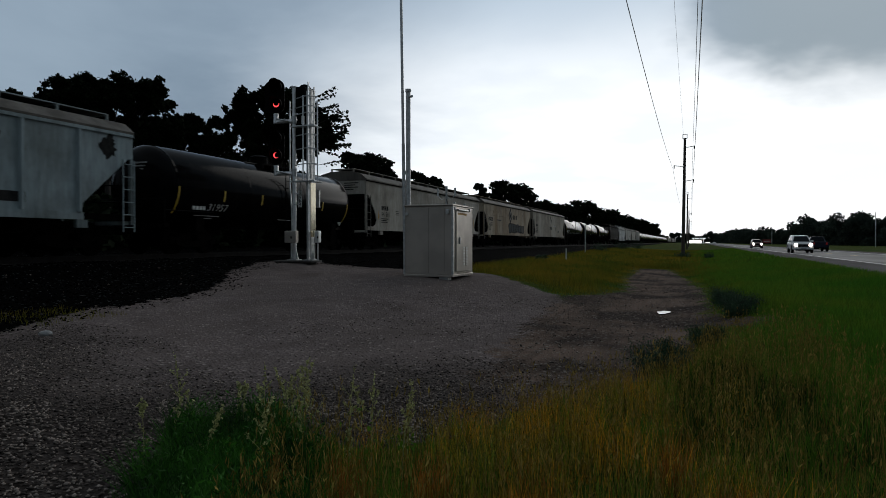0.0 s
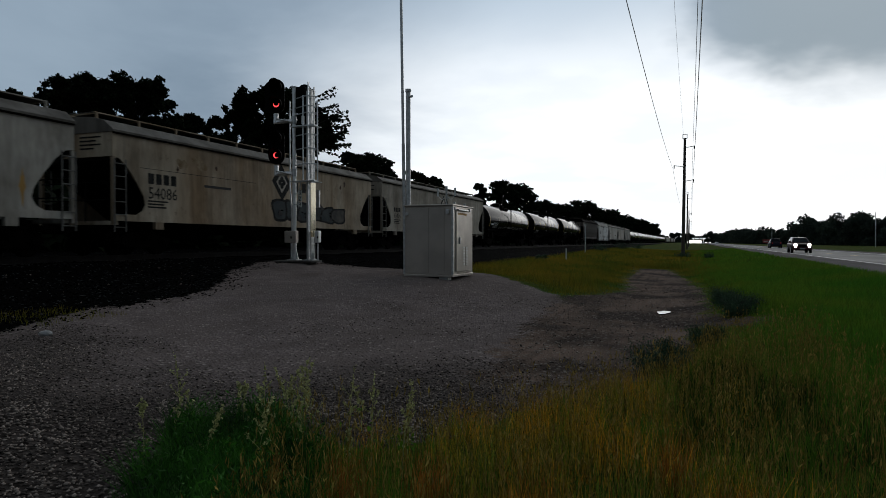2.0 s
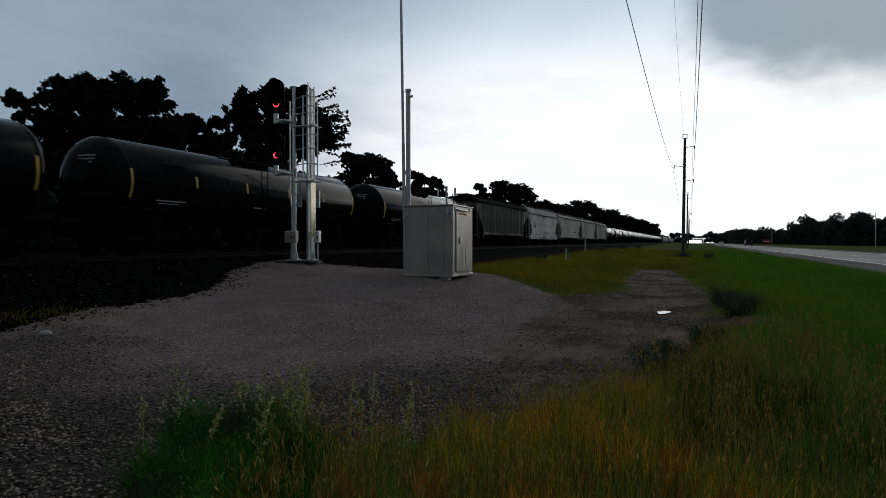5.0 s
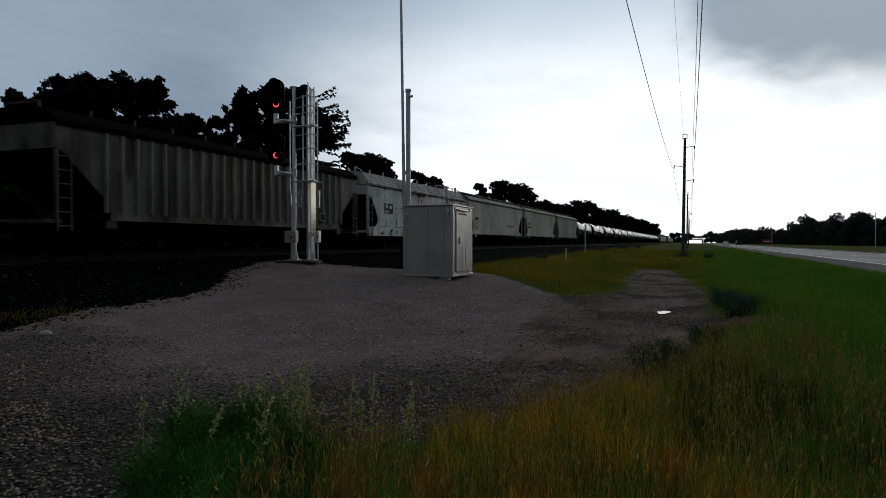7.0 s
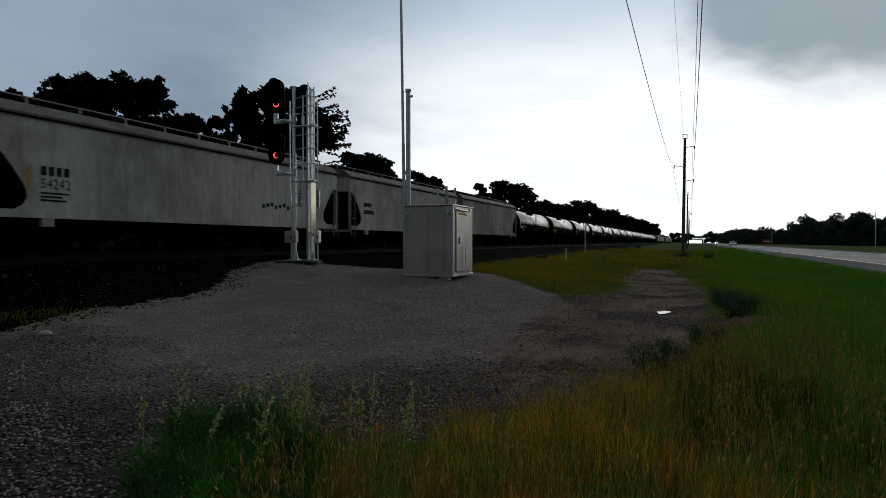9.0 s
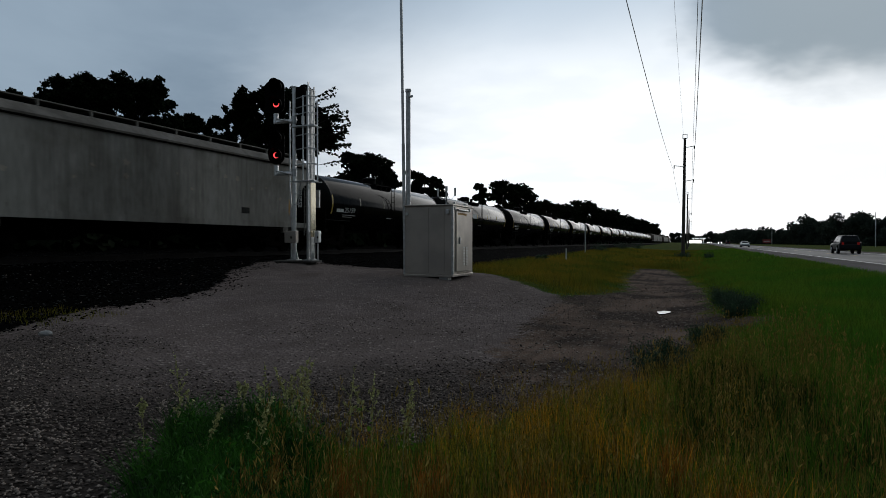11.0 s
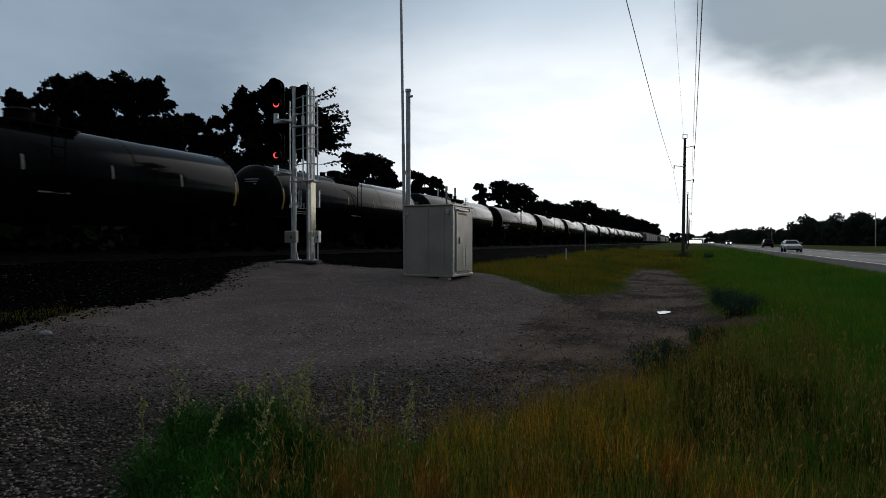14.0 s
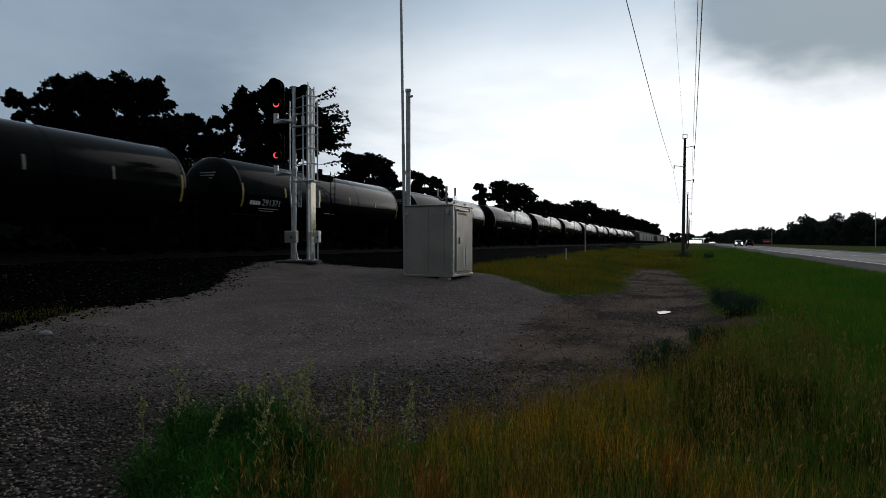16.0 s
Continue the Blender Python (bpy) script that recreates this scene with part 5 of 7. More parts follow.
for yy in (0.88, 1.14):
    for k in range(12):
        box(bm, CX1 + 0.031, CX1 + 0.045, CY0 + yy, CY0 + yy + 0.16, 0.32 + k * 0.05, 0.35 + k * 0.05)
part("vent_louvre", bm, GALV, door)
bm = B()
box(bm, CX1 + 0.031, CX1 + 0.036, CY0 + 0.42, CY0 + 1.25, 1.9, 1.96)
part("label_plate", bm, ORANGE, door, "faded orange label strip")
part("drip_hood", box(B(), CX1 + 0.001, CX1 + 0.09, CY0 + 0.36, CY0 + 1.32, 2.03, 2.075, 0.008), GALV, cab, "pale drip hood over the door")
for yy in (CY0 + 0.35, CY0 + 1.35):
    part("lifting_lug", box(B(), CX1 - 0.12, CX1 - 0.04, yy, yy + 0.03, 2.2055, 2.29, 0.008), GALV, cab)
for yy in (CY0 + 0.1, CY0 + 1.5):
    bm = B()
    box(bm, CX1 + 0.001, CX1 + 0.06, yy, yy + 0.08, 2.03, 2.13, 0.01)
    part("hinge_bracket", bm, GALV, cab)
bm = B()
box(bm, CX0 + 0.06, CX0 + 0.15, CY0 - 0.08, CY0 - 0.019, 1.88, 1.97, 0.015)
part("lamp", bm, WHITE, cab, "small white outside lamp")
bm = B()
box(bm, CX1 - 0.19, CX1 - 0.09, CY0 - 0.10, CY0 - 0.019, 1.9, 2.05, 0.015)
part("junction_box", bm, GALV, cab)
# antenna on the roof's front edge: a short mast and two dipoles on curved arms
AX, AY, AZ = -6.98, 18.72, 2.2
part("antenna_mast", rod(rod(B(), (AX, AY, AZ + 0.005), (AX, AY, AZ + 0.52), 0.03), (AX, AY, AZ + 0.42), (AX, AY, AZ + 0.56), 0.042), GALV, cab)
for side in (-1, 1):
    part("dipole", rod(B(), (AX + side * 0.28, AY, AZ + 0.26), (AX + side * 0.28, AY, AZ + 0.5), 0.032), WHITE, cab, "short white dipole")
    curve = [(AX + side * 0.28 * k / 8, AY, AZ + 0.30 - 0.14 * math.sin(k / 8 * math.pi)) for k in range(9)]
    tube_part("antenna_arm", [(p0, p1, 0.006) for p0, p1 in zip(curve, curve[1:])], GALV, cab, 6)
# cable hanging from the roof corner
bm = B()
p = None
for k in range(9):
    q = Vector((AX + 0.02 + 0.2 * k / 8, 18.68 - 0.06 * k / 8, 2.36 - 0.35 * k / 8 - 0.12 * math.sin(k / 8 * math.pi)))
    if p is not None:
        rod(bm, p, q, 0.008, seg=5)
    p = q
part("cable", bm, BLACK, cab)

# radio masts behind the cabinet
zg = float(ground_z(-9.5, 21.2))
m1 = tagged(empty("radio_mast", pose(-9.5, 21.2, zg)), "tall slim galvanised radio mast behind the cabinet", "mast")
tube_part("pole", [((0.03, 0, -0.1), (-0.04, 0, 4.5), 0.058), ((-0.04, 0, 4.48), (-0.18, 0, 13.5), 0.05)], GALV, m1, 12)
m2 = tagged(empty("steel_pole", pose(-9.39, 21.3, zg)), "stout galvanised steel pole with a cap", "pole")
tube_part("pole", [((0, 0, -0.1), (0, 0, 6.34), 0.085)], GALV, m2, 14)
tube_part("cap", [((0, 0, 6.3405), (0, 0, 6.44), 0.11), ((0.05, -0.05, 6.16), (0.2, -0.1, 6.16), 0.045)], GALV, m2, 14)

# ---------------------------------------------------------------- utility poles and wires
POLES = [(-0.75, 75.0), (-0.8, 163.0), (-0.7, 256.0), (-0.65, 345.0), (-0.7, -13.0)]
ARMS = [(12.0, 0.95), (8.4, 0.95), (9.95, -1.05)]


def utility_pole(x, y):
    z = float(ground_z(x, y))
    p = tagged(empty("utility_pole", pose(x, y, z, 0, 0.7, 0)), "dark wooden utility pole with side brackets", "utility pole", "poles of the power line")
    bm = B()
    rod(bm, (0, 0, -0.5), (0, 0, 12.9), 0.2, 0.13, 14)
    part("pole", bm, POLE_WOOD, p)
    for h, reach in ARMS:
        s = 1 if reach > 0 else -1
        arm = tube_part("bracket", [((s * 0.14, 0, h - 0.12), (reach, 0, h + 0.02), 0.04)], GALV, p, 8)
        tube_part("insulator", [((reach, 0, h + 0.06), (reach, 0, h - 0.3), 0.055)], POLE_WOOD, arm, 8)
    bm = B()
    for a, b in (((-0.22, 0, 12.85), (-0.22, 0, 13.3)), ((0.22, 0, 12.85), (0.22, 0, 13.3)), ((-0.22, 0, 13.3), (0.22, 0, 13.3)), ((-0.22, 0, 12.85), (0.22, 0, 12.85))):
        rod(bm, a, b, 0.035, seg=6)
    part("top_bracket", bm, GALV, p)
    return p


for x, y in POLES:
    utility_pole(x, y)


def wire(a, b, sag, r, label):
    bm = B()
    n = 30
    side = (Vector(b) - Vector(a)).cross(Vector((0, 0, 1))).normalized()
    prev = None
    for i in range(n + 1):
        t = i / n
        q = Vector(a).lerp(Vector(b), t) - Vector((0, 0, sag * 4 * t * (1 - t)))
        ring = [bm.verts.new(q + r * (side * math.cos(k * math.tau / 5) + Vector((0, 0, math.sin(k * math.tau / 5))))) for k in range(5)]
        if prev is not None:
            for k in range(5):
                bm.faces.new((prev[k], prev[(k + 1) % 5], ring[(k + 1) % 5], ring[k]))
        else:
            bm.faces.new(ring)
        prev = ring
    bm.faces.new(prev)
    bmesh.ops.recalc_face_normals(bm, faces=bm.faces[:])
    return tagged(part("power_line", bm, WIRE), label, "wire", "wires of the power line")


order = [POLES[4], POLES[0], POLES[1], POLES[2], POLES[3]]
for (ax, ay), (bx, by) in zip(order, order[1:]):
    za, zb = float(ground_z(ax, ay)), float(ground_z(bx, by))
    for h, reach in ARMS:
        wire((ax + reach, ay, za + h - 0.3), (bx + reach, by, zb + h - 0.3), 1.0, 0.014, "grey overhead power conductor, slightly sagging")
    wire((ax, ay, za + 13.3), (bx, by, zb + 13.3), 0.7, 0.007, "thin overhead ground wire")

# ---------------------------------------------------------------- fast scattered meshes


def tri_mesh(name, verts, tris, material, smooth=False):
    me = bpy.data.meshes.new(name)
    verts, tris = np.asarray(verts, np.float32), np.asarray(tris, np.int32)
    me.vertices.add(len(verts))
    me.vertices.foreach_set("co", verts.reshape(-1))
    me.loops.add(tris.size)
    me.loops.foreach_set("vertex_index", tris.reshape(-1))
    me.polygons.add(len(tris))
    me.polygons.foreach_set("loop_start", np.arange(0, tris.size, 3, dtype=np.int32))
    me.update(calc_edges=True)
    me.validate()
    me.materials.append(material)
    return me


def leaf_mesh(name, centres, size, material, rng, wide=0.5):
    """A small folded leaf spray (two triangles) at each centre, turned at random."""
    n = len(centres)
    a = rng.normal(size=(n, 3))
    a /= np.linalg.norm(a, axis=1)[:, None]
    b = np.cross(a, rng.normal(size=(n, 3)))
    b /= np.linalg.norm(b, axis=1)[:, None]
    s = (size * rng.uniform(0.6, 1.4, n) if np.isscalar(size) else size)[:, None]
    c = np.cross(a, b) * s * 0.18
    v = np.stack([centres - a * s, centres - b * s * wide + c, centres + a * s, centres + b * s * wide + c], 1).reshape(-1, 3)
    i = np.arange(n)[:, None] * 4
    t = np.concatenate([i + [0, 1, 2], i + [0, 2, 3]], 0)
    return tri_mesh(name, v, t, material)


# ---------------------------------------------------------------- trees


def tree(x, y, height, width, seed, label, leaves=5200, leaf=0.3):
    rng = np.random.default_rng(seed)
    z0 = float(ground_z(x, y))
    t = tagged(empty("tree", pose(x, y, z0)), label, "tree", "trees beyond the railway")
    bm = B()
    r0 = 0.022 * height
    fork = height * 0.3
    rod(bm, (0, 0, -0.3), (0.1, 0, fork), r0, r0 * 0.75, 10)
    rod(bm, (0.1, 0, fork - 0.05), (rng.normal(0, 0.3), rng.normal(0, 0.3), height * 0.86), r0 * 0.72, r0 * 0.12, 8)
    pts = []
    lobes = []
    n = 13
    twig = min(width, height * 0.55)
    for i in range(n):
        a = i * 2.4 + rng.uniform(-0.4, 0.4)
        f = (i + 0.5) / n
        reach = width / 2 * (0.55 + 0.45 * math.sin(math.pi * (0.25 + 0.62 * f))) * rng.uniform(0.75, 1.05)
        start = Vector((0.1, 0, fork + (height * 0.5) * f * 0.9))
        end = Vector((math.cos(a) * reach * 0.78, math.sin(a) * reach * 0.78, height * (0.34 + 0.52 * f + rng.uniform(-0.04, 0.04))))
        mid = start.lerp(end, 0.55) + Vector((0, 0, 0.04 * height))
        rod(bm, start, mid, r0 * 0.34, r0 * 0.22, 6)
        rod(bm, mid, end, r0 * 0.22, r0 * 0.06, 6)
        lobes.append((end, width * rng.uniform(0.15, 0.22)))
        lobes.append((mid, width * rng.uniform(0.12, 0.17)))
        for k in range(3):
            tip = end + Vector((rng.normal(0, 0.12), rng.normal(0, 0.12), rng.normal(0.03, 0.07))) * twig
            rod(bm, mid.lerp(end, 0.5), tip, r0 * 0.09, r0 * 0.03, 5)
            lobes.append((tip, width * rng.uniform(0.05, 0.12)))
    lobes.append((Vector((0, 0, height * 0.84)), width * 0.2))
    part("trunk", bm, TREE_BARK, t)
    weight = np.array([r ** 2 for _, r in lobes])
    counts = np.maximum(8, (leaves * weight / weight.sum())).astype(int)
    for (c, r), k in zip(lobes, counts):
        d = rng.normal(size=(k, 3))
        d /= np.linalg.norm(d, axis=1)[:, None]
        rad = r * np.cbrt(rng.uniform(0.12, 1, k)) * (1 + 0.22 * np.sin(d[:, 0] * 7 + d[:, 2] * 9 + seed))
        pts.append(np.array(c) + d * rad[:, None] * np.array([1, 1, 0.78]))
    pts = np.concatenate(pts)
    pts[:, 2] = np.minimum(pts[:, 2], height + rng.normal(0, 0.1, len(pts)))
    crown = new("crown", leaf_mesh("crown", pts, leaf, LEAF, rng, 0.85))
    crown.parent = t
    return t


def limbed_tree(x, y, limbs, seed, label, leaf=0.09, dense=1.45, sprays=()):
    """A broad old tree: limbs as (across, height, radius of their leafy head), each head a cluster of small clumps with gaps between.
    sprays: (across, height, how many) of long fingered shoots that reach out past the crown."""
    r = np.random.default_rng(seed)
    z0 = float(ground_z(x, y))
    t = tagged(empty("tree", pose(x, y, z0, 0, 0, 20.75)), label, "tree", "trees beyond the railway")
    top = max(z for _, z, _ in limbs)
    girth = 0.022 * top
    fork = top * 0.42
    bm = B()
    rod(bm, (0, 0, -0.3), (0.05, 0, fork), girth, girth * 0.8, 10)
    pts = []
    for u, z, rad in limbs:
        head = np.array([u, r.uniform(-0.15, 0.15) * abs(u) + r.normal(0, 0.2), z])
        rad *= 1.28
        mid = np.array([u * 0.45, head[1] * 0.4, fork + (z - fork) * 0.55])
        slim = min(1.0, rad * 0.9)
        rod(bm, (0.05, 0, fork - 0.2), mid, girth * 0.45 * slim, girth * 0.25 * slim, 7)
        rod(bm, mid, head, girth * 0.25 * slim, girth * 0.07 * slim, 6)
        n = max(9, int(24 * rad))
        for k in range(n):
            d = r.normal(size=3)
            d /= np.linalg.norm(d)
            c = head + d * rad * r.uniform(0.2, 1.0) * (1.0, 1.15, 0.92)
            cr = min(0.5, rad * r.uniform(0.18, 0.42))
            if k % 2 == 0:
                rod(bm, head, c, girth * 0.05, girth * 0.02, 5)
            m = int(dense * 95 * cr * cr / 0.09) + 12
            q = r.normal(size=(m, 3))
            q /= np.linalg.norm(q, axis=1)[:, None]
            pts.append(c + q * (cr * np.cbrt(r.uniform(0.02, 1, m)) * (1 + 0.35 * np.sin(q[:, 0] * 5 + q[:, 2] * 6 + k)))[:, None])
    for u, z, n in sprays:
        for k in range(n):
            a = np.array([u, r.normal(0, 0.6), z + r.normal(0, 0.45)])
            rise = r.uniform(-0.32, 0.42)
            b = a + np.array([1.0, r.normal(0, 0.35), rise]) * r.uniform(1.2, 2.7)
            rod(bm, a, b, 0.03, 0.012, 5)
            for f in np.arange(0.3, 1.02, 0.16):
                c = a + (b - a) * f
                for side in (-1, 1):
                    g = r.uniform(0, 1, 7)[:, None]
                    tip = np.array([r.uniform(0.22, 0.45), r.normal(0, 0.2), side * r.uniform(0.05, 0.22) - 0.10])
                    pts.append(c + tip * g + r.normal(0, 0.025, (7, 3)))
    part("trunk", bm, TREE_BARK, t)
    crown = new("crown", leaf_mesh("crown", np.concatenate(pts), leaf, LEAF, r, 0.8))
    crown.parent = t
    return t


OAK = "old spreading dark tree with gaps of sky in its crown"
limbed_tree(-37.9, 34.2, [(-3.3, 10.9, 0.84), (-1.5, 11.1, 0.84), (1.1, 10.6, 0.88), (0.0, 10.8, 0.75), (2.3, 10.6, 0.75), (3.4, 10.6, 0.84), (-4.4, 10.5, 0.57), (4.2, 9.6, 0.57), (-2.5, 10.0, 0.95), (-0.2, 10.4, 1.07), (2.3, 10.0, 0.99), (-0.6, 8.8, 0.99), (1.5, 8.7, 0.84),
                       (3.8, 8.4, 0.69), (-2.9, 8.8, 0.95), (-5.7, 10.0, 0.55), (-5.8, 9.3, 0.45), (-6.3, 9.8, 0.42), (-4.9, 9.2, 0.6), (-5.5, 8.7, 0.31), (-5.1, 9.8, 0.45), (-6.0, 8.9, 0.4), (-5.0, 7.9, 0.5), (-6.2, 8.1, 0.4), (-1.6, 7.4, 1.1), (0.6, 7.3, 1.1), (2.7, 7.4, 1.0), (-3.6, 7.4, 1.0), (3.4, 7.8, 0.9), (4.5, 8.0, 0.8), (-4.4, 8.3, 0.8), (0.4, 8.2, 0.8)], 401, OAK)
limbed_tree(-37, 53.3, [(-3.0, 13.6, 0.98), (-4.4, 12.4, 0.87), (-5.4, 11.5, 0.71), (-1.3, 13.9, 0.98), (0.5, 13.6, 1.09), (2.4, 13.1, 0.9), (3.3, 11.4, 1.0), (1.4, 11.4, 1.31), (-0.8, 11.4, 1.31), (-3.0, 11.4, 1.2), (3.8, 9.8, 0.9), (2.4, 9.4, 1.2), (0.3, 9.4, 1.2), (-2.2, 9.4, 1.09), (4.3, 11.3, 0.75), (4.5, 10.1, 0.75), (3.3, 12.5, 0.7)],
            402, "dark tree with long fingered leaf sprays", 0.11, sprays=[(3.0, 13.4, 5), (3.6, 12.3, 7), (4.0, 11.2, 9), (4.2, 10.2, 9), (3.8, 9.2, 6)])
limbed_tree(-40, 45.1, [(-1.3, 10.8, 0.59), (-0.3, 10.9, 0.63), (0.3, 10.4, 0.59), (1.0, 10.0, 0.44), (1.7, 10.6, 0.54), (-0.5, 9.8, 0.78), (1.0, 9.3, 0.68), (-1.6, 8.9, 0.9), (0.2, 8.7, 0.9), (2.0, 8.8, 0.8), (3.0, 9.3, 0.7)], 403, "smaller dark tree between two old ones", 0.10, 1.7)
limbed_tree(-37.3, 22.9, [(1.7, 10.8, 0.61), (1.8, 8.9, 0.49), (0.3, 11.3, 1.23), (-1.2, 10.7, 1.23), (0.3, 9.5, 1.23), (-0.9, 8.5, 1.23), (0.9, 7.6, 0.77)], 404, OAK)

TREES = [(-42, 30.0, 8.6, 6.0), (-42, 36.5, 9.0, 6.5), (-42, 43.5, 9.4, 6.5), (-42, 51.0, 10.6, 7.0), (-42, 59.5, 11.0, 7.0), (-41, 70.5, 9.2, 5.0), (-38, 73.5, 12.3, 7.1), (-39, 82.2, 11.8, 3.2), (-38, 90.5, 12.0, 4.0), (-39, 100.6, 12.3, 3.4), (-38, 120.6, 13.1, 3.2), (-38, 136.9, 15.2, 6.0), (-38, 153.0, 15.7, 8.3),
         (-38, 181.0, 12.8, 8.4), (-38, 214.9, 13.6, 9.1), (-38, 261.4, 17.5, 14.5), (-38, 334.1, 17.5, 14.9), (-38, 425.7, 17.7, 17.4), (-38, 562.2, 19.4, 17.1), (-38, 734.2, 20.9, 17.3)]
for i, (x, y, h, w) in enumerate(TREES):
    far = y > 110
    tree(x, y, h, w, 100 + i, "dark leafy tree against the storm sky" if not far else "distant dark leafy tree", 8500 if far else int(np.clip(2400 * w, 7000, 19000)), 0.085 + 0.0011 * y)


def woods(name, label, path, depth, count, seed, size, base=0.4, step=6.0, material=HAZED_LEAF):
    """A far belt of trees: path rows are x, y, height. Each tree of the belt is a few overlapping leafy lobes over low brush."""
    r = np.random.default_rng(seed)
    path = np.array(path, float)
    s = np.concatenate([[0], np.cumsum(np.hypot(np.diff(path[:, 0]), np.diff(path[:, 1])))])
    stands, q = [], 0.0
    while q < s[-1]:
        x, y, h = (float(np.interp(q, s, path[:, k])) for k in range(3))
        h *= r.uniform(0.72, 1.06)
        grow = 1 + y / 350
        for k in range(5):
            rad = h * r.uniform(0.16, 0.26)
            stands.append((x + r.uniform(-0.5, 0.5) * depth, y + r.normal(0, 0.2 * h), h * r.uniform(0.35, 1.0) - rad * 0.8, rad, grow))
        for k in range(2):
            stands.append((x + r.uniform(-0.5, 0.5) * depth, y + r.normal(0, 0.3 * h), h * 0.12, h * 0.24, grow))
        q += step * r.uniform(0.6, 1.4) * grow
    st = np.array(stands)
    share = st[:, 3] ** 2 / st[:, 4] ** 2
    pick = r.choice(len(st), count, p=share / share.sum())
    d = r.normal(size=(count, 3))
    d /= np.linalg.norm(d, axis=1)[:, None]
    rad = st[pick, 3] * np.cbrt(r.uniform(0.1, 1, count)) * (1 + 0.2 * np.sin(d[:, 0] * 6 + pick) * np.cos(d[:, 2] * 7 + pick))
    pts = st[pick, :3] + d * rad[:, None] * np.array([1, 1.15, 0.9])
    pts[:, 2] = np.maximum(pts[:, 2], 0) + base
    return tagged(new(name, leaf_mesh(name, pts, size * st[pick, 4] * r.uniform(0.6, 1.3, count), material, r, 0.8)), label, "woods", kind="stuff")


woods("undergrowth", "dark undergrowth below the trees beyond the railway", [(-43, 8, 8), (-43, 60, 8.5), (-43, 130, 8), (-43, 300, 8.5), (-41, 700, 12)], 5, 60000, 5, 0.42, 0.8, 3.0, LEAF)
# added in near-black leaves, to keep the gaps under the cars dark
woods("hedge", "dense dark brush added beyond the railway to block low light", [(-29, -2, 3.6), (-29, 40, 3.6), (-29, 120, 3.6), (-31, 320, 4.4), (-33, 800, 6)], 3, 48000, 15, 0.34, 1.4, 1.3, LEAF)
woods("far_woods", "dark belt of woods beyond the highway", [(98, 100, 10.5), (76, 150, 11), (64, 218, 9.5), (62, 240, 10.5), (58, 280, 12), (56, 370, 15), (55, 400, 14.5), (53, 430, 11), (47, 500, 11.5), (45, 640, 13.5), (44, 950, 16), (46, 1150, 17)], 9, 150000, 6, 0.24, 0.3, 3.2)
# out of view: added so that near tanks mirror dark woods, not sky
woods("roadside_woods", "unseen dark woods added along the far side of the highway", [(52, 74, 13), (44, 50, 13), (40, 20, 13), (40, -30, 13), (42, -120, 14)], 8, 26000, 16, 0.42, 0.3, 2.6, LEAF)
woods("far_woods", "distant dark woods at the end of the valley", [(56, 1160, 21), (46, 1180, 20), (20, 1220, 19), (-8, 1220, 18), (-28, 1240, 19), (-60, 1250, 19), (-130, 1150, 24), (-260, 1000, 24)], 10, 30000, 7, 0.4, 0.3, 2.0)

# ---------------------------------------------------------------- trackside and roadside things


def post_thing(name, x, y, h, r, material, label, category, parts=()):
    p = tagged(empty(name, pose(x, y, float(ground_z(x, y)))), label, category)
    tube_part("post", [((0, 0, -0.2), (0, 0, h), r)], material, p, 10)
    for nm, dims, m in parts:
        bm = B()
        box(bm, *dims)
        part(nm, bm, m, p)
    return p


post_thing("marker_post", -8.7, 49.0, 0.95, 0.05, WHITE, "short white marker post in the grass", "post")
post_thing("sign_post", -11.9, 80.0, 3.4, 0.07, GALV, "grey trackside sign post seen edge-on", "sign post", [("sign_board", (-0.10, 0.14, -0.09, -0.072, 3.25, 3.4), GALV)])
post_thing("light_pole", 46.0, 203.0, 9.2, 0.11, GALV, "slim grey roadside pole before the woods", "pole")
post_thing("light_pole", 44.0, 420.0, 9.5, 0.16, GALV, "slim grey roadside pole before the woods", "pole")
SIGN_RED = mat("red_sign_face", (0.34, 0.05, 0.04), (0.28, 0.04, 0.035), 0.5, 0, 1, 20, 0)
sg = post_thing("billboard", 32.4, 330.0, 1.6, 0.15, POLE_WOOD, "red and white roadside sign by the woods", "sign", [("sign_face", (-1.6, 1.6, -0.2, -0.152, 0.9, 2.5), SIGN_RED)])
bars_bm = B()
box(bars_bm, -1.2, 1.2, -0.22, -0.2005, 1.5, 1.85)
part("writing_bar", bars_bm, WHITE, sg, "pale unreadable line")

# brightly lit fuel station beside the highway, far off
LIT = mat("lit_soffit", (1.0, 0.98, 0.94), (0.95, 0.95, 0.93), 0.4, 0, 1, 1, 0, glow=3.0)
FASCIA = mat("white_fascia", (0.78, 0.78, 0.77), (0.7, 0.7, 0.7), 0.5, 0, 0.5, 10, 0)
fuel = tagged(empty("fuel_station", pose(8.0, 700, ROAD_Z)), "far-off fuel station with brightly lit white canopy", "fuel station")
bm = B()
box(bm, -7, 6, -6, 6, 4.6, 5.6, 0.05)
canopy = part("canopy", bm, FASCIA, fuel)
for i in range(5):
    bm = B()
    box(bm, -6.4 + i * 2.5, -4.6 + i * 2.5, -5.6, 5.6, 4.45, 4.596)
    part("light_panel", bm, LIT, canopy, "lit canopy light")
col_bm = B()
box(col_bm, -0.25, 0.25, -0.25, 0.25, -0.2, 4.598)
column = part("column", col_bm, FASCIA, fuel)
column.matrix_basis = pose(-5, -4, 0)
for x, y in ((4, -4), (-5, 4), (4, 4)):
    again(column, pose(x, y, 0))
bm = B()
box(bm, -12, 3, 9, 16, -0.2, 3.6)
part("shop", bm, FASCIA, fuel)
bm = B()
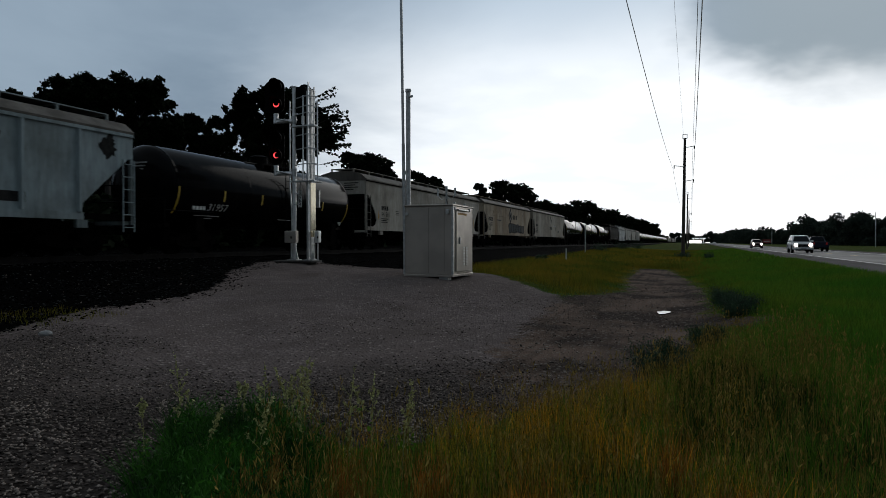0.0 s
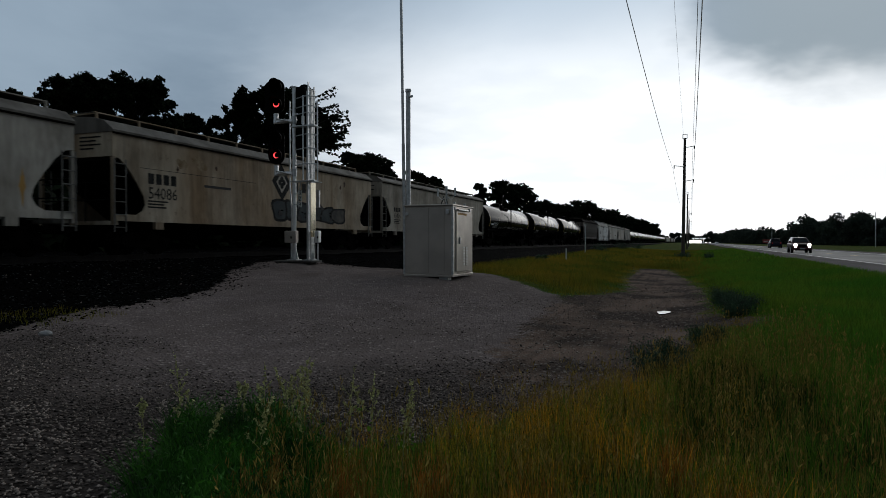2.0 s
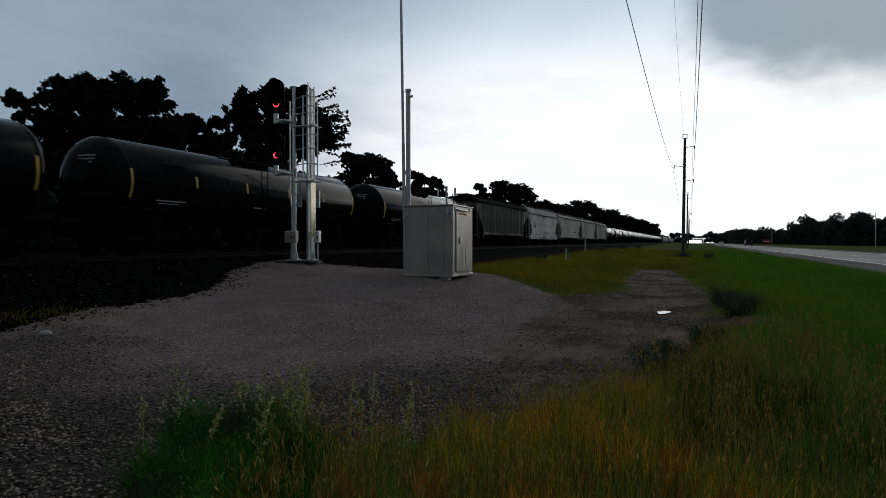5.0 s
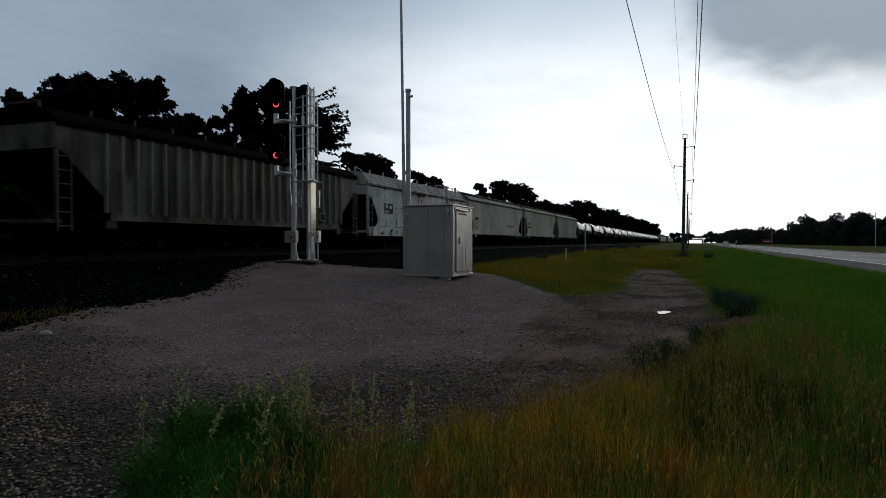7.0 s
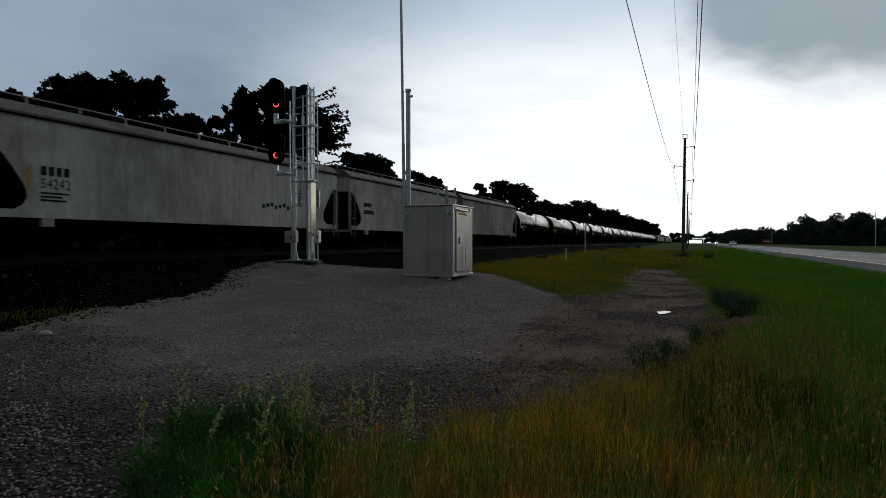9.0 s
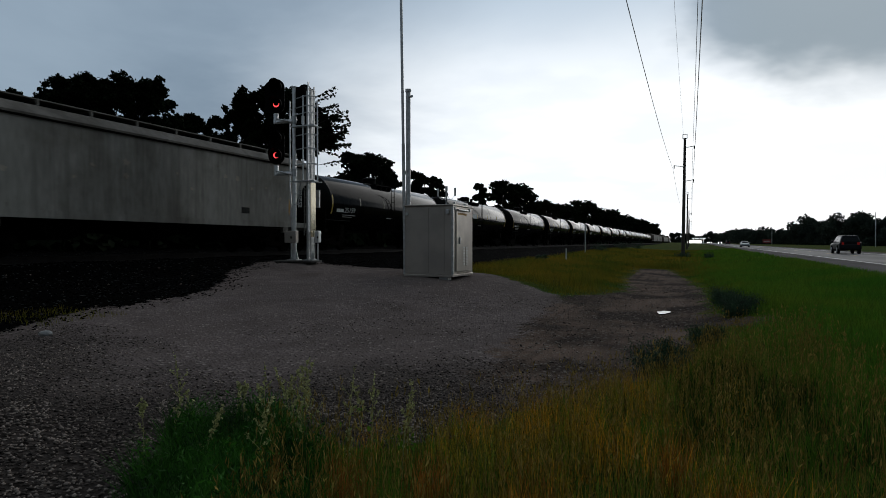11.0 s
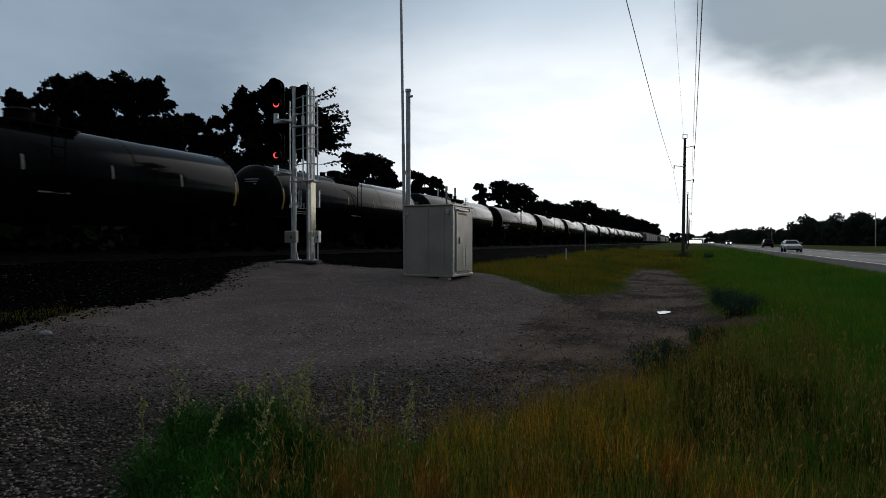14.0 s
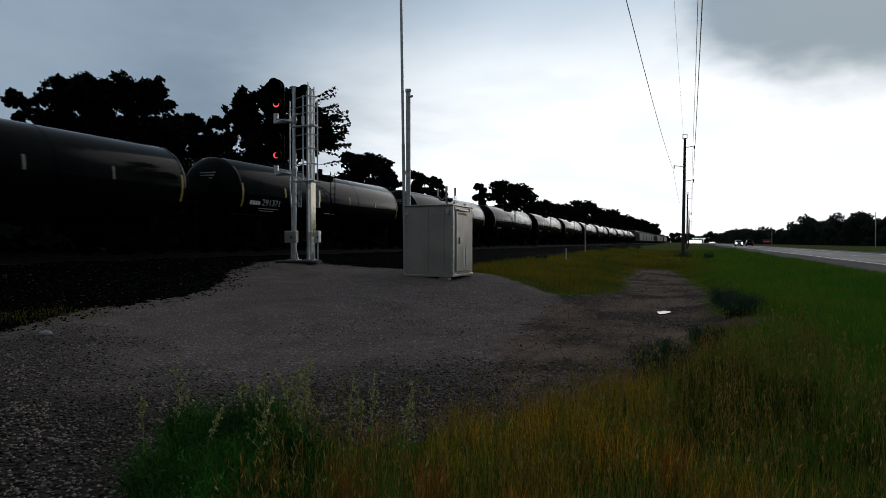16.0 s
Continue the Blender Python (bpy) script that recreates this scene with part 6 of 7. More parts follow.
box(bm, -11, 2, 8.9, 8.996, 0.8, 2.8)
part("shop_window", bm, LIT, fuel, "lit shop window")

# ---------------------------------------------------------------- vehicles


def car_paint(name, c, rough=0.3):
    return mat(name, c, tuple(v * 0.85 for v in c), rough + 0.1, 0.0, 1.0, 40, 0.0, rough_var=0.05, spec=0.2)


def vehicle(label, category, paint, lower, cabin, W, wheel_y, wheel_r, front, lamps, tail, grille=True, bed=None):
    """Side outlines lower and cabin as (y, z); the front looks to -y."""
    root = tagged(empty("vehicle", pose(0, 0, 0)), label, category)
    bm = B()
    prism(bm, lower, "x", -W / 2, W / 2)
    bmesh.ops.bevel(bm, geom=bm.edges[:], offset=0.15, segments=4, affect="EDGES", profile=0.5)
    part("body", bm, paint, root, smooth=True)
    bm = B()
    k = len(cabin)
    zb, zt = min(p[1] for p in cabin), max(p[1] for p in cabin)
    inset = lambda z: W / 2 - 0.05 - 0.26 * (z - zb) / (zt - zb)
    a = [bm.verts.new((-inset(z), y, z)) for y, z in cabin]
    b = [bm.verts.new((inset(z), y, z)) for y, z in cabin]
    bm.faces.new(a)
    bm.faces.new(list(reversed(b)))
    for i in range(k):
        bm.faces.new((a[i], b[i], b[(i + 1) % k], a[(i + 1) % k]))
    bmesh.ops.recalc_face_normals(bm, faces=bm.faces[:])
    bmesh.ops.bevel(bm, geom=bm.edges[:], offset=0.10, segments=4, affect="EDGES", profile=0.5)
    part("cabin", bm, paint, root, smooth=True)
    # panes: windscreen, rear window and side glass standing just proud
    (y0, z0), (y1, z1), (y2, z2), (y3, z3) = cabin

    def pane(name, corners):
        bm = B()
        bm.faces.new([bm.verts.new(c) for c in corners])
        r = bmesh.ops.extrude_face_region(bm, geom=bm.faces[:])
        nrm = (Vector(corners[1]) - Vector(corners[0])).cross(Vector(corners[2]) - Vector(corners[1])).normalized()
        bmesh.ops.translate(bm, vec=nrm * 0.012, verts=[v for v in r["geom"] if isinstance(v, bmesh.types.BMVert)])
        bmesh.ops.recalc_face_normals(bm, faces=bm.faces[:])
        return part(name, bm, GLASS, root)

    def at(ya, za, yb, zb2, f):
        return ya + (yb - ya) * f, za + (zb2 - za) * f

    def across(ya, za, yb, zb2, name, sgn):
        (p, q), (r, s) = at(ya, za, yb, zb2, 0.12), at(ya, za, yb, zb2, 0.9)
        i0, i1 = inset(q) - 0.1, inset(s) - 0.1
        o = sgn * 0.006
        pane(name, [(-i0, p + o, q), (i0, p + o, q), (i1, r + o, s), (-i1, r + o, s)] if sgn < 0 else [(i0, p + o, q), (-i0, p + o, q), (-i1, r + o, s), (i1, r + o, s)])
    across(y0, z0, y1, z1, "windscreen", -1)
    across(y3, z3, y2, z2, "rear_window", 1)
    ymid = (y0 + y3) / 2
    for sgn in (-1, 1):
        for ya, yb in ((y0 + 0.45, ymid - 0.05), (ymid + 0.05, y3 - 0.3)):
            lo, hi = zb + 0.1, zt - 0.14
            ta = ya + (0.35 if ya < ymid - 0.2 else 0.0)
            tb = yb - (0.0 if yb < ymid else 0.22)
            xs0, xs1 = sgn * (inset(lo) + 0.004), sgn * (inset(hi) + 0.004)
            c = [(xs0, ya, lo), (xs0, yb, lo), (xs1, tb, hi), (xs1, ta, hi)]
            pane("side_window", c if sgn > 0 else list(reversed(c)))
    # wheels
    tyre = None
    for x in (-W / 2 + 0.07, W / 2 - 0.07):
        for y in wheel_y:
            m = pose(x, y, wheel_r, 0, 90 if x > 0 else -90, 0)
            if tyre is None:
                bm = B()
                bmesh.ops.create_cone(bm, cap_ends=True, segments=24, radius1=wheel_r, radius2=wheel_r, depth=0.24)
                bmesh.ops.bevel(bm, geom=[e for e in bm.edges if len(e.link_faces) == 2 and abs(e.verts[0].co.z - e.verts[1].co.z) < 1e-4], offset=0.03, segments=2, affect="EDGES")
                tyre = part("wheel", bm, RUBBER, root)
                tyre.matrix_basis = m
                bm = B()
                bmesh.ops.create_cone(bm, cap_ends=True, segments=20, radius1=wheel_r * 0.66, radius2=wheel_r * 0.55, depth=0.03, matrix=pose(0, 0, 0.137))
                part("rim", bm, RIM, tyre)
            else:
                copy_part(tyre, m, root)
    # dark wheel arches and sill trim
    arch = None
    for x in (-W / 2 - 0.004, W / 2 + 0.004):
        for y in wheel_y:
            if arch is None:
                bm = B()
                bmesh.ops.create_cone(bm, cap_ends=True, segments=24, radius1=wheel_r + 0.07, radius2=wheel_r + 0.07, depth=0.05, matrix=pose(0, 0, 0, 0, 90, 0))
                arch = part("wheel_arch", bm, BLACK, root)
                arch.matrix_basis = pose(x, y, wheel_r + 0.02)
            else:
                again(arch, pose(x, y, wheel_r + 0.02))
        bm = B()
        box(bm, x - 0.02, x + 0.02, wheel_y[0] + wheel_r + 0.1, wheel_y[1] - wheel_r - 0.1, 0.3, 0.46, 0.01)
        part("sill_trim", bm, BLACK, root)
    bm = B()
    box(bm, -W / 2 + 0.25, W / 2 - 0.25, front - 0.075, front + 0.05, 0.26, 0.40, 0.015)
    part("air_intake", bm, BLACK, root)
    # lamps, bumper, grille, mirrors
    fy = front
    for x in (-W / 2 + 0.3, W / 2 - 0.3):
        bm = B()
        rod(bm, (x, fy + 0.05, lamps), (x, fy - 0.03, lamps), 0.17 if HEADS[0] else 0.13, seg=16)
        part("headlight", bm, HEADLAMP if HEADS[0] else RIM, root, "lit headlight" if HEADS[0] else "unlit headlight")
        if HEADS[1]:
            bm = B()
            rod(bm, (x, fy + 0.05, 0.55), (x, fy - 0.03, 0.55), 0.11, seg=14)
            part("fog_light", bm, HEADLAMP, root, "lit fog light")
        bm = B()
        ty = max(p[0] for p in lower)
        box(bm, x - 0.1, x + 0.1, ty - 0.05, ty + 0.02, tail - 0.13, tail + 0.13)
        part("tail_light", bm, TAIL, root, "red tail light")
        bm = B()
        s = 1 if x > 0 else -1
        box(bm, s * (W / 2 - 0.04), s * (W / 2 + 0.2), y0 + 0.35, y0 + 0.5, z0 + 0.06, z0 + 0.24, 0.03)
        part("mirror", bm, paint, root)
    bm = B()
    box(bm, -W / 2 + 0.06, W / 2 - 0.06, fy - 0.06, fy + 0.1, 0.38, 0.58, 0.04)
    part("bumper", bm, paint, root)
    if grille:
        bm = B()
        for i in range(4):
            box(bm, -W / 2 + 0.5, W / 2 - 0.5, fy - 0.03, fy + 0.03, 0.66 + 0.07 * i, 0.715 + 0.07 * i)
        part("grille", bm, BLACK, root)
    bm = B()
    box(bm, -0.26, 0.26, fy - 0.075, fy - 0.062, 0.42, 0.54)
    part("number_plate", bm, PLACARD, root, "plain pale plate")
    return root


HEADS = [True, False]
suv_white = vehicle("white full-size sport utility vehicle with lit headlights", "car", car_paint("white_car", (0.72, 0.71, 0.69)),
                    [(-2.6, 0.36), (-2.62, 0.9), (-2.5, 1.08), (-1.25, 1.16), (2.5, 1.2), (2.6, 1.0), (2.6, 0.4)], [(-1.3, 1.15), (-0.55, 1.9), (2.25, 1.95), (2.52, 1.19)], 2.0, (-1.55, 1.5), 0.4, -2.62, 0.88, 1.1)
HEADS = [True, True]
suv_red = vehicle("dark maroon crossover with lit headlights and fog lights", "car", car_paint("maroon_car", (0.055, 0.012, 0.014)),
                  [(-2.4, 0.34), (-2.43, 0.85), (-2.3, 1.0), (-1.2, 1.08), (2.35, 1.12), (2.45, 0.95), (2.45, 0.38)], [(-1.25, 1.07), (-0.4, 1.7), (1.9, 1.76), (2.38, 1.11)], 1.92, (-1.45, 1.4), 0.37, -2.43, 0.86, 1.0)
HEADS = [False, False]
sedan = vehicle("silver sedan driving on the wet highway", "car", car_paint("silver_car", (0.42, 0.44, 0.46), 0.25),
                [(-2.35, 0.28), (-2.42, 0.62), (-2.25, 0.78), (-1.0, 0.95), (1.8, 1.0), (2.4, 0.98), (2.42, 0.4)], [(-1.05, 0.94), (-0.15, 1.42), (1.0, 1.45), (1.9, 0.99)], 1.84, (-1.45, 1.35), 0.33, -2.38, 0.66, 0.85, grille=False)
suv_black = vehicle("black sport utility vehicle driving away", "car", car_paint("black_car", (0.012, 0.012, 0.014)),
                    [(-2.5, 0.36), (-2.52, 0.9), (-2.4, 1.05), (-1.25, 1.12), (2.4, 1.16), (2.5, 1.0), (2.5, 0.4)], [(-1.3, 1.11), (-0.5, 1.82), (2.1, 1.87), (2.42, 1.15)], 1.96, (-1.5, 1.45), 0.39, -2.52, 0.85, 1.05)
pickup = vehicle("dark blue pickup truck driving away", "car", car_paint("dark_blue_car", (0.015, 0.02, 0.035)),
                 [(-2.9, 0.42), (-2.92, 0.98), (-2.8, 1.12), (-1.3, 1.18), (2.85, 1.2), (2.9, 1.1), (2.9, 0.45)], [(-1.35, 1.17), (-0.6, 1.86), (0.7, 1.88), (0.95, 1.19)], 2.0, (-1.8, 1.75), 0.41, -2.92, 0.9, 1.0)
HEADS = [True, False]
far_car = vehicle("distant grey car with lit headlights", "car", car_paint("grey_car", (0.2, 0.2, 0.21)),
                  [(-2.4, 0.34), (-2.43, 0.85), (-2.3, 1.0), (-1.2, 1.08), (2.35, 1.12), (2.45, 0.95), (2.45, 0.38)], [(-1.25, 1.07), (-0.4, 1.7), (1.9, 1.76), (2.38, 1.11)], 1.92, (-1.45, 1.4), 0.37, -2.43, 0.86, 1.0)
far_car_2 = copy_thing(far_car, pose(0, 0, 0))
far_car_3 = copy_thing(far_car, pose(0, 0, 0))
# starting speed line of each vehicle: lane, y at 0 s, metres a second
TRAFFIC = [(suv_white, 10.6, 82.0, -26.9), (suv_red, 10.6, 139.4, -28.45), (sedan, 10.6, 479.1, -27.85), (far_car, 10.6, 718.0, -32.5), (far_car_2, 10.6, 860.0, -22.0), (far_car_3, 10.6, 990.0, -22.0),
           (pickup, 14.3, 96.0, 24.3), (suv_black, 14.3, -219.4, 27.05)]

# ---------------------------------------------------------------- plants and loose stone
rng = np.random.default_rng(11)


def blades(name, label, pts, height, width, material, lean=0.35):
    """Grass: one curved, tapering blade of three triangles for each point."""
    n = len(pts)
    z = ground_z(pts[:, 0], pts[:, 1]) - 0.01
    a = rng.uniform(0, math.tau, n)
    side = np.stack([np.cos(a), np.sin(a), np.zeros(n)], 1) * (width / 2)[:, None]
    b = rng.uniform(0, math.tau, n)
    tilt = np.stack([np.cos(b), np.sin(b), np.zeros(n)], 1) * (height * lean * rng.uniform(0.2, 1.2, n))[:, None]
    foot = np.stack([pts[:, 0], pts[:, 1], z], 1)
    up = np.zeros((n, 3))
    up[:, 2] = height
    v = np.stack([foot - side, foot + side, foot + tilt * 0.3 + up * 0.55 + side * 0.75, foot + tilt * 0.3 + up * 0.55 - side * 0.75, foot + tilt + up * 0.97], 1).reshape(-1, 3)
    i = np.arange(n)[:, None] * 5
    t = np.concatenate([i + [0, 1, 2], i + [0, 2, 3], i + [3, 2, 4]], 0)
    return tagged(new(name, tri_mesh(name, v, t, material)), label, "grass", kind="stuff"), foot + tilt + up * 0.97


def area(n, x0, x1, y0, y1, keep):
    p = np.stack([rng.uniform(x0, x1, n), rng.uniform(y0, y1, n)], 1)
    return p[keep(p[:, 0], p[:, 1])]


def open_soil(x, y, gap=0.0):
    w = wobble(x, y, 2.1) * 0.15
    return (signed(GRAVEL, x, y) + w > gap) & (signed(DIRT, x, y) + w > gap) & (signed(CINDER, x, y) + w > gap)


def in_view(x, y):
    """Inside the wide wedge of ground before the camera."""
    d = np.cos(radians(20.75)) * y - np.sin(radians(20.75)) * x
    s = np.cos(radians(20.75)) * x + np.sin(radians(20.75)) * y
    return (d > 1.2) & (np.abs(s) < 0.74 * d + 0.6)


STRAW = mat("straw_grass", (0.55, 0.248, 0.021), (0.095, 0.145, 0.016), 0.85, 0, 1.6, 9, 0, 0.4, island=0.9, spec=0.1, thin=0.4)
GREEN = mat("green_grass", (0.054, 0.160, 0.014), (0.110, 0.170, 0.018), 0.85, 0, 0.35, 4, 0, 0.6, island=0.35, spec=0.1, thin=0.4)
MEADOW = mat("meadow_grass", (0.24, 0.155, 0.018), (0.055, 0.100, 0.012), 0.85, 0, 0.28, 3, 0, 0.6, island=0.35, spec=0.1, thin=0.4)
SEED = mat("seed_head", (0.36, 0.245, 0.06), (0.23, 0.155, 0.035), 0.9, 0, 2, 20, 0, island=0.4, spec=0.1)
DARK_GREEN = mat("dark_green_growth", (0.022, 0.055, 0.007), (0.034, 0.05, 0.009), 0.85, 0, 0.8, 5, 0, 0.6, island=0.6, spec=0.08, thin=0.3)
WISP = mat("wispy_weed", (0.44, 0.43, 0.20), (0.30, 0.31, 0.12), 0.9, 0, 2, 20, 0, island=0.4, spec=0.1, thin=0.3)
WEED = mat("weed_leaf", (0.040, 0.150, 0.013), (0.008, 0.034, 0.004), 0.7, 0, 3, 20, 0, island=0.7, spec=0.2, thin=0.3)
BUSH = mat("bush_leaf", (0.045, 0.088, 0.045), (0.022, 0.042, 0.022), 0.8, 0, 3, 20, 0, island=0.4, spec=0.15)

# tall grass in the foreground, fading into green verge to the right
p = area(170000, -3.8, 7.5, 0.8, 10.5, lambda x, y: open_soil(x, y) & in_view(x, y))
clump = wobble(p[:, 0], p[:, 1], 3.1) * 0.6 + wobble(p[:, 0] + 7, p[:, 1], 7.3) * 0.4
keep = 1.5 * clump + rng.uniform(-0.7, 0.9, len(p)) > 0.0
p, clump = p[keep], clump[keep]
lift = 0.82 + 0.34 * clump
mixture = 1.3 * wobble(p[:, 0], p[:, 1], 0.9) + 0.7 * wobble(p[:, 0] + 3, p[:, 1], 2.3) + rng.normal(0, 0.8, len(p)) + np.clip(-(p[:, 0] + 0.35 + 0.16 * (p[:, 1] - 5.5)) * 1.9, -6, 0.9)
mixture -= 0.6 * np.clip(-0.3 - p[:, 0], 0, 1) + 1.5 * np.clip(-1.25 - p[:, 0], 0, 1)
mixture -= 1.5 * np.clip(-(p[:, 0] + 0.36 * p[:, 1]) / 0.5, 0, 1) * np.clip((5.4 - p[:, 1]) / 0.6, 0, 1) + 0.9 * np.clip((p[:, 0] - 0.5) / 0.6, 0, 1)
straw = mixture > -0.75
straw &= ~((((p[:, 0] - 0.45) / 0.6) ** 2 + ((p[:, 1] - 7.0) / 1.6) ** 2 < 1) & (rng.uniform(size=len(p)) < 0.8))
margin = np.clip(np.minimum(signed(GRAVEL, p[:, 0], p[:, 1]), signed(DIRT, p[:, 0], p[:, 1]) * 0.6) / 0.8, 0.15, 1)
q = p[straw]
mq = margin[straw]
_, tips = blades("tall_grass", "tall straw-coloured seeding grass", q, rng.uniform(0.20, 0.66, len(q)) * (0.45 + 0.55 * mq) * lift[straw], rng.uniform(0.0025, 0.006, len(q)), STRAW, 0.33)
# a patch of short, dark growth
gloom = ((p[:, 0] - 0.45) / 0.7) ** 2 + ((p[:, 1] - 7.0) / 1.7) ** 2 < 1 + 0.6 * wobble(p[:, 0], p[:, 1], 2.2)
gloom |= (p[:, 0] + rng.normal(0, 0.35, len(p)) > 1.0) & (p[:, 1] + rng.normal(0, 0.5, len(p)) < 6.6) & (wobble(p[:, 0], p[:, 1], 1.6) + rng.normal(0, 0.3, len(p)) > -0.6)
gloom &= rng.uniform(size=len(p)) < 0.85
q3 = p[~straw & gloom]
blades("green_grass", "short dark green growth among the verge grass", q3, rng.uniform(0.10, 0.34, len(q3)), rng.uniform(0.004, 0.009, len(q3)), DARK_GREEN, 0.5)
straw = straw | gloom
q2 = p[~straw]
blades("green_grass", "lush green grass on the verge", q2, rng.uniform(0.16, 0.44, len(q2)) * (0.5 + 0.5 * margin[~straw]) * lift[~straw], rng.uniform(0.004, 0.008, len(q2)), GREEN, 0.5)
# tall pale stems with loose seed heads
stems = p[(rng.uniform(size=len(p)) < 4800 / len(p)) & (p[:, 0] < 1.6)]
edge_in = np.clip(signed(GRAVEL, stems[:, 0], stems[:, 1]) / 0.5, 0.4, 1)
_, tops = blades("seeding_stems", "tall pale stems of seeding grass", stems, rng.uniform(0.42, 0.74, len(stems)) * edge_in, rng.uniform(0.0022, 0.0038, len(stems)), SEED, 0.22)
# each ends in a loose upright plume of a few slim husks
husk = np.repeat(tops, 5, 0) + rng.normal(0, 1, (len(tops) * 5, 3)) * (0.007, 0.007, 0.0) - rng.uniform(0, 1, (len(tops) * 5, 1)) * (0.0, 0.0, 0.10)
d = rng.normal(0, 0.007, husk.shape)
d[:, 2] = rng.uniform(0.012, 0.03, len(husk))
w = rng.normal(0, 0.0022, husk.shape)
hv = np.stack([husk - d, husk + w, husk + d, husk - w], 1).reshape(-1, 3)
hi = np.arange(len(husk))[:, None] * 4
tagged(new("seed_heads", tri_mesh("seed_heads", hv, np.concatenate([hi + [0, 1, 2], hi + [0, 2, 3]], 0), SEED)), "loose pale plumes of tall seeding grass", "grass", kind="stuff")
# seed heads on one stalk in two
pick_tip = tips[rng.uniform(size=len(tips)) < 0.5]
k = len(pick_tip)
d = rng.normal(0, 0.007, (k, 3))
d[:, 2] = rng.uniform(0.015, 0.034, k)
w = rng.normal(0, 0.0009, (k, 3))
sv = np.stack([pick_tip - d * 0.6, pick_tip + w, pick_tip + d, pick_tip - w], 1).reshape(-1, 3)
si = np.arange(k)[:, None] * 4
tagged(new("seed_heads", tri_mesh("seed_heads", sv, np.concatenate([si + [0, 1, 2], si + [0, 2, 3]], 0), SEED)), "pale seed heads of the tall grass", "grass", kind="stuff")
# verge towards the highway
p = area(110000, -1.0, 7.0, 10.0, 48, lambda x, y: open_soil(x, y) & in_view(x, y) & (x > 0.5 + 0.5 * wobble(x, y, 0.5) + rng.normal(0, 0.45, len(x))) & (x < 5.85 + ROAD_SKEW * y))
blades("green_grass", "lush green grass on the verge", p, rng.uniform(0.14, 0.34, len(p)) * np.clip(signed(DIRT, p[:, 0], p[:, 1]) / 1.2, 0.2, 1), rng.uniform(0.010, 0.022, len(p)), GREEN, 0.5)
p = area(42000, -14, 7.4, 44, 130, lambda x, y: open_soil(x, y) & (x < 5.85 + ROAD_SKEW * y))
lush = p[:, 0] > 0.6 + 1.2 * wobble(p[:, 0], p[:, 1], 0.2) + rng.normal(0, 0.8, len(p))
for q, m in ((p[lush], GREEN), (p[~lush], MEADOW)):
    blades("green_grass", "green grass between railway and highway", q, rng.uniform(0.15, 0.36, len(q)), rng.uniform(0.03, 0.06, len(q)), m, 0.5)
p = area(80000, -14.6, 1.8, 18, 46, lambda x, y: open_soil(x, y) & in_view(x, y) & (x < 0.5 + 0.5 * wobble(x, y, 0.5) + rng.normal(0, 0.45, len(x))))
near_edge = np.clip(np.minimum(signed(DIRT, p[:, 0], p[:, 1]), signed(GRAVEL, p[:, 0], p[:, 1])) / 1.6, 0.12, 1)
blades("meadow_grass", "yellowing meadow grass beside the railway", p, rng.uniform(0.2, 0.48, len(p)) * near_edge, rng.uniform(0.010, 0.022, len(p)), MEADOW, 0.45)

# rusty dock stalks here and there
RUSTY = mat("rusty_stalk", (0.34, 0.125, 0.022), (0.22, 0.09, 0.02), 0.9, 0, 3, 20, 0, island=0.5, spec=0.1, thin=0.3)
spots = [(-2.3, 3.2), (-1.75, 3.1), (-1.5, 3.7), (-1.05, 3.0), (-1.95, 3.55), (-2.0, 2.6), (-0.8, 3.5), (-0.65, 2.6), (-0.35, 3.3), (0.25, 3.7), (-0.1, 4.6), (0.7, 3.2)]
p = np.concatenate([np.array(s) + rng.normal(0, 0.075, (130, 2)) for s in spots])
blades("rusty_grass", "rust-brown dock stalks among the grass", p, rng.uniform(0.25, 0.52, len(p)), rng.uniform(0.004, 0.008, len(p)), RUSTY, 0.25)
# thin grass on the cinders
p = np.stack([rng.uniform(-11.6, -9.8, 500), rng.uniform(7.6, 9.4, 500)], 1)
blades("thin_grass", "sparse grass on the dark cinders", p, rng.uniform(0.04, 0.12, len(p)), rng.uniform(0.005, 0.01, len(p)), MEADOW, 0.6)
# narrow-leaved weeds at the gravel's edge
p = area(42000, -4.2, -1.3, 1.6, 4.8, lambda x, y: (signed(GRAVEL, x, y) > -0.26 + 0.14 * wobble(x, y, 4)) & (x + 0.69 * (y - 2.97) < -1.86 + 0.3 * wobble(x, y, 3)))
blades("weed_shoots", "bright green narrow-leaved weeds", p, rng.uniform(0.14, 0.46, len(p)), rng.uniform(0.005, 0.011, len(p)), WEED, 0.6)
p = area(9000, -4.2, -1.3, 1.6, 4.6, lambda x, y: (signed(GRAVEL, x, y) > -0.26 + 0.14 * wobble(x, y, 4)) & (x + 0.69 * (y - 2.97) < -1.86 + 0.3 * wobble(x, y, 3)))
hts = rng.uniform(0.12, 0.44, len(p))
c = np.stack([p[:, 0], p[:, 1], ground_z(p[:, 0], p[:, 1]) + hts], 1)
tagged(new("weeds", leaf_mesh("weeds", c, 0.022, WEED, rng, 0.25)), "bright green leafy weeds at the gravel edge", "weeds", kind="stuff")


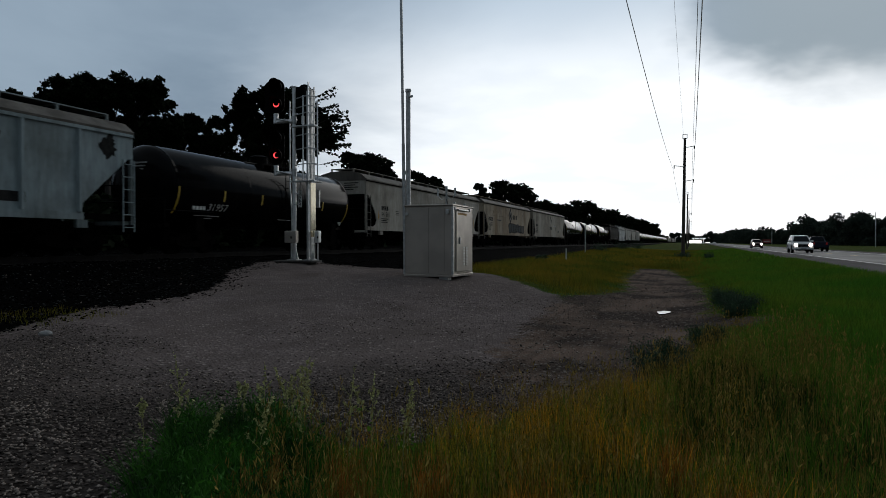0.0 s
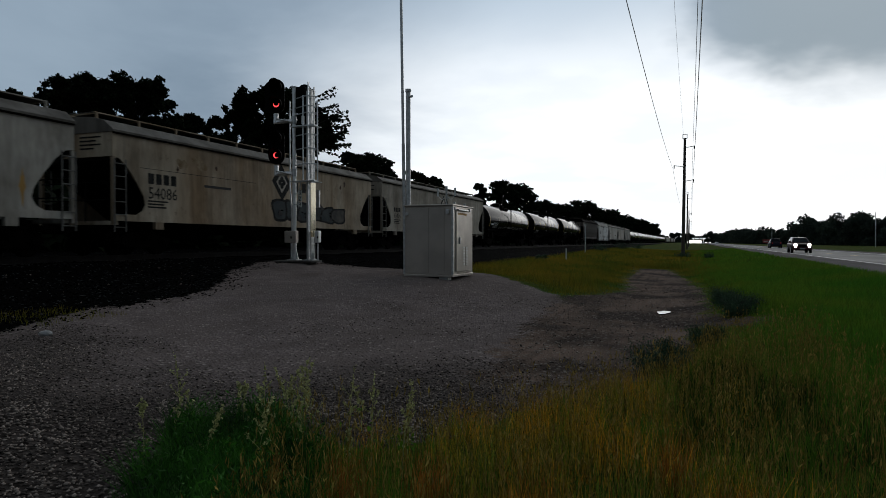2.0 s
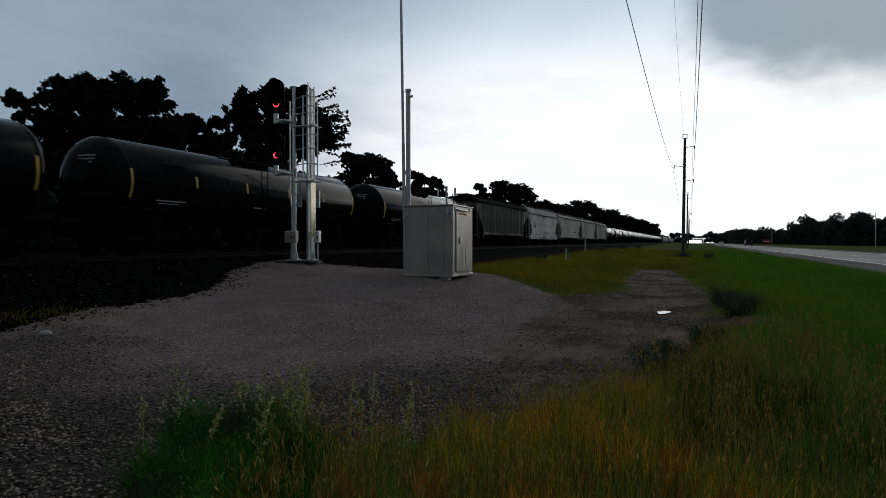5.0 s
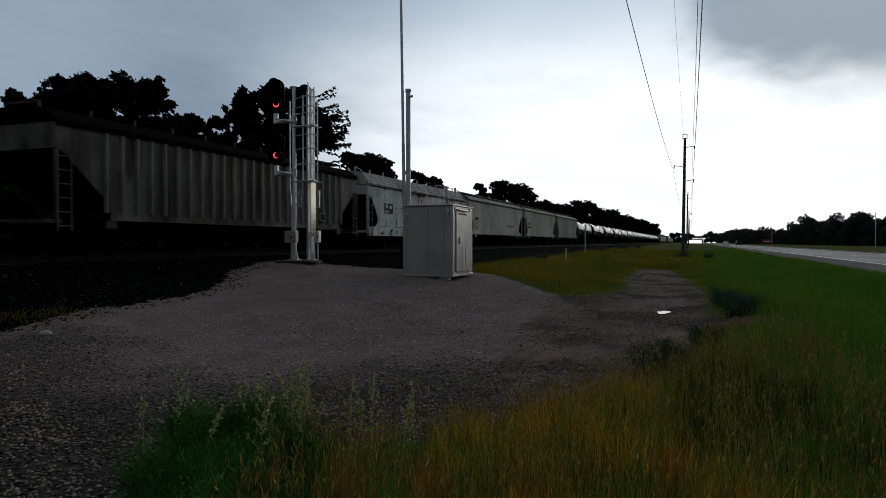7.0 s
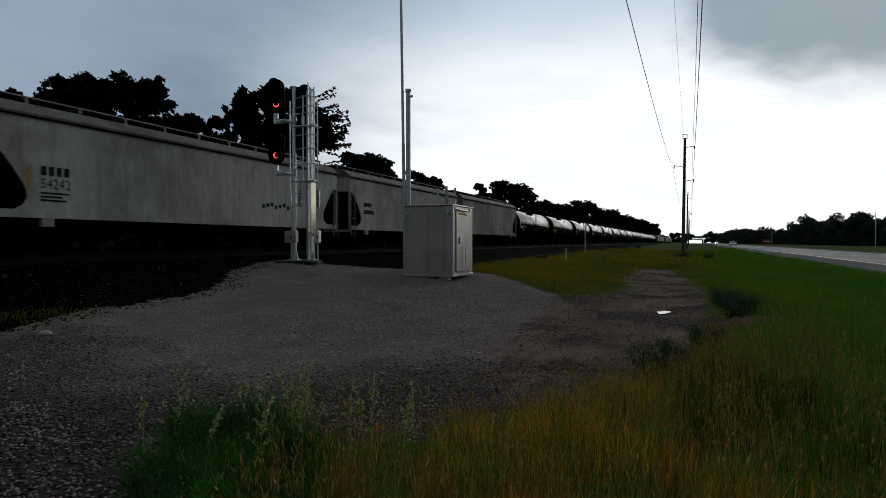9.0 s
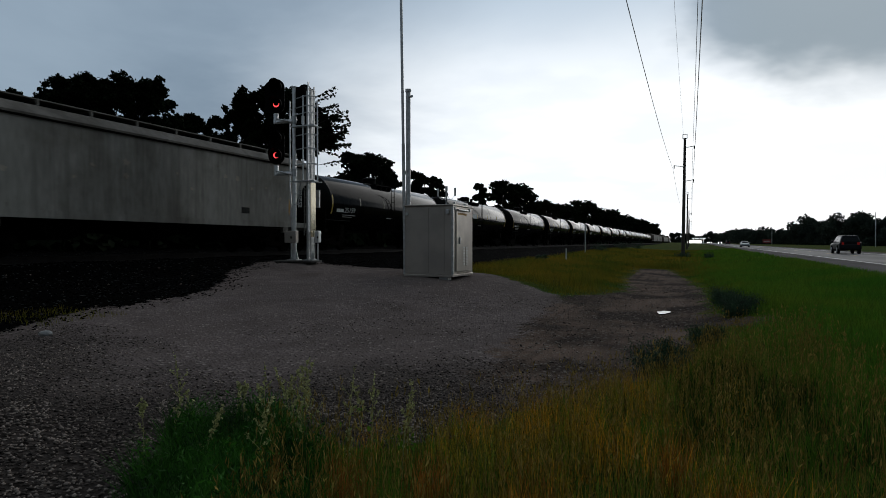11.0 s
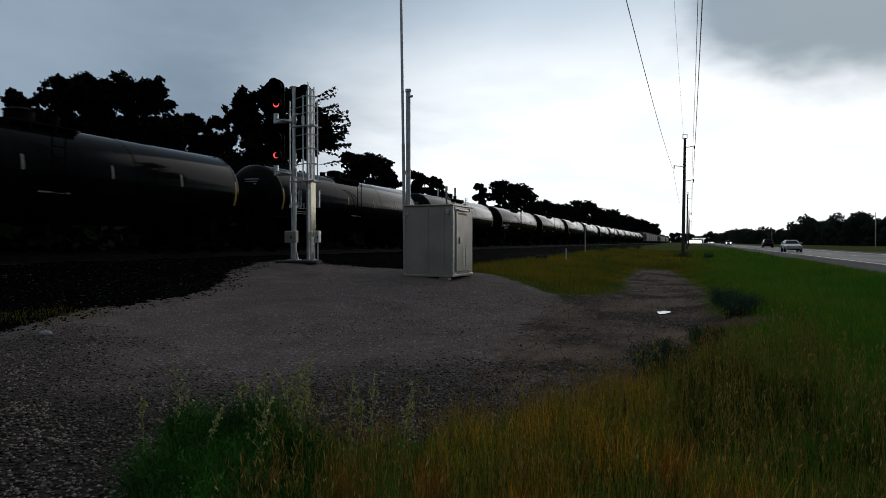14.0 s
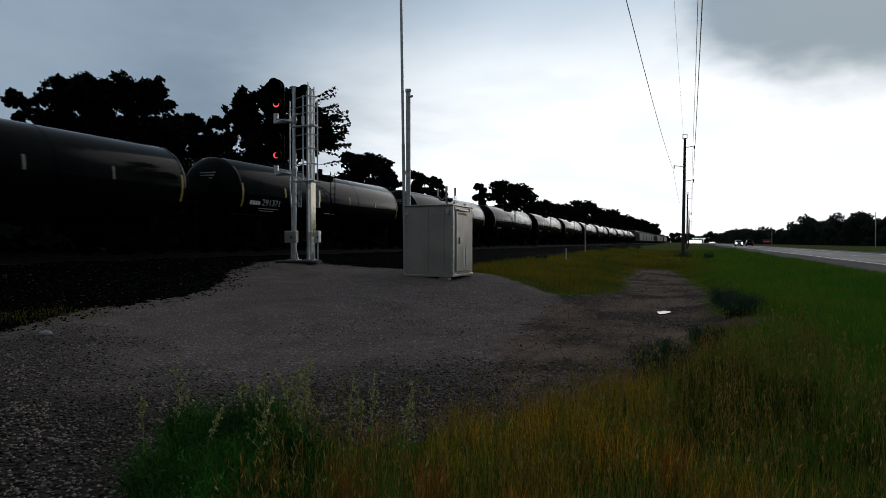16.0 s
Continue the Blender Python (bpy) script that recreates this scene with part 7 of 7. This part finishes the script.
def weed(seed, height):
    """A tall wispy weed: leaning stem, side shoots, loose seeds."""
    r = np.random.default_rng(seed)
    bm = B()
    lean = r.normal(0, 0.13, 2) * height
    pts, leafs, shoots = [], [], []

    def stem_at(f):
        return np.array([lean[0] * f * f, lean[1] * f * f, height * f])
    for f0, f1 in zip((0.0, 0.3, 0.6, 0.85), (0.3, 0.6, 0.85, 1.0)):
        rod(bm, stem_at(f0) - (0, 0, 0.03 if f0 == 0 else 0), stem_at(f1), 0.0045 * (1.1 - f0), 0.0045 * (1.1 - f1), 5)
    for i in range(r.integers(6, 11)):
        f = r.uniform(0.35, 0.98)
        a = r.uniform(0, math.tau)
        reach = height * r.uniform(0.08, 0.2) * (1.25 - f)
        tip = stem_at(f) + np.array([math.cos(a) * reach, math.sin(a) * reach, height * r.uniform(0.06, 0.16)])
        shoots.append((stem_at(f), tip))
        n = r.integers(7, 16)
        g = r.uniform(0.35, 1.0, n)[:, None]
        pts.append(stem_at(f) * (1 - g) + tip * g + r.normal(0, 0.006, (n, 3)))
    g = r.uniform(0.75, 1.0, 26)
    pts.append(np.stack([stem_at(k) for k in g]) + r.normal(0, 0.006, (26, 3)))
    for k in r.uniform(0.05, 0.6, 16):
        leafs.append(stem_at(k) + r.normal(0, 0.025, 3) * (1, 1, 0.4))
    w = tagged(empty("tall_weed", pose(0, 0, 0)), "tall wispy seeding weed at the gravel edge", "weed", "weeds at the gravel edge")
    bmesh.ops.remove_doubles(bm, verts=bm.verts, dist=0.0012)
    part("stem", bm, WISP, w)
    for a, b in shoots:
        part("side_shoot", rod(B(), a, b, 0.0018, 0.0008, 4), WISP, w)
    o = new("seed_spray", leaf_mesh("seed_spray", np.concatenate(pts), 0.0125, WISP, r))
    o.parent = w
    o["kind"] = "stuff"
    o = new("leaf_spray", leaf_mesh("leaf_spray", np.array(leafs), 0.022, GREEN, r))
    o.parent = w
    o["kind"] = "stuff"
    return w


weed_kinds = [weed(61 + i, h) for i, h in enumerate((0.42, 0.62, 0.5, 0.72, 0.34, 0.56, 0.48))]
place = random.Random(5)
weed_spots = [(place.gauss(-3.0, 0.55), place.gauss(4.25, 0.32)) for i in range(25)]
for i, (x, y) in enumerate(weed_spots):
    m = pose(x, y, float(ground_z(x, y)), 0, 0, place.uniform(0, 360))
    if i < 7:
        weed_kinds[i].matrix_basis = m
    else:
        copy_thing(weed_kinds[i % 7], m)


def bush(x, y, r, h, seed, leaves=3000):
    g = np.random.default_rng(seed)
    b = tagged(empty("bush", pose(x, y, float(ground_z(x, y)))), "low dark green bush at the edge of bare dirt", "bush", "bushes by the dirt patch")
    bm = B()
    ends = []
    for i in range(16):
        a = i * 2.4
        e = (math.cos(a) * r * g.uniform(0.4, 0.9), math.sin(a) * r * g.uniform(0.4, 0.9), h * g.uniform(0.35, 1.1))
        rod(bm, (0, 0, -0.05), e, 0.012, 0.004, 5)
        ends.append(e)
    part("woody_base", bm, TREE_BARK, b)
    e = np.array(ends)[g.integers(0, 16, leaves)]
    pts = e * g.uniform(0.1, 1.05, leaves)[:, None] * (1, 1, 0.9) + g.normal(0, 0.2 * r, (leaves, 3)) * (1, 1, 0.8)
    pts[:, 2] = np.abs(pts[:, 2])
    o = new("foliage", leaf_mesh("foliage", pts, 0.011 if y < 30 else 0.07, BUSH, g))
    o.parent = b


for i, (x, y, r, h) in enumerate([(-0.38, 8.7, 0.40, 0.33), (-0.2, 9.3, 0.22, 0.36), (0.22, 11.0, 0.3, 0.26), (0.85, 14.4, 0.42, 0.42), (1.1, 15.6, 0.45, 0.42), (0.75, 17.2, 0.42, 0.36), (-0.7, 74.6, 1.1, 0.5), (1.6, 67.0, 0.5, 0.6), (-9.5, 44.0, 0.4, 0.5), (-12.0, 95.0, 1.6, 1.0), (-11.5, 120.0, 2.0, 1.3), (-11.0, 150.0, 2.0, 1.4)]):
    bush(x, y, r, h, 300 + i, 10000 if y < 30 else 900)


def rubble(name, label, pts, size, material, sink=0.3):
    """Irregular broken stones of eight faces."""
    n = len(pts)
    base = np.array([(1, 0, 0), (-1, 0, 0), (0, 1, 0), (0, -1, 0), (0, 0, 1), (0, 0, -1)], float)
    v = base[None] * rng.uniform(0.55, 1.25, (n, 6, 1)) + rng.normal(0, 0.22, (n, 6, 3))
    v *= np.array([1.0, 1.0, 0.62])
    a = rng.uniform(0, math.tau, n)
    ca, sa = np.cos(a)[:, None], np.sin(a)[:, None]
    v = np.stack([v[..., 0] * ca - v[..., 1] * sa, v[..., 0] * sa + v[..., 1] * ca, v[..., 2]], -1) * size[:, None, None]
    z = ground_z(pts[:, 0], pts[:, 1]) + size * sink
    v += np.stack([pts[:, 0], pts[:, 1], z], 1)[:, None]
    f = np.array([(0, 2, 4), (2, 1, 4), (1, 3, 4), (3, 0, 4), (2, 0, 5), (1, 2, 5), (3, 1, 5), (0, 3, 5)])
    t = (np.arange(n)[:, None, None] * 6 + f).reshape(-1, 3)
    return tagged(new(name, tri_mesh(name, v.reshape(-1, 3), t, material)), label, "gravel", kind="stuff")


def on_gravel(x, y):
    return (signed(GRAVEL, x, y) + wobble(x, y, 2.3) * 0.2 < 0.05) & in_view(x, y)


p = area(150000, -12.0, 0.0, 1.6, 13.0, on_gravel)
p = p[rng.uniform(size=len(p)) < loose(p[:, 0], p[:, 1]) * np.clip(0.35 + 0.09 * p[:, 1], 0.5, 1)]
rubble("loose_gravel", "loose grey crushed stone on the pad", p, rng.uniform(0.008, 0.021, len(p)) * np.clip(1.35 - 0.07 * p[:, 1], 0.95, 1.08), GRAVEL_STONE)
p = area(7000, -13, 0.3, 5.5, 20, on_gravel)
p = p[rng.uniform(size=len(p)) > loose(p[:, 0], p[:, 1])]
rubble("pad_gravel", "fine packed grey stone on the pad", p, rng.uniform(0.005, 0.016, len(p)), PAD_STONE)
p = area(3200, -7.0, -1.5, 8.0, 18.0, on_gravel)
p = p[wobble(p[:, 0], p[:, 1], 0.6) + rng.normal(0, 0.4, len(p)) > 0.1]
rubble("pale_stones", "pale loose stones on the slope of the pad", p, rng.uniform(0.008, 0.022, len(p)), GRAVEL_STONE)
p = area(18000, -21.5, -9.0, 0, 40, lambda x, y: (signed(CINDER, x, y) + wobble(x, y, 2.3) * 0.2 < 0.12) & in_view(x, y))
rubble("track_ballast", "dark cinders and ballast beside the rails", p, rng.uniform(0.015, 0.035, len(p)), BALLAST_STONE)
p = area(130, -15.5, -9.0, 4, 20, lambda x, y: (signed(CINDER, x, y) < 0.1) & in_view(x, y))
rubble("pale_stones", "scattered pale stones on the dark cinders", p, rng.uniform(0.015, 0.035, len(p)), GRAVEL_STONE)
p = area(2600, -3.5, 1.0, 7.5, 26, lambda x, y: signed(DIRT, x, y) < 0.1)
rubble("pale_stones", "pale stones scattered on bare dirt", p, rng.uniform(0.008, 0.026, len(p)), GRAVEL_STONE)

rx, ry = -9.05, 7.05
bm = B()
bmesh.ops.create_icosphere(bm, subdivisions=2, radius=0.1)
for v in bm.verts:
    v.co = Vector((v.co.x * 1.2, v.co.y * 0.8, v.co.z * 0.5)) * (1 + 0.18 * math.sin(v.co.x * 40) * math.cos(v.co.y * 33))
rock = tagged(part("rock", bm, mat("pale_rock", (0.34, 0.33, 0.31), (0.26, 0.25, 0.24), 0.9, 0, 8, 60, 0.4)), "pale flat rock at the edge of the gravel", "rock")
rock.matrix_basis = pose(rx, ry, float(ground_z(rx, ry)) + 0.03)


# ---------------------------------------------------------------- what moves


def motions():
    for car, k in train:
        y = (ENDS[k] + ENDS[k + 1]) / 2 * SPEED - 6.38 + (0.8 if k == 1 else 1.36 if k == 0 else 0.25 if car.name.startswith("tank_car") else 0.0)
        walk(car, [(t, pose(TRACK_X, y - SPEED * t, RAIL_Z)) for t in (0, 4, 8, 12, 16)])
    for car, lane, y, v in TRAFFIC:
        turn = 180 if v > 0 else 0
        walk(car, [(t, pose(road_x(lane, y + v * t), y + v * t, ROAD_Z, 0, 0, turn - 0.54)) for t in (0, 4, 8, 12, 16)])


motions()
